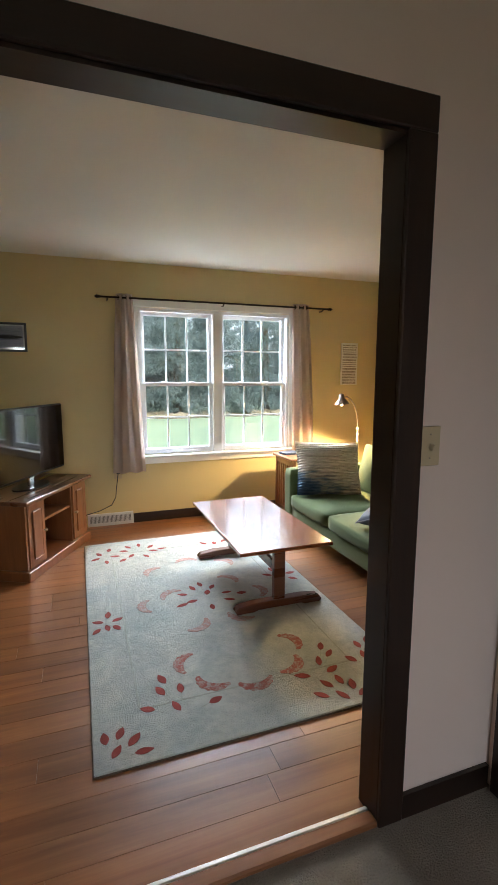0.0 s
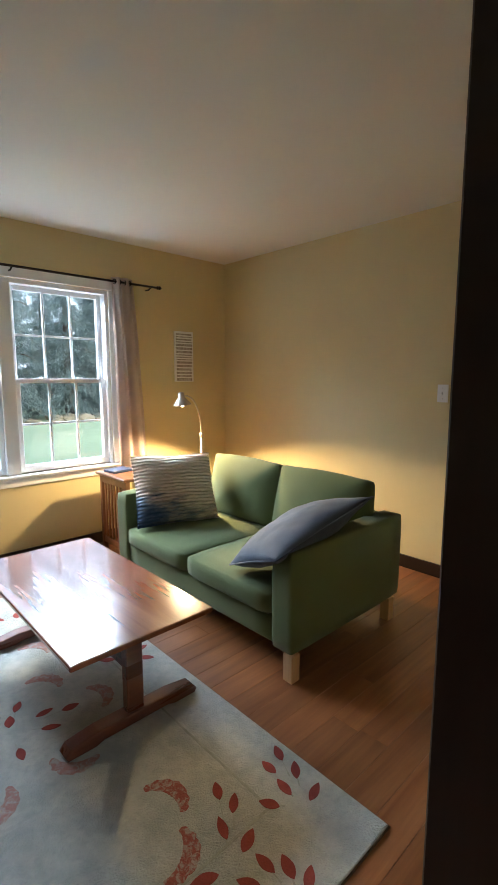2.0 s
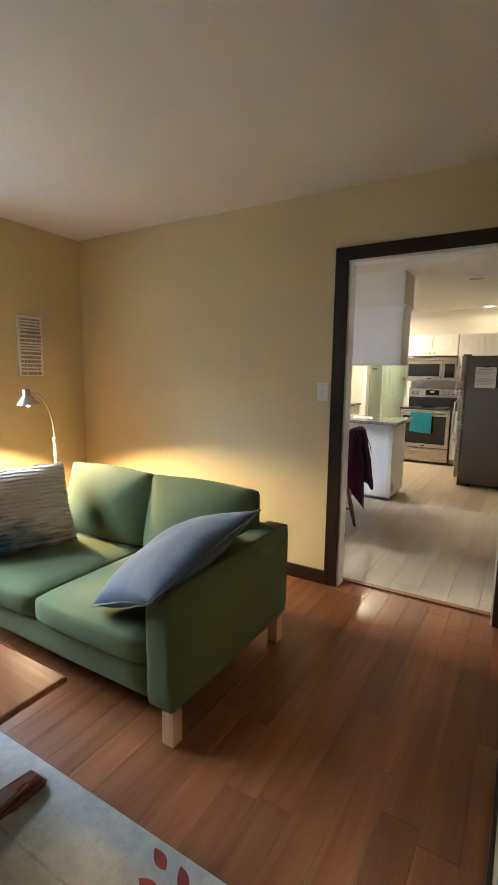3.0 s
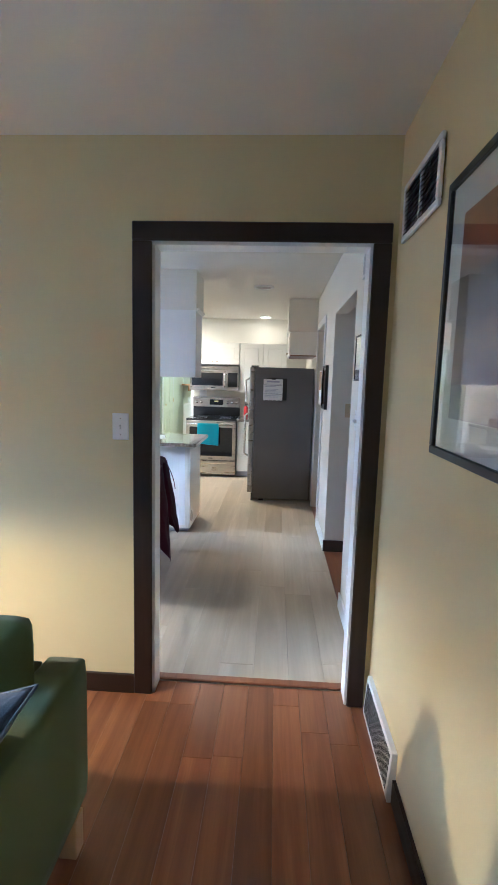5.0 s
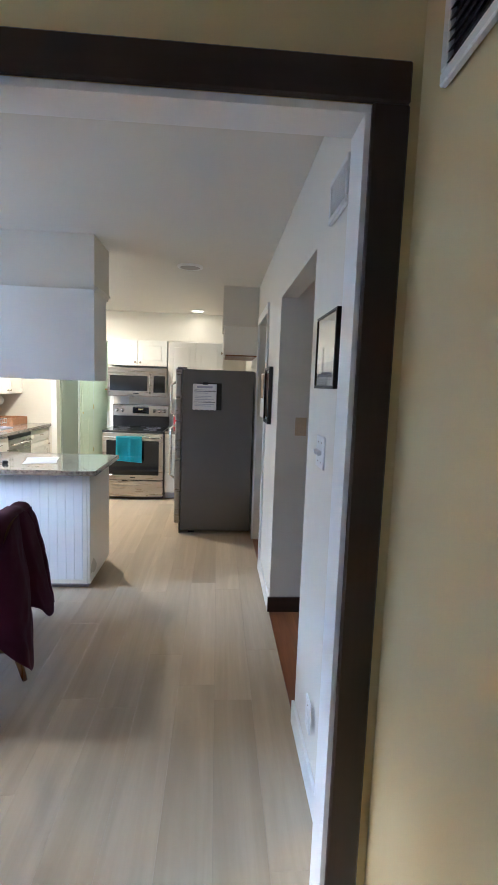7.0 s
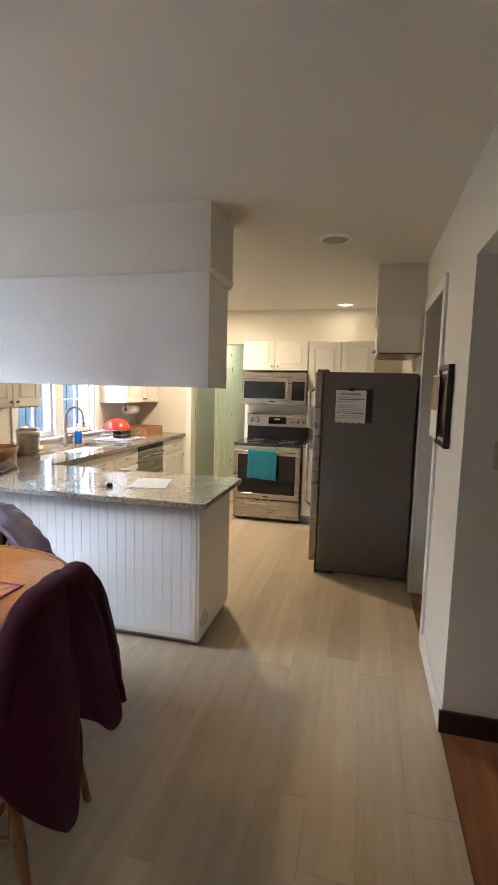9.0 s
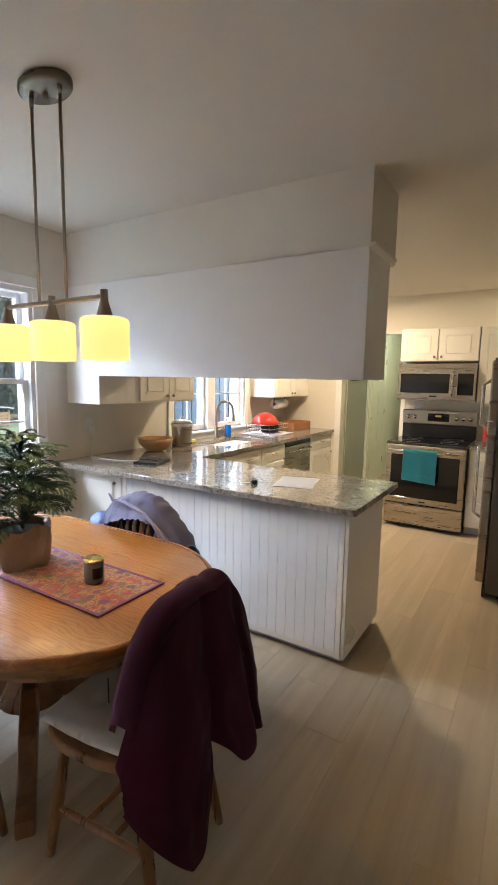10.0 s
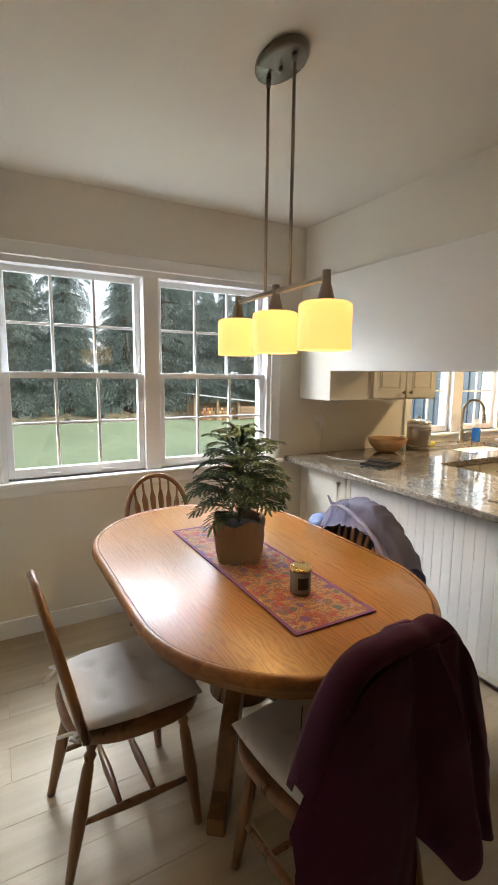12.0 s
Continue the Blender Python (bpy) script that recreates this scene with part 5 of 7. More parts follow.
key = thing("cord_toggle", (4.70, 3.17, 0.482), 0, "thin black drawstring lying on the cushion", "drawstring")
part("string", tube([(0.05, 0.05, 0.06), (0.025, 0.02, 0.03), (0.01, 0.0, 0.006), (-0.02, -0.03, 0.004)], 0.0022, 6), "black", key, "", True)
part("clip", box(-0.032, -0.012, -0.042, -0.028, 0.0, 0.007, 0.002), "nickel", key)


def maroon_jacket():
    ob = thing("jacket", (CF[0] - 0.035, CF[1] - 0.26, 0), CF[3], "dark maroon fleece jacket draped over a chair back", "jacket")

    def ease(a, b, x):
        k = min(1.0, max(0.0, (x - a) / (b - a)))
        return k * k * (3 - 2 * k)

    def crest(x):
        d, e = max(0.0, (-0.05 - x) / 0.24), max(0.0, (x - 0.12) / 0.17)
        return 0.928 - 0.34 * d ** 2.9 - 0.30 * e ** 1.5 - 0.006 * math.exp(-((x - 0.07) / 0.03) ** 2)

    def hem(x):
        # a long body side, and a shorter sleeve side beyond the split
        body = 0.255 + 0.27 * max(0.0, (-0.10 - x) / 0.19) ** 1.9 + 0.11 * ease(-0.10, -0.02, x)
        arm = 0.48 - 0.09 * ease(0.0, 0.10, x) + 0.03 * ease(0.24, 0.29, x) + 0.008 * math.sin(38 * x)
        return body + (arm - body) * ease(-0.03, -0.005, x)

    def cloth(nu, nv, thick, x0, x1, back):
        bm = bmesh.new()
        g = []
        for j in range(nv + 1):
            v = j / nv
            row = []
            for i in range(nu + 1):
                x = x0 + (x1 - x0) * i / nu
                top, low = crest(x), hem(x)
                nz = noise.noise(Vector((x * 9, v * 2.6, 0.3)))
                fine = noise.noise(Vector((x * 26, v * 9, 2.1)))
                edge = max(0.0, (-0.14 - x) / 0.15)
                if not back:            # what hangs in front of the bow, and the roll over it
                    if v < 0.7:
                        t = 1 - v / 0.7
                        y, z = 0.040 - 0.02 * t, top - 0.02 - 0.16 * t * (1 - min(1.0, 2.4 * edge))
                    else:
                        a = math.pi * (v - 0.7) / 0.3
                        y, z = 0.040 * math.cos(a), top - 0.02 + 0.024 * math.sin(a)
                    row.append(bm.verts.new((x, y + 0.004 * fine, z)))
                    continue
                t = v
                drop = t ** 0.9
                split = math.exp(-((x - 0.005 - 0.015 * t) / 0.016) ** 2)
                second = math.exp(-((x - 0.145 - 0.05 * t) / 0.018) ** 2)
                third = math.exp(-((x + 0.16 - 0.03 * t) / 0.03) ** 2)
                swell = math.sin(math.pi * min(1, max(0, (x + 0.29) / 0.29))) if x < 0 else math.sin(math.pi * min(1, x / 0.29))
                y = -0.040 - 0.035 * math.sin(1.6 * t) - 0.040 * max(0.0, swell) * (0.25 + t) + (0.034 * split + 0.026 * second) * (0.35 + 0.8 * t)
                y += 0.012 * third * t - 0.012 * nz * (0.3 + t) - 0.0035 * fine
                y += 0.060 * edge ** 1.5 * (0.8 + 0.2 * t) + 0.02 * max(0.0, (x - 0.24) / 0.05)
                z = top - 0.02 + (low - top + 0.02) * drop
                row.append(bm.verts.new((x + 0.010 * nz * t, y, z)))
            g.append(row)
        for j in range(nv):
            for i in range(nu):
                bm.faces.new((g[j][i], g[j][i + 1], g[j + 1][i + 1], g[j + 1][i]))
        bmesh.ops.solidify(bm, geom=bm.faces[:], thickness=thick)
        return bm

    part("front_panel", cloth(56, 18, 0.010, -0.262, 0.27, False), "maroon", ob, "", True)
    part("body", cloth(42, 46, 0.012, -0.28, -0.012, True), "maroon", ob, "", True)
    part("sleeve", cloth(44, 46, 0.014, -0.018, 0.29, True), "maroon", ob, "", True)
    seam = []
    for k in range(16):
        t = k / 15
        seam.append((0.055 + 0.05 * t, -0.052 - 0.055 * math.sin(1.5 * t), crest(0.055) - 0.02 - 0.20 * t))
    part("collar", tube([(-0.05, 0.030, 0.900), (0.0, 0.034, 0.912), (0.06, 0.034, 0.912), (0.11, 0.030, 0.898)], [0.008, 0.012, 0.012, 0.008], 10), "maroon", ob, "", True)
    part("shoulder_seam", tube(seam, 0.003, 6), "maroon", ob, "", True)
    return ob


maroon_jacket()


def puffer_jacket():
    ob = thing("puffer_jacket", (CE[0], CE[1], 0), CE[3], "lilac quilted puffer jacket hung over a chair back", "jacket")
    bm = bmesh.new()
    nu, nv = 72, 46
    g = []
    for j in range(nv + 1):
        v = j / nv
        row = []
        for i in range(nu + 1):
            s = 2 * i / nu - 1
            top = 0.878 - 0.21 * abs(s) ** 2.3
            front = 0.055 + 0.035 * math.sin(3 * s + 1) + 0.05 * max(0, s - 0.5) + 0.11 * max(0, -s - 0.3)
            nz = noise.noise(Vector((s * 5, v * 5, 1.7)))
            if v < 0.2:
                t = 1 - v / 0.2
                y, z = -0.208 + 0.03 * t, top - 0.004 - front * t
            elif v < 0.36:
                a = math.pi * (v - 0.2) / 0.16
                y, z = -0.256 + 0.048 * math.cos(a), top + 0.030 * math.sin(a)
            else:
                t = (v - 0.36) / 0.64
                q = abs(math.sin(t * 5 * math.pi))
                y, z = -0.304 - 0.035 * q ** 0.5 - 0.02 * t, top - 0.44 * t
            x = s * (0.295 + 0.015 * v)
            crease = 0.012 * math.sin(s * 21 + 6 * nz) * (1 if v < 0.45 else 0.6)
            row.append(bm.verts.new((x, y - 0.4 * crease, z + crease * 0.5 + 0.016 * nz)))
        g.append(row)
    for j in range(nv):
        for i in range(nu):
            bm.faces.new((g[j][i], g[j][i + 1], g[j + 1][i + 1], g[j + 1][i]))
    bmesh.ops.solidify(bm, geom=bm.faces[:], thickness=0.014)
    part("shell", bm, "lilac", ob, "", True)
    own = rounded(-0.205, 0.205, -0.300, -0.268, 0.50, 0.80, 0.014)
    part("lining", own, "navy_lining", ob, "dark blue lining showing between the slats", True)
    part("hood_edge", tube([(-0.24, -0.19, 0.67), (-0.225, -0.18, 0.73), (-0.17, -0.175, 0.785), (-0.10, -0.175, 0.83), (-0.02, -0.18, 0.855), (0.06, -0.18, 0.87), (0.12, -0.175, 0.87), (0.135, -0.165, 0.905)], [0.010, 0.011, 0.010, 0.009, 0.009, 0.009, 0.008, 0.004], 10), "lilac", ob, "", True)
    part("cuff", rounded(0.19, 0.31, -0.275, -0.170, 0.655, 0.765, 0.035, puff=0.012), "lining_blue", ob, "folded bright blue inner sleeve", True)
    return ob


puffer_jacket()


def runner():
    ob = thing("table_runner", (4.895, 3.745, 0.735), 0, "orange patterned table runner with a purple border", "table runner")
    part("cloth", box(-0.138, 0.138, -0.483, 0.483, 0.0, 0.0030), "runner", ob)
    for a in ((-0.150, -0.139, -0.495, 0.495), (0.139, 0.150, -0.495, 0.495)):
        part("border", box(*a, 0.0, 0.0036), "runner_edge", ob)
    for a in ((-0.138, 0.138, -0.495, -0.484), (-0.138, 0.138, 0.484, 0.495)):
        part("border", box(*a, 0.0, 0.0036), "runner_edge", ob)
    return ob


runner()


def potted_fern():
    ob = thing("potted_plant", (4.875, 3.835, 0.7388), -28, "bushy green fern pine in a kraft paper wrap", "potted plant")
    bm = bmesh.new()
    rings, n = [], 64
    for k, (z, r) in enumerate(((0.0, 0.062), (0.015, 0.065), (0.06, 0.068), (0.11, 0.069), (0.145, 0.071), (0.160, 0.074), (0.157, 0.069), (0.135, 0.064))):
        ring = []
        for i in range(n):
            a = 2 * math.pi * i / n
            c, s = math.cos(a), math.sin(a)
            sq = 1 / ((abs(c) ** 12 + abs(s) ** 12) ** (1 / 12))
            w = 1 + 0.09 * noise.noise(Vector((c * 2.4, s * 2.4, z * 16))) + 0.04 * noise.noise(Vector((c * 7, s * 7, z * 40)))
            zz = z + (0.012 * math.sin(5 * a + 1) if 3 < k < 7 else 0)
            ring.append(bm.verts.new((c * r * 1.34 * sq * w, s * r * 1.34 * sq * w, zz)))
        rings.append(ring)
    for a, b in zip(rings, rings[1:]):
        for i in range(n):
            bm.faces.new((a[i], a[(i + 1) % n], b[(i + 1) % n], b[i]))
    bm.faces.new(rings[0][::-1])
    part("paper_wrap", bm, "kraft", ob, "crumpled brown paper wrap")
    part("soil", lathe([(0.002, 0.136), (0.078, 0.134), (0.078, 0.126)], 20, cap=False), "soil", ob)
    rnd = random.Random(3)
    stems = None
    verts, faces = [], []

    def needle_run(a, b, width, step):
        """Feathery needles on both sides of a twig."""
        d = b - a
        L = d.length
        if L < 1e-4:
            return
        d.normalize()
        side = d.cross(Vector((0, 0, 1)))
        side = side.normalized() if side.length > 0.05 else Vector((1, 0, 0))
        up = side.cross(d)
        k = int(L / step)
        for i in range(k):
            p = a + d * (L * i / k)
            w = width * (0.5 + 0.5 * math.sin(math.pi * min(1, 0.2 + 0.85 * i / k)))
            for sgn in (-1, 1):
                for lift in (0.35, -0.15):
                    tip = p + (side * sgn * 0.85 + d * 0.55 + up * (lift + rnd.uniform(-0.25, 0.25))) * w
                    q = p + d * 0.0028
                    m = len(verts)
                    verts.extend((p - d * 0.0016, q, tip))
                    faces.append((m, m + 1, m + 2))

    for tier in range(10):
        z = 0.150 + tier * 0.0375
        count = 9 if tier < 6 else 8
        reach = 0.205 * (1 - (tier / 12.0) ** 1.9)
        for b in range(count):
            a = 2 * math.pi * (b + 0.5 * (tier % 2) + rnd.uniform(-0.22, 0.22)) / count
            out = Vector((math.cos(a), math.sin(a), 0))
            L = reach * rnd.uniform(0.78, 1.12)
            base = Vector((rnd.uniform(-0.012, 0.012), rnd.uniform(-0.012, 0.012), z))
            lift, fall = rnd.uniform(1.0, 1.45), rnd.uniform(0.75, 1.05)
            pts = [base + out * L * k / 10 + Vector((0, 0, L * (lift * (k / 10) - fall * (k / 10) ** 2))) for k in range(11)]
            stems = tube(pts, [0.0021 - 0.0014 * k / 10 for k in range(11)], 5, bm=stems)
            for k in range(2, 10):
                p, d = pts[k], (pts[k + 1] - pts[k]).normalized()
                needle_run(pts[k], pts[k + 1], 0.009, 0.004)
                side = d.cross(Vector((0, 0, 1))).normalized()
                for sgn in (-1, 1):
                    tw = L * 0.25 * math.sin(math.pi * (0.10 + 0.80 * k / 10)) * rnd.uniform(0.85, 1.1)
                    mid = p + (side * sgn * 0.72 + d * 0.60) * tw * 0.55 + Vector((0, 0, 0.03 * tw))
                    q = p + (side * sgn * 0.95 + d * 0.95) * tw + Vector((0, 0, -0.20 * tw))
                    needle_run(p, mid, 0.0085, 0.0036)
                    needle_run(mid, q, 0.0075, 0.0036)
            needle_run(pts[9], pts[10] + (pts[10] - pts[9]) * 0.4 + Vector((0, 0, -0.008)), 0.008, 0.003)
    stems = tube([(0, 0, 0.14), (0.004, 0.002, 0.30), (0.0, -0.003, 0.47)], [0.006, 0.004, 0.002], 7, bm=stems)
    for k in range(5):
        a = k * 1.257
        needle_run(Vector((0, 0, 0.44)), Vector((0.04 * math.cos(a), 0.04 * math.sin(a), 0.51)), 0.010, 0.003)
    part("stem", stems, "stem", ob, "", True)
    me = bpy.data.meshes.new("foliage")
    me.from_pydata([v[:] for v in verts], [], faces)
    me.materials.append(M["fern"])
    fo = new("foliage", me)
    fo.parent = ob
    return ob


potted_fern()

candle = thing("candle_jar", (4.908, 3.462, 0.7388), -18, "smoky grey jar candle with a brass lid", "candle")
part("jar", lathe([(0.030, 0.0), (0.034, 0.003), (0.035, 0.01), (0.035, 0.078), (0.033, 0.080)], 28), "frosted", candle, "", True)
part("lid", lathe([(0.0365, 0.080), (0.0375, 0.082), (0.0375, 0.090), (0.034, 0.092), (0.002, 0.0922)], 28), "brass", candle, "brass lid", True)
bm = bmesh.new()
for k in range(7):
    a0 = -math.pi / 2 - 0.55 + 1.1 * k / 6
    for z in (0.022, 0.062):
        bm.verts.new((0.0356 * math.cos(a0), 0.0356 * math.sin(a0), z))
bm.verts.ensure_lookup_table()
for k in range(6):
    bm.faces.new((bm.verts[2 * k], bm.verts[2 * k + 2], bm.verts[2 * k + 3], bm.verts[2 * k + 1]))
bmesh.ops.solidify(bm, geom=bm.faces[:], thickness=-0.0006)
part("paper_label", bm, "black", candle, "black paper label")


def pendant():
    ob = thing("pendant_light", (4.895, 3.625, H), 0, "brushed nickel linear pendant with three lit opal shades", "pendant light")
    oval = lambda r: [(r * 0.62 * math.cos(t), r * math.sin(t)) for t in (2 * math.pi * k / 40 for k in range(40))]
    part("canopy", slab(oval(0.112), -0.034, -0.0005, 0.012, 4), "nickel_dark", ob, "", True)
    part("finial", lathe([(0.004, -0.052), (0.008, -0.048), (0.008, -0.038), (0.004, -0.033)], 12), "nickel", ob, "", True)
    for y in (-0.075, 0.075):
        part("hook", tube([(0, y, -0.033), (0, y, -0.06)], 0.008, 8), "nickel", ob, "", True)
        part("rod", tube([(0, y, -0.058), (0, y, -0.705)], 0.0055, 8), "nickel", ob, "", True)
    part("bar", box(-0.008, 0.008, -0.275, 0.285, -0.718, -0.702, 0.003), "nickel", ob)
    for y in (-0.262, 0.005, 0.272):
        part("socket", move(lathe([(0.0125, 0.022), (0.013, -0.012), (0.014, -0.016), (0.026, -0.060), (0.027, -0.068)], 18), Matrix.Translation((0, y, -0.71))), "nickel", ob, "", True)
        sh = lathe([(0.024, 0.0), (0.066, 0.0), (0.0755, -0.006), (0.077, -0.014), (0.077, -0.135), (0.0745, -0.136), (0.0745, -0.014), (0.066, -0.004), (0.024, -0.003)], 32, cap=False)
        so = part("shade", sh, "opal", ob, "lit opal glass drum shade", True)
        so.location = (0, y, -0.776)
    return ob


pendant()
for y in (3.363, 3.63, 3.897):
    point_lamp("lamp_light_pendant", (4.895, y, 1.59), 2.2, WARM, 0.05)


# ---- kitchen: peninsula, cabinets, worktop ----
def knob(at, turn):
    return move(lathe([(0.005, 0), (0.005, 0.010), (0.013, 0.016), (0.012, 0.024), (0.003, 0.027)], 12), Matrix.Translation(at) @ Matrix.Rotation(radians(turn), 4, "Z") @ Matrix.Rotation(radians(90), 4, "X"))


def panel_door(parent, x0, x1, y, z0, z1, knob_at=None, pull=False, mat="cabinet", name="door"):
    """A raised-panel door whose face looks to -y."""
    d = part(name, box(x0, x1, y - 0.018, y, z0, z1, 0.003), mat, parent)
    m = min(0.055, (x1 - x0) * 0.22, (z1 - z0) * 0.25)
    fr = None
    for a in ((x0 + m, x1 - m, z0 + m, z0 + m + 0.006), (x0 + m, x1 - m, z1 - m - 0.006, z1 - m), (x0 + m, x0 + m + 0.006, z0 + m + 0.006, z1 - m - 0.006), (x1 - m - 0.006, x1 - m, z0 + m + 0.006, z1 - m - 0.006)):
        fr = box(a[0], a[1], y - 0.0215, y - 0.0178, a[2], a[3], bm=fr)
    part("moulding", fr, mat, d)
    if (x1 - x0) > 0.12 and (z1 - z0) > 0.12:
        part("raised_panel", box(x0 + m + 0.016, x1 - m - 0.016, y - 0.0235, y - 0.0178, z0 + m + 0.016, z1 - m - 0.016, 0.0045), mat, d)
    if knob_at:
        if pull:
            bx, bz = knob_at
            part("pull", tube([(bx - 0.045, y - 0.018, bz), (bx - 0.04, y - 0.04, bz), (bx + 0.04, y - 0.04, bz), (bx + 0.045, y - 0.018, bz)], 0.005, 8), "nickel", d, "curved metal pull", True)
        else:
            part("knob", knob((knob_at[0], y - 0.018, knob_at[1]), 0), "nickel", d, "small metal knob", True)
    return d


def peninsula():
    # local x runs along world -y, local -y looks to world -x (the dining side)
    ob = thing("peninsula_cabinet", (6.0, N, 0), -90, "white beadboard kitchen peninsula with a cabinet door", "kitchen peninsula")
    L = N - 2.895
    part("body", box(0.0, L - 0.02, 0.014, 0.58, 0.07, 0.852), "cabinet", ob)
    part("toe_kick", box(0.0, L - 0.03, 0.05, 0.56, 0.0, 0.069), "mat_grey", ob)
    part("end_panel", box(L - 0.0195, L, 0.0, 0.58, 0.045, 0.852, 0.002), "cabinet", ob)
    part("corner_post", box(L - 0.05, L - 0.020, -0.004, 0.012, 0.045, 0.852, 0.002), "cabinet", ob)
    part("base_strip", box(0.55, L - 0.0195, 0.004, 0.013, 0.045, 0.075), "cabinet", ob)
    x, x1 = 0.555, L - 0.051
    n = 26
    wd = (x1 - x) / n
    mesh = None
    for k in range(n):
        if mesh is None:
            bm = box(0, wd - 0.0006, -0.001, 0.013, 0.0, 0.775, 0.0016)
            first_board = part("board", bm, "grout_white", ob)
            mesh = first_board.data
            o = first_board
        else:
            o = new("board", mesh)
            o.parent = ob
        o.location = (x + k * wd, 0, 0.076)
    panel_door(ob, 0.04, 0.505, 0.0135, 0.10, 0.835, (0.455, 0.765))
    part("stile", box(0.515, 0.553, -0.004, 0.013, 0.045, 0.852, 0.002), "cabinet", ob)
    return ob


peninsula()

top = thing("countertop", (5.86, 2.82, 0.853), 0, "glossy speckled brown and grey granite worktop", "countertop")
part("peninsula_slab", slab([(0.012, 0.0), (0.748, 0.0), (0.76, 0.012), (0.76, 1.48), (0.0, 1.48), (0.0, 0.012)], 0.0, 0.034, 0.006, 3), "granite", top)
part("corner_slab", box(0.0, 1.36, 1.4805, 2.178, 0.0, 0.034), "granite", top)
part("sink_front", box(1.36, 2.02, 1.4805, 1.66, 0.0, 0.034), "granite", top)
part("sink_back", box(1.36, 2.02, 2.01, 2.178, 0.0, 0.034), "granite", top)
part("window_slab", box(2.02, 3.468, 1.4805, 2.178, 0.0, 0.034), "granite", top)


def base_cabinet(name, x0, x1, doors, label):
    ob = thing(name, (x0, 4.345, 0), 0, label, "base cabinet", "white kitchen cabinets")
    w = x1 - x0
    part("body", box(0, w, 0.001, 0.64, 0.09, 0.851), "cabinet", ob)
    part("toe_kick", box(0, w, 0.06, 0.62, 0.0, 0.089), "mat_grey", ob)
    n = doors
    for k in range(n):
        a, b = w * k / n + 0.006, w * (k + 1) / n - 0.006
        panel_door(ob, a, b, 0.0, 0.69, 0.835, ((a + b) / 2, 0.765), True, name="drawer_front")
        panel_door(ob, a, b, 0.0, 0.105, 0.675, (b - 0.04 if k % 2 == 0 else a + 0.04, 0.615))
    return ob


base_cabinet("sink_cabinet", 6.62, 8.065, 3, "white sink base cabinet with drawers and metal pulls")
base_cabinet("drawer_cabinet", 8.695, 9.325, 1, "white base cabinet with a drawer and door")


def dishwasher():
    ob = thing("dishwasher", (8.07, 4.345, 0), 0, "stainless steel dishwasher with a bar handle", "dishwasher")
    part("body", box(0.004, 0.616, 0.002, 0.60, 0.09, 0.850), "black", ob)
    part("front_panel", box(0.006, 0.614, -0.022, 0.0, 0.10, 0.79, 0.004), "steel", ob)
    part("control_strip", box(0.006, 0.614, -0.020, 0.0, 0.795, 0.848, 0.004), "black", ob)
    part("handle", tube([(0.05, -0.022, 0.74), (0.055, -0.055, 0.74), (0.565, -0.055, 0.74), (0.57, -0.022, 0.74)], 0.010, 10), "chrome", ob, "", True)
    return ob


dishwasher()


def upper_cabinet(name, at, turn, w, d, z0, z1, n, label, knobs_low=True, open_under=True):
    """Wall cabinet; its doors look to -y before it is turned; at is the left back corner on the wall."""
    ob = thing(name, (at[0], at[1], z0), turn, label, "wall cabinet", "white kitchen cabinets")
    h = z1 - z0
    part("body", box(0, w, -d + 0.02, -0.002, 0.012, h), "cabinet", ob)
    part("underside", box(0.0, w, -d + 0.02, -0.002, 0.0, 0.0115), "honey" if not open_under else "cabinet", ob)
    for k in range(n):
        a, b = w * k / n + 0.004, w * (k + 1) / n - 0.004
        kx = b - 0.03 if k % 2 == 0 and n > 1 else a + 0.03
        panel_door(ob, a, b, -d + 0.019, 0.006, h - 0.006, (kx, 0.045 if knobs_low else h - 0.05))
    return ob


# hung over the peninsula: plain white back and end panels
hang = thing("peninsula_upper_cabinet", (5.98, N, 1.484), -90, "plain white cabinet backs hung above the peninsula", "wall cabinet")
part("body", box(0.335, N - 2.854, 0.0, 0.335, 0.0, 0.60, 0.002), "soffit_paint", hang)
part("crown", box(0.335, N - 2.848, 0.335, 0.375, 0.575, 0.60, 0.004), "cabinet", hang)
part("end_crown", move(slab([(0.0, 0.0), (0.022, 0.018), (0.022, 0.03), (0.0, 0.03)], 0.0, 0.36), Matrix(((1, 0, 0, N - 2.854), (0, 0, 1, 0.012), (0, 1, 0, 0.588), (0, 0, 0, 1)))), "cabinet", hang)
structure("soffit_peninsula", box(6.003, 6.42, 2.858, N, 2.086, H), "white_wall", "white boxed soffit above the hanging cabinets", "soffit")

cor = thing("corner_cabinet", (5.98, N, 1.292), 0, "white corner wall cabinet with two panel doors", "wall cabinet", "white kitchen cabinets")
part("body", box(0.0, 1.00, -0.335, -0.002, 0.0, 0.79, 0.002), "cabinet", cor)
panel_door(cor, 0.365, 0.675, -0.3355, 0.012, 0.78, (0.645, 0.05))
panel_door(cor, 0.682, 0.992, -0.3355, 0.012, 0.78, (0.712, 0.05))
structure("soffit_north", box(6.442, 9.328, 4.67, N, 2.086, H), "soffit_paint", "white boxed soffit along the kitchen window wall", "soffit")
upper_cabinet("wall_cabinet", (8.44, N), 0, 0.88, 0.335, 1.287, 2.083, 2, "white wall cabinet beside the kitchen window")

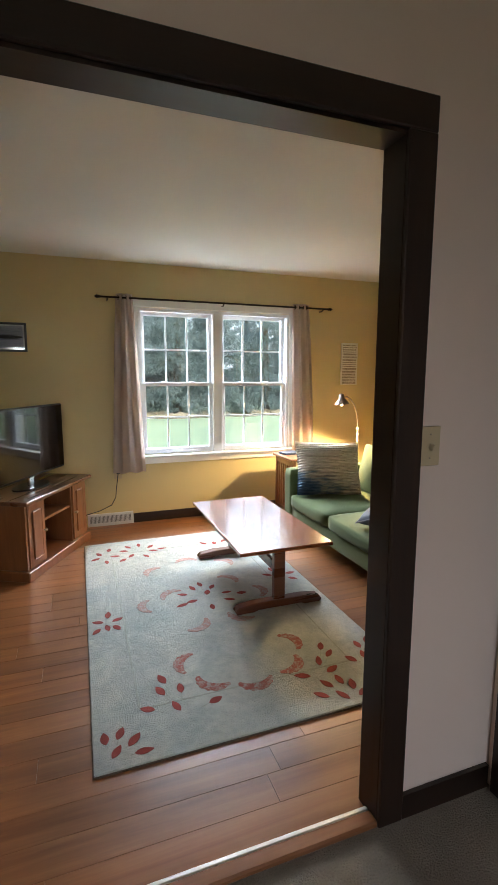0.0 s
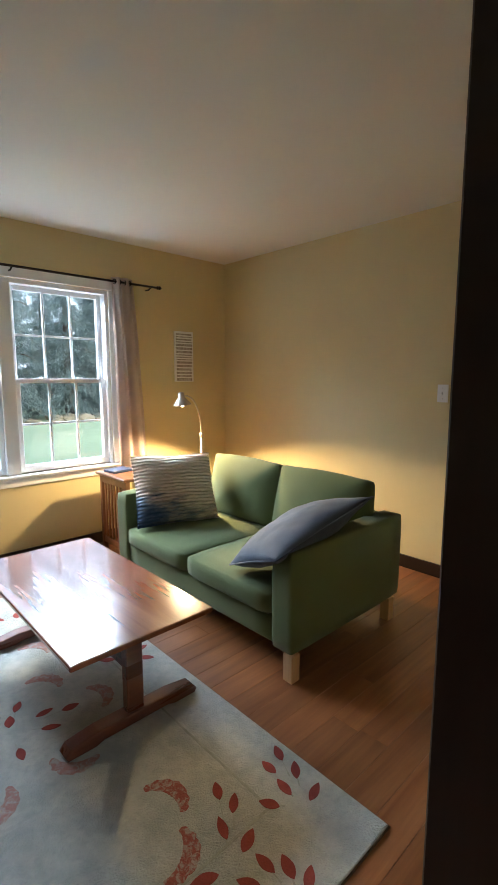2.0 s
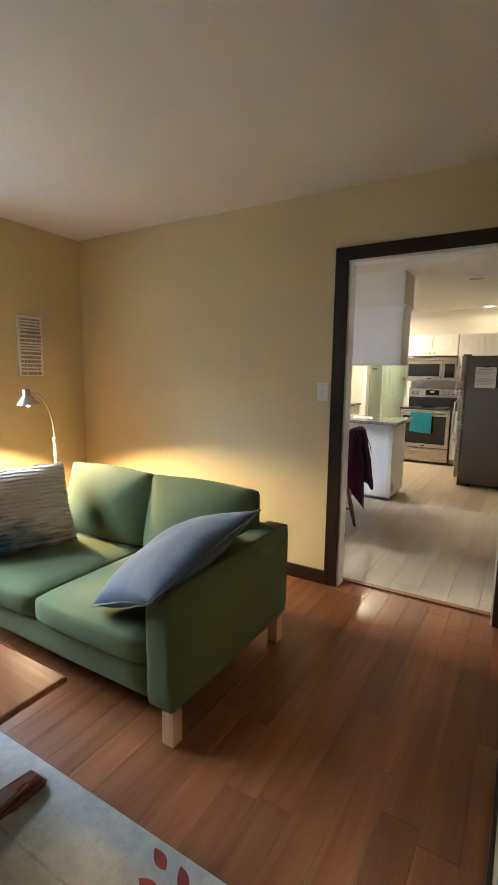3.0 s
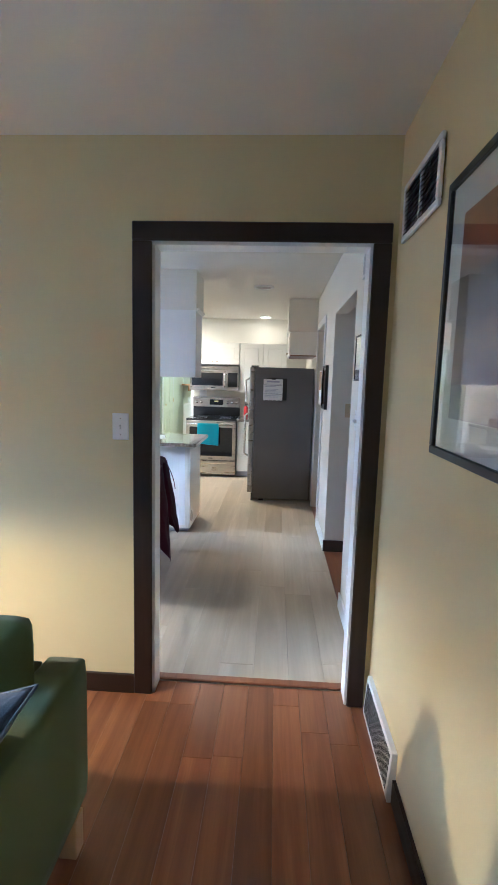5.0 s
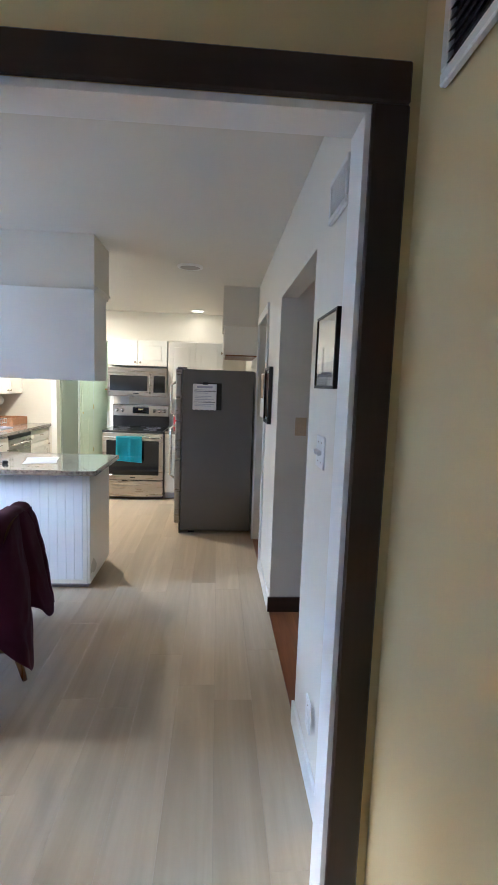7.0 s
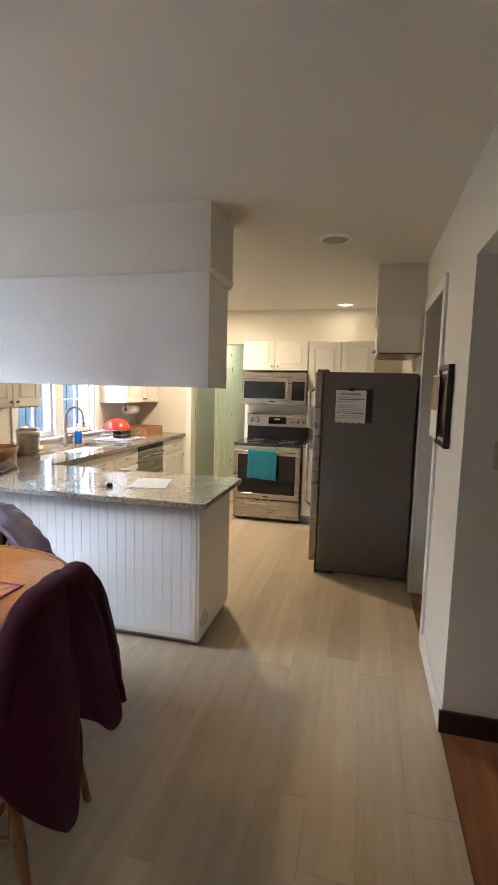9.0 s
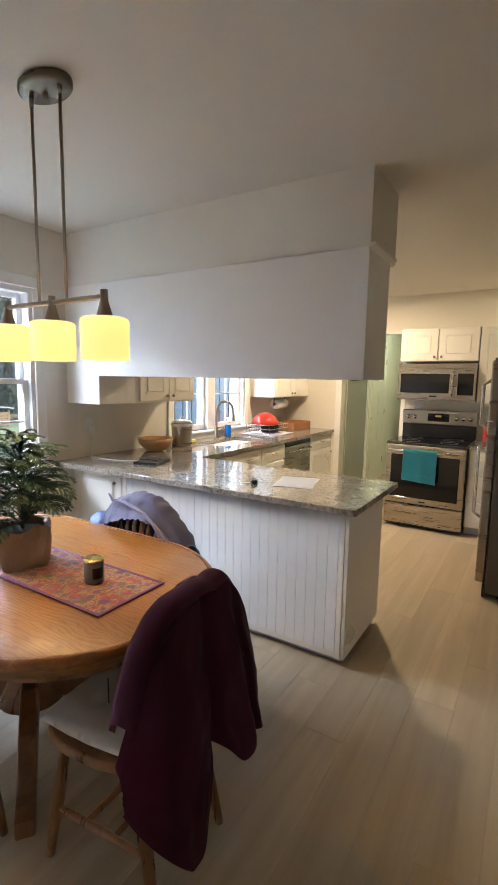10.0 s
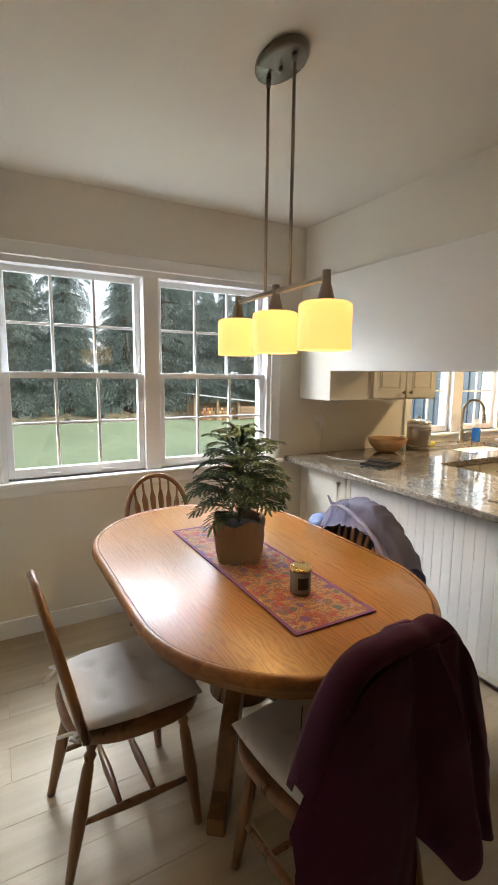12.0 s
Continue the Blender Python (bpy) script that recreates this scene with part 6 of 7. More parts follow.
# the range wall
upper_cabinet("wall_cabinet", (9.328, 3.447), -90, 0.757, 0.36, 1.70, 2.035, 2, "white wall cabinet above the microwave")
upper_cabinet("wall_cabinet", (9.328, 2.683), -90, 0.72, 0.36, 1.285, 2.035, 2, "tall white wall cabinet beside the microwave")
upper_cabinet("fridge_cabinet", (8.14, S + 0.002), 180, 0.74, 0.33, 1.775, 2.06, 2, "white wall cabinet above the refrigerator", True, False)
structure("soffit_fridge", box(7.40, 8.14, S, 1.99, 2.062, H), "white_wall", "cream boxed soffit over the refrigerator", "soffit")

nb = thing("narrow_cabinet", (9.328, 2.68, 0), -90, "white narrow base cabinet beside the range", "base cabinet", "white kitchen cabinets")
part("body", box(0.0, 0.50, -0.62, 0.0, 0.09, 0.851), "cabinet", nb)
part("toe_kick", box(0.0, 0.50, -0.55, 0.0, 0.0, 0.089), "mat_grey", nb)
for z0, z1 in ((0.105, 0.34), (0.35, 0.59), (0.60, 0.835)):
    panel_door(nb, 0.006, 0.494, -0.62, z0, z1, (0.25, (z0 + z1) / 2), True, name="drawer_front")
part("worktop", box(0.0, 0.50, -0.645, -0.001, 0.853, 0.887, 0.004), "granite", nb)


def kitchen_range():
    ob = thing("kitchen_range", (9.325, 3.067, 0), -90, "stainless steel electric range with a black glass top", "kitchen range")
    w = 0.378
    part("body", box(-w, w, -0.66, -0.02, 0.03, 0.862), "black", ob)
    part("cooktop", box(-w, w, -0.69, -0.06, 0.863, 0.885, 0.005), "black_gloss", ob, "black glass cooktop")
    part("cooktop_edge", box(-w, w, -0.70, -0.691, 0.862, 0.882, 0.003), "black", ob)
    for x, y, r in ((-0.19, -0.52, 0.10), (0.19, -0.52, 0.085), (-0.19, -0.24, 0.075), (0.19, -0.24, 0.10)):
        part("burner_ring", move(lathe([(r, 0.0), (r, 0.0008), (r - 0.004, 0.0008), (r - 0.004, 0.0)], 28, cap=False), Matrix.Translation((x, y, 0.8853))), "mat_grey", ob)
    part("backguard_lower", box(-w, w, -0.075, -0.005, 0.886, 1.03, 0.003), "black", ob)
    bg = part("backguard", box(-w, w, -0.095, -0.004, 1.031, 1.185, 0.006), "steel", ob)
    part("display", box(-0.11, 0.11, -0.098, -0.095, 1.065, 1.15, 0.002), "black_gloss", bg)
    part("clock_digits", box(-0.035, 0.03, -0.0992, -0.0982, 1.112, 1.132), "brass", bg)
    for x in (-0.32, -0.245, 0.185, 0.255, 0.325):
        part("dial", move(lathe([(0.026, 0), (0.025, 0.012), (0.019, 0.028), (0.002, 0.03)], 16), Matrix.Translation((x, -0.095, 1.105)) @ Matrix.Rotation(radians(90), 4, "X")), "chrome", bg, "", True)
    door = part("oven_door", box(-w + 0.004, w - 0.004, -0.70, -0.661, 0.262, 0.855, 0.005), "steel", ob, "stainless steel oven door")
    part("oven_window", box(-w + 0.055, w - 0.055, -0.703, -0.70, 0.325, 0.760, 0.004), "black_gloss", door)
    part("handle", tube([(-w + 0.03, -0.70, 0.80), (-w + 0.035, -0.748, 0.805), (0, -0.758, 0.805), (w - 0.035, -0.748, 0.805), (w - 0.03, -0.70, 0.80)], 0.014, 10), "chrome", door, "", True)
    part("badge", box(-0.03, 0.03, -0.7015, -0.70, 0.285, 0.298), "black", door)
    dr = part("drawer", box(-w + 0.004, w - 0.004, -0.695, -0.661, 0.045, 0.250, 0.005), "steel", ob)
    part("grip", move(slab([(-0.24, 0.0), (-0.15, -0.016), (0.15, -0.016), (0.24, 0.0)], 0.0, 0.012), Matrix.Translation((0, -0.695, 0.205))), "chrome", dr)
    return ob


kitchen_range()


def hung_towel():
    ob = thing("dish_towel", (8.567, 3.10, 0.0), -90, "teal terry dish towel hung over the oven handle", "dish towel")
    bm = bmesh.new()
    nu, nv = 26, 34
    g = []
    for j in range(nv + 1):
        v = j / nv
        row = []
        for i in range(nu + 1):
            s = 2 * i / nu - 1
            fold = 0.006 * math.sin(6 * s + 1) + 0.004 * math.sin(13 * s)
            if v < 0.40:
                t = 1 - v / 0.40
                y, z = 0.020 - 0.002 * t, 0.806 - 0.24 * t
            elif v < 0.48:
                a = math.pi * (v - 0.40) / 0.08
                y, z = 0.020 * math.cos(a), 0.806 + 0.018 * math.sin(a)
            else:
                t = (v - 0.48) / 0.52
                y, z = -0.020 - fold * t - 0.004 * t, 0.806 - (0.30 + 0.012 * s) * t
            row.append(bm.verts.new((s * (0.155 + 0.006 * v), y, z)))
        g.append(row)
    for j in range(nv):
        for i in range(nu):
            bm.faces.new((g[j][i], g[j][i + 1], g[j + 1][i + 1], g[j + 1][i]))
    bmesh.ops.solidify(bm, geom=bm.faces[:], thickness=0.005)
    part("cloth", bm, "teal", ob, "", True)
    part("woven_band", box(-0.152, 0.152, -0.036, -0.033, 0.555, 0.575), "teal", ob)
    return ob


hung_towel()


def microwave():
    ob = thing("microwave", (9.325, 3.067, 1.302), -90, "stainless steel over-range microwave with a bar handle", "microwave")
    w, h = 0.376, 0.375
    part("body", box(-w, w, -0.385, -0.002, 0.0, h - 0.002), "steel", ob)
    part("vent_strip", box(-w + 0.01, w - 0.01, -0.394, -0.386, h - 0.045, h - 0.004, 0.002), "steel", ob)
    d = part("door", box(-w, w * 0.50, -0.408, -0.386, 0.012, h - 0.050, 0.004), "steel", ob)
    part("window", box(-w + 0.03, w * 0.50 - 0.055, -0.4105, -0.408, 0.075, h - 0.105, 0.002), "black_gloss", d)
    part("handle", tube([(w * 0.44, -0.408, 0.05), (w * 0.44, -0.445, 0.075), (w * 0.44, -0.452, h / 2 - 0.02), (w * 0.44, -0.445, h - 0.11), (w * 0.44, -0.408, h - 0.085)], 0.011, 10), "chrome", d, "", True)
    c = part("control_panel", box(w * 0.505, w, -0.408, -0.386, 0.012, h - 0.050, 0.004), "steel", ob)
    part("keypad", box(w * 0.56, w - 0.02, -0.4105, -0.408, 0.06, h - 0.10, 0.002), "black_gloss", c)
    part("badge", box(-0.05, 0.02, -0.4095, -0.408, 0.035, 0.050), "black", d)
    return ob


microwave()


def refrigerator():
    # doors look to world +y, the grey side faces the dining area
    ob = thing("refrigerator", (7.705, S + 0.022, 0), 180, "dark grey refrigerator with a freezer on top", "refrigerator")
    w = 0.372
    part("body", box(-w, w, -0.70, 0.0, 0.025, 1.630, 0.006), "fridge_side", ob)
    part("kick_plate", box(-w, w, -0.715, -0.701, 0.0, 0.095), "black", ob)
    part("fridge_door", box(-w, w, -0.765, -0.706, 0.10, 1.118, 0.012, seg=3), "steel", ob, "stainless steel lower door")
    part("freezer_door", box(-w, w, -0.765, -0.706, 1.130, 1.632, 0.012, seg=3), "steel", ob, "stainless steel freezer door")
    for z0, z1 in ((0.55, 1.08), (1.17, 1.50)):
        part("handle", tube([(w - 0.05, -0.765, z0), (w - 0.05, -0.81, z0 + 0.03), (w - 0.05, -0.81, z1 - 0.03), (w - 0.05, -0.765, z1)], 0.012, 10), "chrome", ob, "", True)
    part("hinge_cover", box(-w + 0.01, -w + 0.09, -0.75, -0.66, 1.633, 1.650, 0.004), "fridge_side", ob)
    part("hinge_cover", box(w - 0.09, w - 0.01, -0.75, -0.66, 1.633, 1.650, 0.004), "fridge_side", ob)
    for x in (-w + 0.04, w - 0.04):
        part("foot", box(x - 0.02, x + 0.02, -0.62, -0.56, 0.0, 0.024), "black", ob)
    return ob


refrigerator()

fs = 7.332
nt = thing("notice_sheet", (fs, 2.140, 1.368), -90, "printed notice on a magnetic board on the refrigerator", "notice")
part("board", box(-0.085, 0.155, -0.005, -0.001, -0.125, 0.135, 0.001), "black", nt)
part("sheet", box(-0.125, 0.105, -0.0075, -0.0055, -0.125, 0.125), "paper", nt)
part("heading", box(-0.085, 0.065, -0.0086, -0.0078, 0.085, 0.105), "mat_grey", nt)
for k in range(11):
    if k not in (3, 8):
        part("text_line", box(-0.105, 0.085 - 0.03 * (k % 3), -0.0084, -0.0078, 0.065 - k * 0.0155, 0.070 - k * 0.0155), "mat_grey", nt)
for z in (0.055, -0.052):
    part("rule", box(-0.115, 0.095, -0.0086, -0.0078, z - 0.002, z + 0.002), "ink", nt)
part("clip", box(-0.03, 0.02, -0.012, -0.0055, 0.118, 0.142, 0.002), "black", nt)
for k in range(5):
    part("magnet", move(lathe([(0.010, 0), (0.010, 0.006)], 10), Matrix.Translation((-0.11 + 0.05 * k, -0.0075, -0.122)) @ Matrix.Rotation(radians(90), 4, "X")), "paper", nt)


# ---- kitchen: small things ----
def sink():
    ob = thing("kitchen_sink", (7.55, 4.655, 0.853), 0, "stainless steel undermount sink in the granite", "sink")
    bm = bmesh.new()
    outer, zs = (0.33, 0.175), (0.0, -0.16)
    for a in ((-0.345, -0.325, -0.18, 0.18, -0.17, -0.001), (0.325, 0.345, -0.18, 0.18, -0.17, -0.001), (-0.325, 0.325, -0.19, -0.17, -0.17, -0.001), (-0.325, 0.325, 0.17, 0.19, -0.17, -0.001), (-0.325, 0.325, -0.17, 0.17, -0.18, -0.165)):
        bm = box(*a, bm=bm)
    part("basin", bm, "steel", ob)
    part("drain", move(lathe([(0.04, 0), (0.038, 0.004), (0.01, 0.002)], 18), Matrix.Translation((0, 0, -0.165))), "chrome", ob)
    return ob


sink()

fa = thing("faucet", (7.66, 4.905, 0.8875), 0, "brushed nickel gooseneck pull-down faucet", "faucet")
part("base", lathe([(0.028, 0), (0.028, 0.008), (0.021, 0.018), (0.019, 0.11), (0.016, 0.12)], 18), "nickel", fa, "", True)
pts = [(0, 0, 0.11), (0, 0, 0.26)] + [(0.085 - 0.085 * math.cos(a), -0.5 * (0.085 - 0.085 * math.cos(a)), 0.27 + 0.10 * math.sin(a)) for a in (math.pi * k / 10 for k in range(10))] + [(0.172, -0.086, 0.24)]
part("spout", tube(pts, 0.0125, 12), "nickel", fa, "", True)
part("spray_head", tube([(0.172, -0.086, 0.245), (0.178, -0.089, 0.17)], [0.015, 0.019], 12), "nickel", fa, "", True)
part("lever", tube([(0.018, 0.0, 0.07), (0.05, -0.01, 0.075), (0.10, -0.02, 0.10)], [0.008, 0.007, 0.005], 8), "nickel", fa, "", True)

bw = thing("fruit_bowl", (6.66, 4.80, 0.8875), 0, "light wooden bowl on the granite worktop", "bowl")
part("bowl", lathe([(0.05, 0.0), (0.09, 0.015), (0.135, 0.065), (0.145, 0.105), (0.138, 0.105), (0.125, 0.066), (0.08, 0.022), (0.002, 0.018)], 30), "bowl_wood", bw, "", True)

pot = thing("steel_canister", (6.985, 4.79, 0.8875), 0, "stainless steel compost pail with a domed lid", "canister")
part("body", lathe([(0.088, 0), (0.09, 0.004), (0.09, 0.20), (0.088, 0.204)], 28), "steel", pot, "", True)
part("lid", lathe([(0.092, 0.205), (0.092, 0.215), (0.07, 0.232), (0.02, 0.242), (0.012, 0.244), (0.014, 0.258), (0.004, 0.263)], 28), "chrome", pot, "", True)
part("bail_handle", tube([(0.09 * math.cos(a), -0.02, 0.16 - 0.10 * math.sin(a) * 0.9) for a in (math.pi * k / 14 for k in range(15))], 0.004, 8), "chrome", pot, "", True)
part("bag_edge", lathe([(0.0935, 0.182), (0.096, 0.19), (0.094, 0.204)], 28, cap=False), "paper", pot, "", True)

sp = thing("sponge", (7.24, 4.90, 0.8875), 10, "yellow kitchen sponge beside the sink", "sponge")
part("sponge", box(-0.055, 0.055, -0.032, 0.032, 0, 0.026, 0.006), "sponge", sp)

bt = thing("soap_bottle", (7.86, 4.90, 0.8875), 0, "clear spray bottle of bright blue soap", "soap bottle")
part("bottle", lathe([(0.034, 0), (0.036, 0.006), (0.036, 0.10), (0.030, 0.12)], 18), "blue_plastic", bt, "", True)
part("neck", lathe([(0.029, 0.121), (0.014, 0.15), (0.012, 0.18)], 16), "plate_white", bt, "", True)
part("pump", box(-0.045, 0.012, -0.010, 0.010, 0.18, 0.20, 0.004), "plate_white", bt)


def dish_rack():
    ob = thing("dish_rack", (8.38, 4.72, 0.8965), 0, "chrome wire dish rack on a grey mat", "dish rack")
    w, d, h = 0.21, 0.15, 0.10
    for z in (0.006, 0.055, h):
        k = 1.0 if z > 0.01 else 0.94
        part("wire_ring", tube([(-w * k, -d * k, z), (w * k, -d * k, z), (w * k, d * k, z), (-w * k, d * k, z), (-w * k, -d * k, z)], 0.0035, 6), "chrome", ob)
    for k in range(9):
        x = -w + 2 * w * k / 8
        part("wire", tube([(x, -d, h), (x * 0.96, -d * 0.94, 0.006), (x * 0.96, d * 0.94, 0.006), (x, d, h)], 0.0025, 6), "chrome", ob)
    return ob


mt = thing("drying_mat", (8.36, 4.70, 0.8875), 0, "grey quilted drying mat on the worktop", "drying mat")
part("mat", box(-0.26, 0.24, -0.20, 0.18, 0, 0.008, 0.003), "mat_grey", mt)
dish_rack()
rb = thing("red_bowl", (8.33, 4.72, 0.998), 0, "red enamel bowl upside down in the rack", "bowl")
part("bowl", lathe([(0.155, 0.0), (0.160, 0.004), (0.150, 0.03), (0.115, 0.085), (0.06, 0.118), (0.035, 0.124), (0.033, 0.118), (0.002, 0.115)], 30, cap=False), "red_glaze", rb, "", True)
pn = thing("black_pan", (8.40, 4.70, 0.9065), 0, "dark saucepan drying in the wire rack", "pan")
part("pan", lathe([(0.09, 0), (0.10, 0.01), (0.105, 0.075), (0.10, 0.075), (0.095, 0.012), (0.002, 0.01)], 22), "black", pn, "", True)
part("handle", box(0.10, 0.20, -0.01, 0.01, 0.055, 0.068, 0.003), "black", pn)

tr = thing("wooden_tray", (9.02, 4.74, 0.8875), 0, "rectangular brown wooden tray at the wall", "tray")
part("bottom", box(-0.22, 0.22, -0.14, 0.14, 0, 0.012), "tray_wood", tr)
for a in ((-0.22, 0.22, -0.152, -0.1405), (-0.22, 0.22, 0.1405, 0.152), (-0.232, -0.2205, -0.152, 0.152), (0.2205, 0.232, -0.152, 0.152)):
    part("side", box(*a, 0, 0.095, 0.003), "tray_wood", tr)

pt = thing("paper_towel_holder", (8.80, 4.80, 1.20), 0, "white paper towel roll under the cabinet", "paper towel")
part("roll", move(lathe([(0.02, -0.12), (0.058, -0.12), (0.058, 0.12), (0.02, 0.12)], 24), Matrix.Rotation(radians(90), 4, "Y")), "paper", pt, "", True)
part("core", move(lathe([(0.019, -0.125), (0.019, 0.125)], 16), Matrix.Rotation(radians(90), 4, "Y")), "tray_wood", pt, "", True)
part("bracket", tube([(-0.13, 0, 0.087), (-0.135, 0, 0.0), (0.135, 0, 0.0), (0.13, 0, 0.087)], 0.006, 8), "black", pt)

nb2 = thing("notebook", (6.24, 4.44, 0.8875), 18, "dark tablet and notebook stacked on the worktop", "notebook")
part("cover", box(-0.12, 0.12, -0.085, 0.085, 0, 0.016, 0.003), "black", nb2)
part("phone", box(-0.03, 0.045, -0.05, 0.085, 0.0165, 0.025, 0.003), "vent_dark", nb2)
pc = thing("phone_cord", (6.14, 4.62, 0.8875), 0, "thin white charging cord on the worktop", "cord")
part("cable", tube([(0.10, -0.08, 0.004), (0.03, -0.03, 0.004), (-0.02, 0.08, 0.004), (-0.03, 0.20, 0.004), (0.02, 0.36, 0.006), (0.03, 0.366, 0.18)], 0.003, 6), "plate_white", pc, "", True)
pp = thing("paper_sheets", (6.25, 3.31, 0.8875), 12, "loose white paper sheets on the granite worktop", "paper")
part("sheet", box(-0.14, 0.14, -0.108, 0.108, 0, 0.0012), "paper", pp)
part("sheet", move(box(-0.14, 0.14, -0.108, 0.108, 0.0014, 0.0026), Matrix.Rotation(radians(5), 4, "Z")), "paper", pp)
ks = thing("key_bunch", (6.085, 3.50, 0.8875), 30, "bunch of keys and a dark fob", "keys")
part("fob", box(-0.03, 0.03, -0.018, 0.018, 0, 0.022, 0.006), "black", ks)
part("key", box(0.03, 0.085, 0.0, 0.012, 0, 0.003, 0.001), "nickel", ks)
part("key", box(-0.01, 0.0, 0.02, 0.075, 0, 0.003, 0.001), "nickel", ks)
part("ring", tube([(0.03 + 0.014 * math.cos(a), 0.02 + 0.014 * math.sin(a), 0.004) for a in (2 * math.pi * k / 12 for k in range(13))], 0.0015, 6), "chrome", ks)
rbt = thing("red_bottle", (9.12, 2.58, 0.8885), 0, "small red fire extinguisher on the worktop", "fire extinguisher")
part("cylinder", lathe([(0.030, 0), (0.032, 0.004), (0.032, 0.15), (0.022, 0.175), (0.010, 0.185)], 18), "red_plastic", rbt, "", True)
part("valve", box(-0.03, 0.012, -0.008, 0.008, 0.185, 0.215, 0.003), "black", rbt)

switch_plate("outlet_plate", (6.155, N - 0.002, 1.115), 0, "plate_white", "white wall outlet with a plugged charger", 1, "socket")
ch = thing("charger", (6.165, N - 0.011, 1.09), 0, "white plug-in phone charger in the outlet", "charger")
part("cube", box(-0.018, 0.018, -0.032, 0.0, -0.02, 0.02, 0.004), "plate_white", ch)
switch_plate("outlet_plate", (9.328, 3.30, 1.245), -90, "plate_white", "white wall outlet above the range", 2, "socket")
switch_plate("outlet_plate", (4.30, S + 0.016, 0.30), 180, "plate_white", "white wall outlet low on the wall", 1, "socket")

# ceiling fittings
can = thing("recessed_light", (9.04, 2.31, H), 0, "lit recessed ceiling light with a white ring", "ceiling light", "recessed lights")
part("trim_ring", lathe([(0.095, -0.001), (0.093, -0.008), (0.070, -0.010), (0.068, -0.004)], 28, cap=False), "white_trim", can, "", True)
part("lens", lathe([(0.068, -0.0045), (0.002, -0.0055)], 28), "can_glow", can, "glowing lens")
copy_thing(can, pose(8.15, 3.80, H))
for x, y, watts in ((9.04, 2.31, 0.45), (8.15, 3.80, 18.0)):
    area_lamp("lamp_light_can", (x, y, H - 0.012), (x - 0.001, y, 0), 0.12, 0.12, watts, (1.0, 0.72, 0.40))
sd = thing("ceiling_disc", (6.72, 2.275, H), 0, "round white ceiling speaker or sensor", "ceiling fitting")
part("ring", lathe([(0.105, -0.0005), (0.103, -0.012), (0.085, -0.016), (0.082, -0.012)], 30, cap=False), "white_trim", sd, "", True)
part("grille", lathe([(0.082, -0.010), (0.002, -0.012)], 30), "disc_grey", sd)


# south wall of the dining area
def sketch(ob, hw, hh, y):
    part("print", box(-hw, hw, y - 0.001, y, -hh, hh), "cabinet", ob)
    part("shore", box(-hw, hw, y - 0.002, y - 0.0012, -hh, -hh * 0.45), "mat_grey", ob)


framed("narrow_picture", (4.345, S + 0.003, 1.612), 180, 0.29, 0.255, 0.016, 0.010, 0.03, "iron", sketch, "small thin-framed picture on the cream wall")


def photos(ob, hw, hh, y):
    part("print", box(-hw, hw, y - 0.001, y, -hh, hh), "brick", ob)
    part("snapshot", box(-hw * 0.7, hw * 0.6, y - 0.004, y - 0.0012, -hh * 0.6, hh * 0.7), "kraft", ob)


wf = framed("photo_frame", (6.13, S + 0.003, 1.425), 180, 0.30, 0.40, 0.026, 0.022, 0.02, "black", photos, "dark-framed photo board hung beside the hallway", glass=False)
cal = thing("wall_calendar", (6.22, S + 0.045, 1.42), 180, "paper calendar hung over the photo board", "calendar")
part("pages", box(-0.11, 0.11, -0.004, 0.0, -0.16, 0.16), "paper", cal)
part("photo", box(-0.095, 0.095, -0.006, -0.0045, -0.02, 0.15), "kraft", cal)
part("hook", tube([(0, 0.0, 0.16), (0, 0.02, 0.175), (0, 0.043, 0.17)], 0.002, 6), "nickel", cal)

# utility room beyond the kitchen
# added panel over the wall; its grey paints the shade lying there
pan = thing("grey_locker", (9.86, 4.215, 0), 0, "tall plain grey-green panel coloured as the shaded utility room wall", "cupboard")
part("door", box(-0.40, 0.36, -0.02, -0.001, 0.0, 2.0, 0.004), "grey_panel", pan)
part("top_rail", box(-0.30, -0.02, -0.032, -0.021, 1.49, 1.52, 0.003), "black", pan)
ud = thing("door_utility", (10.72, 4.216, 0), 0, "pale cream panel door standing closed", "door", "", "structure")
part("leaf", box(-0.38, 0.38, -0.03, -0.002, 0.005, 2.0, 0.003), "door_paint", ud)
for z0, z1 in ((0.2, 0.85), (1.0, 1.8)):
    for a, b in ((-0.28, -0.04), (0.04, 0.28)):
        part("panel", box(a, b, -0.036, -0.0295, z0, z1, 0.006), "door_paint", ud)
part("knob", knob((-0.31, -0.03, 0.97), 0), "brass", ud, "brass door knob", True)
for a, b in ((-0.46, -0.385), (0.385, 0.46)):
    part("side_board", box(a, b, -0.02, -0.001, 0.0, 2.04), "white_trim", ud)
for z in (0.25, 1.0, 1.75):
    part("hinge", box(0.365, 0.39, -0.036, -0.03, z, z + 0.08), "brass", ud)
ws = thing("washing_machine", (12.0, 3.75, 0), -90, "white top-loading washing machine in the utility room", "washing machine")
part("body", box(-0.34, 0.34, -0.33, 0.29, 0.02, 0.92, 0.008), "plate_white", ws)
part("lid", box(-0.32, 0.32, -0.31, 0.16, 0.921, 0.94, 0.004), "plate_white", ws)
part("control_panel", box(-0.34, 0.34, 0.165, 0.29, 0.921, 1.06, 0.008), "plate_white", ws)
for x in (-0.3, 0.3):
    part("foot", lathe([(0.02, 0), (0.02, 0.02)], 10), "black", ws).location = (x, -0.28, 0)
sh2 = thing("wall_shelf", (12.29, 3.75, 1.32), -90, "wooden shelf above the washing machine", "shelf")
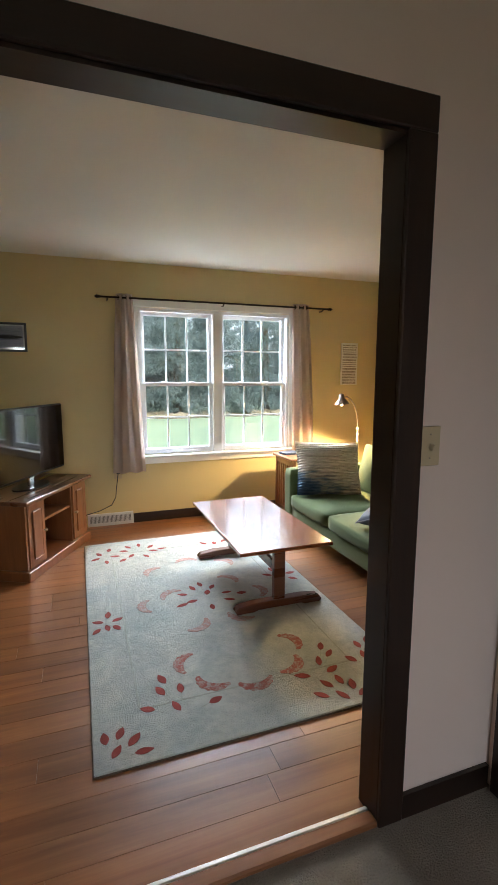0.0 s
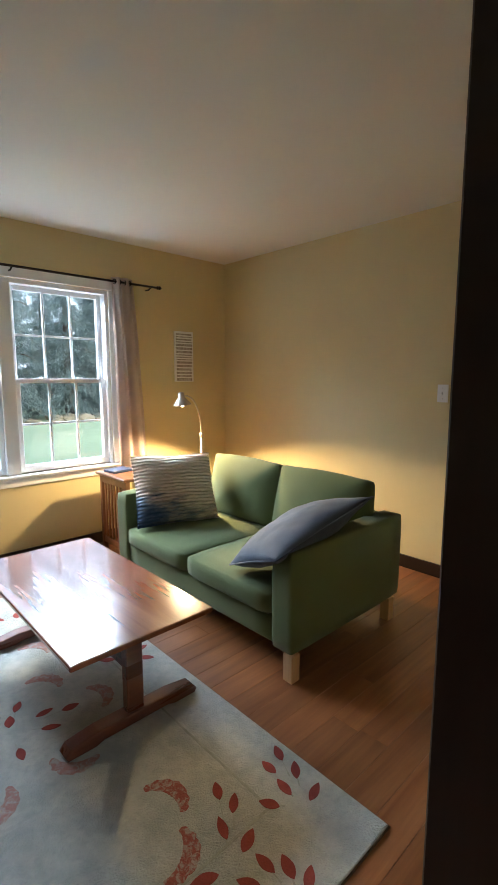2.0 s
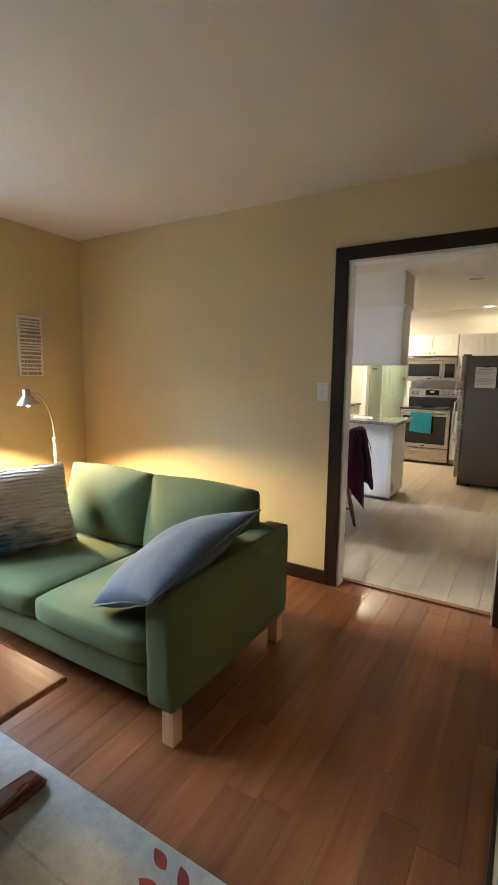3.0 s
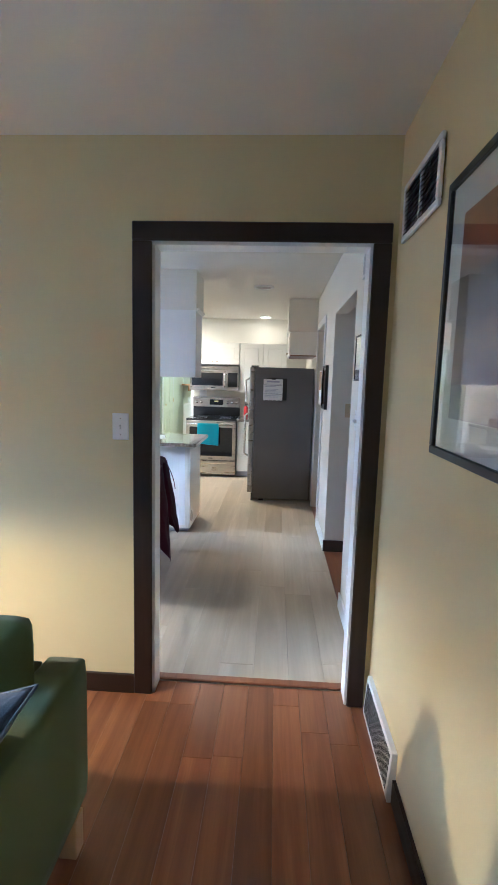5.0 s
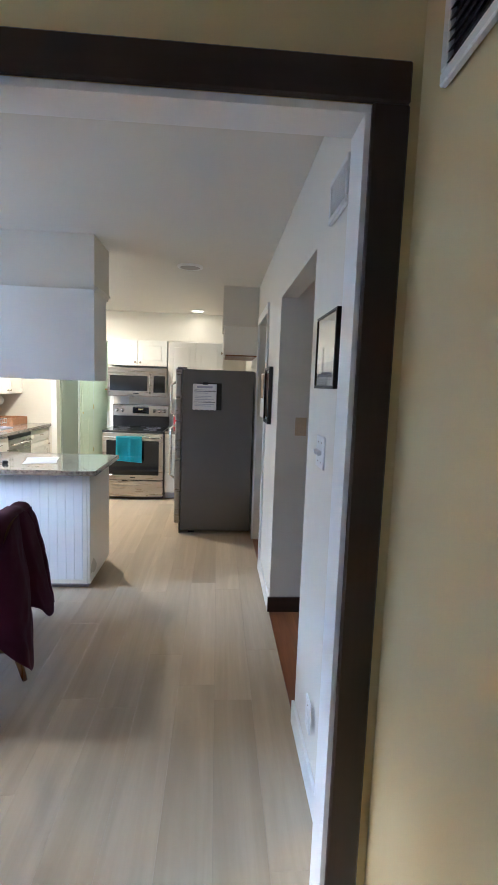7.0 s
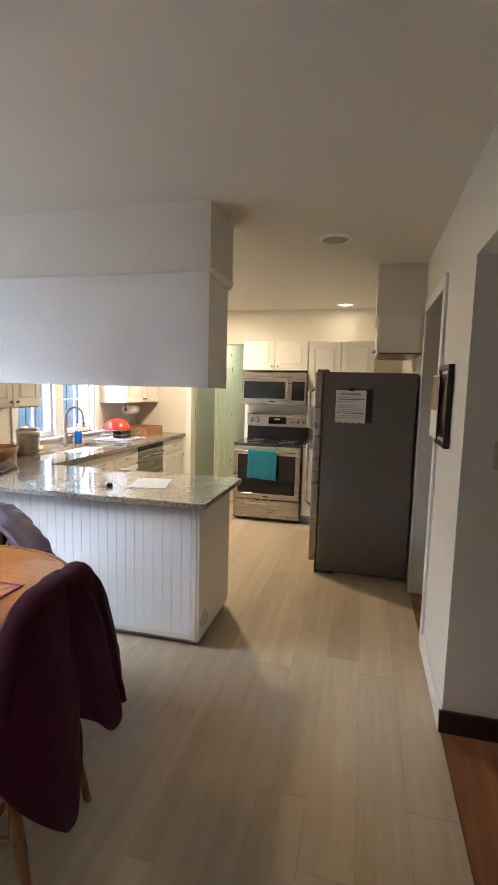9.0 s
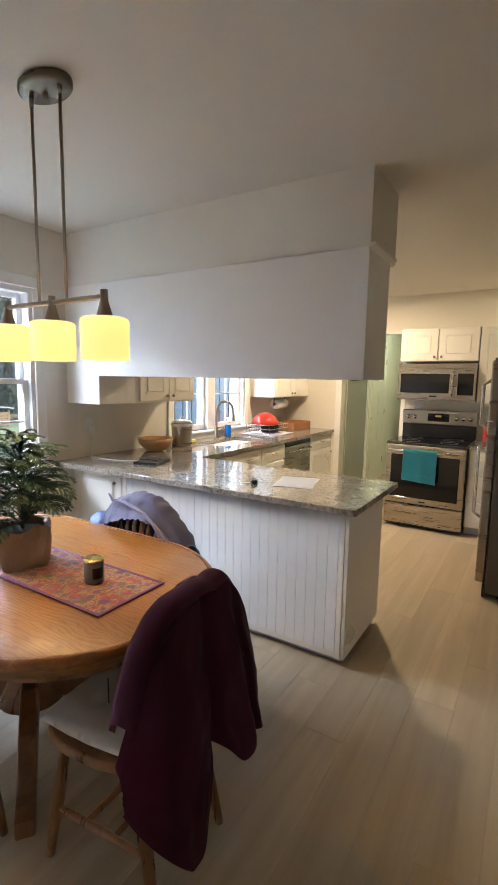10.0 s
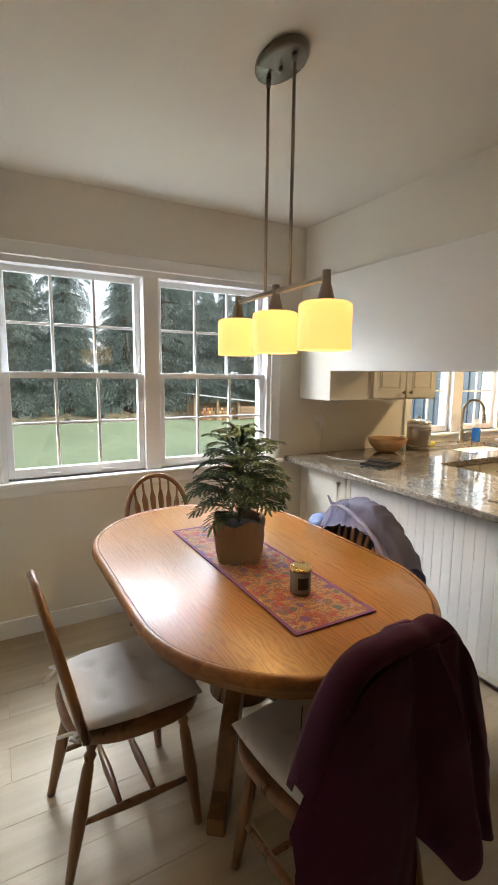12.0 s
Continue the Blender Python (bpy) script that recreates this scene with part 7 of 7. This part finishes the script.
part("board", box(-0.45, 0.45, -0.28, -0.002, 0, 0.03, 0.003), "bowl_wood", sh2)
for x in (-0.3, 0.3):
    part("bracket", box(x - 0.015, x + 0.015, -0.22, -0.003, -0.12, -0.001), "bowl_wood", sh2)
ul = thing("utility_light", (10.9, 3.6, H), 0, "lit flat ceiling light in the utility room", "ceiling light")
part("frame", lathe([(0.17, -0.0005), (0.17, -0.04), (0.155, -0.045), (0.15, -0.03)], 28, cap=False), "white_trim", ul)
part("diffuser", lathe([(0.15, -0.035), (0.10, -0.05), (0.002, -0.055)], 28), "can_glow", ul, "glowing diffuser", True)
point_lamp("lamp_light_utility", (10.9, 3.6, H - 0.15), 5.0, (0.98, 0.95, 0.68), 0.12)


# ---- outside: trees, wood shed, wing of the house ----
def conifer(name, seed, height, spread_r, droop, mat):
    """A spruce: tapered trunk and a crown of many drooping sprays with gaps."""
    ob = thing(name, (0, 0, 0), 0, "tall dark green spruce with drooping boughs behind the lawn", "conifer tree", "trees behind the lawn")
    rnd = random.Random(seed)
    part("trunk", tube([(0, 0, 0), (0.05, 0.02, height * 0.5), (0.0, 0.0, height)], [0.24, 0.14, 0.02], 8), "bark", ob, "", True)
    verts, faces = [], []
    limbs = None
    z = 0.7
    while z < height - 0.3:
        share = z / height
        reach = spread_r * (1 - share) ** 0.75 * (0.85 if z < 1.5 else 1.0)
        for b in range(6):
            a = rnd.uniform(0, 2 * math.pi)
            L = reach * rnd.uniform(0.55, 1.15)
            out = np.array((math.cos(a), math.sin(a)))
            if b == 0:
                limbs = tube([(0, 0, z), (out[0] * L * 0.5, out[1] * L * 0.5, z - 0.02 * L), (out[0] * L * 0.9, out[1] * L * 0.9, z - 0.2 * L)], [0.04, 0.025, 0.008], 4, bm=limbs)
            n = max(12, int(L * 95))
            for k in range(n):
                t = 0.15 + 0.85 * (k + rnd.random()) / n
                w = 0.40 * L * (1 - 0.75 * t) + 0.10
                off = rnd.uniform(-w, w)
                p = np.array((out[0] * L * t - out[1] * off, out[1] * L * t + out[0] * off, z - droop * L * t * t + rnd.uniform(-0.1, 0.1)))
                size = rnd.uniform(0.06, 0.14)
                ang = a + rnd.uniform(-1.0, 1.0)
                d = np.array((math.cos(ang), math.sin(ang), -rnd.uniform(0.3, 1.6)))
                d /= np.linalg.norm(d)
                s = np.cross(d, (rnd.uniform(-1, 1), rnd.uniform(-1, 1), 0.6))
                s /= np.linalg.norm(s) + 1e-6
                m = len(verts)
                verts.extend((tuple(p - s * size * 0.16), tuple(p + s * size * 0.16), tuple(p + d * size + s * size * 0.10), tuple(p + d * size * 1.25 - s * size * 0.06)))
                faces.append((m, m + 1, m + 2, m + 3))
        z += rnd.uniform(0.16, 0.26)
    part("limbs", limbs, "bark", ob)
    me = bpy.data.meshes.new("crown")
    me.from_pydata(verts, [], faces)
    me.materials.append(M[mat])
    c = new("crown", me)
    c.parent = ob
    return ob


kinds = [conifer("spruce_tree", 1, 8.8, 2.6, 0.35, "spruce"), conifer("spruce_tree", 2, 7.6, 2.4, 0.5, "spruce"), conifer("spruce_tree", 3, 10.0, 2.3, 0.65, "spruce_light")]
rnd = random.Random(12)
spots = []
x = -12.0
k = 0
while x < 34:
    spots.append((x, 24.0 + rnd.uniform(-0.8, 1.2), k % 3 if rnd.random() < 0.6 else 0))
    x += rnd.uniform(1.7, 2.6)
    k += 1
x = -16.0
while x < 44:
    spots.append((x, 30.5 + rnd.uniform(-1.2, 1.5), rnd.choice((0, 1, 2))))
    x += rnd.uniform(2.2, 3.4)
used = set()
for sx, sy, kind in spots:
    m = pose(sx, sy, -0.5, 0, 0, rnd.uniform(0, 360))
    if kind not in used:
        kinds[kind].matrix_basis = m
        used.add(kind)
    else:
        copy_thing(kinds[kind], m)

bm = bmesh.new()
for k in range(420):
    bx, by = rnd.uniform(-14, 36), rnd.uniform(21.6, 23.2)
    s = rnd.uniform(0.08, 0.3)
    own = bmesh.new()
    bmesh.ops.create_icosphere(own, subdivisions=1, radius=s)
    for v in own.verts:
        v.co = Vector((v.co.x * 1.6, v.co.y, v.co.z * 0.7)) * (1 + 0.5 * noise.noise(v.co * 9 + Vector((bx, by, 0)))) + Vector((bx, by, -0.5 + 0.25 * s))
    bm = join(bm, own)
tagged(part("undergrowth", bm, "brush"), "dry brush and leaf litter at the wood's edge", "undergrowth", "", "stuff")


def wood_shed():
    ob = thing("wood_shed", (13.1, 20.6, -0.5), -4, "open wooden firewood shed with a sloping roof", "wood shed")
    w, d = 1.5, 0.5
    for x in (-w, -0.5, 0.5, w):
        part("post", box(x - 0.05, x + 0.05, -d, -d + 0.1, 0, 1.05 - 0.12 * (x + w)), "shed_wood", ob)
        part("post", box(x - 0.05, x + 0.05, d - 0.1, d, 0, 0.95 - 0.12 * (x + w)), "shed_wood", ob)
    roof = box(-w - 0.15, w + 0.15, -d - 0.15, d + 0.15, 0, 0.05)
    part("roof", move(roof, Matrix.Translation((0, 0, 0.90)) @ Matrix.Rotation(radians(6.8), 4, "Y")), "shed_roof", ob)
    for k in range(5):
        part("board", box(-w, w, d - 0.02, d, 0.05 + k * 0.13, 0.16 + k * 0.13), "shed_wood", ob)
    for k in range(4):
        part("board", box(0.55, w - 0.02, -d - 0.02, -d, 0.05 + k * 0.14, 0.16 + k * 0.14), "shed_wood", ob)
    return ob


wood_shed()
lg = thing("firewood_stack", (12.75, 20.6, -0.5), -4, "stacked split firewood under the shed roof", "firewood")
rn = random.Random(5)
for i in range(9):
    for j in range(4):
        part("log", move(lathe([(0.07, -0.3), (0.07, 0.3)], 7), Matrix.Translation((-0.75 + i * 0.16 + 0.08 * (j % 2), 0, 0.07 + j * 0.135)) @ Matrix.Rotation(radians(90), 4, "X")), rn.choice(("pine", "shed_wood", "tray_wood")), lg)

# wing of the house seen through the kitchen window
wing = thing("house_wing", (9.2, 5.2, -0.5), 0, "house wing with grey-blue vertical siding and brick corner", "house wing")
part("wall", box(0.03, 4.0, 0.0, 3.2, 0.0, 3.4), "siding", wing)
for k in range(15):
    y = 0.62 + k * 0.165
    part("batten", box(0.005, 0.03, y, y + 0.045, 0.0, 3.4), "siding", wing)
part("roof", box(-0.3, 4.0, -0.0, 3.4, 3.41, 3.6), "shed_roof", wing)
part("mortar_bed", box(0.012, 0.029, 0.0, 0.55, 0.0, 3.4), "mortar", wing)
brick_mesh = None
for r in range(44):
    for c in range(3):
        y0 = c * 0.205 - (0.10 if r % 2 else 0.0)
        if y0 < -0.01 or y0 + 0.195 > 0.56:
            continue
        if brick_mesh is None:
            b0 = part("brick", box(0.0, 0.012, 0.0, 0.195, 0.0, 0.060, 0.002), "brick", wing)
            brick_mesh = b0.data
        else:
            b0 = new("brick", brick_mesh)
            b0.parent = wing
        b0.location = (0.0, y0 + 0.002, 0.01 + r * 0.0745)


# ---- floor boards, last ----
def boards(name, label, x0, x1, y0, y1, width, length, mat, seed, gap=0.0010):
    """Planks along x in staggered rows, each a piece of its own."""
    ob = thing(name, (x0, y0, 0), 0, label, "floor", "", "structure")
    r = random.Random(seed)
    cache = {}
    y, row = 0.0, 0
    while y < y1 - y0 - 0.01:
        w = min(width, y1 - y0 - y)
        x = -r.uniform(0.1, 0.9) * length
        while x < x1 - x0:
            a, b = max(0.0, x), min(x1 - x0, x + length)
            if b - a > 0.03:
                key = (round(b - a, 3), round(w, 3))
                if key not in cache:
                    bm = box(0, key[0] - gap, 0, key[1] - gap, -0.011, 0.0)
                    rim = [e for e in bm.edges if e.verts[0].co.z > -0.001 and e.verts[1].co.z > -0.001]
                    bmesh.ops.bevel(bm, geom=rim, offset=0.0006, segments=1, affect="EDGES")
                    cache[key] = mesh_of(bm, "plank", mat)
                p = new("plank", cache[key])
                p.parent = ob
                p.location = (a, y, 0.0)
            x += length
        y += width
        row += 1
    return ob


boards("floor_living", "reddish-brown hardwood floor boards with a satin finish", -1.98, 3.79, 1.607, N - 0.002, 0.118, 1.25, "hardwood", 21)
boards("floor_dining", "pale grey-beige wood-look vinyl floor planks", 3.84, 9.32, S + 0.002, N - 0.002, 0.178, 1.22, "vinyl", 22, 0.0006)
structure("floor_utility", box(9.43, 12.3, 3.0, 4.22, -0.011, 0.0), "vinyl", "pale vinyl floor of the utility room", "floor")
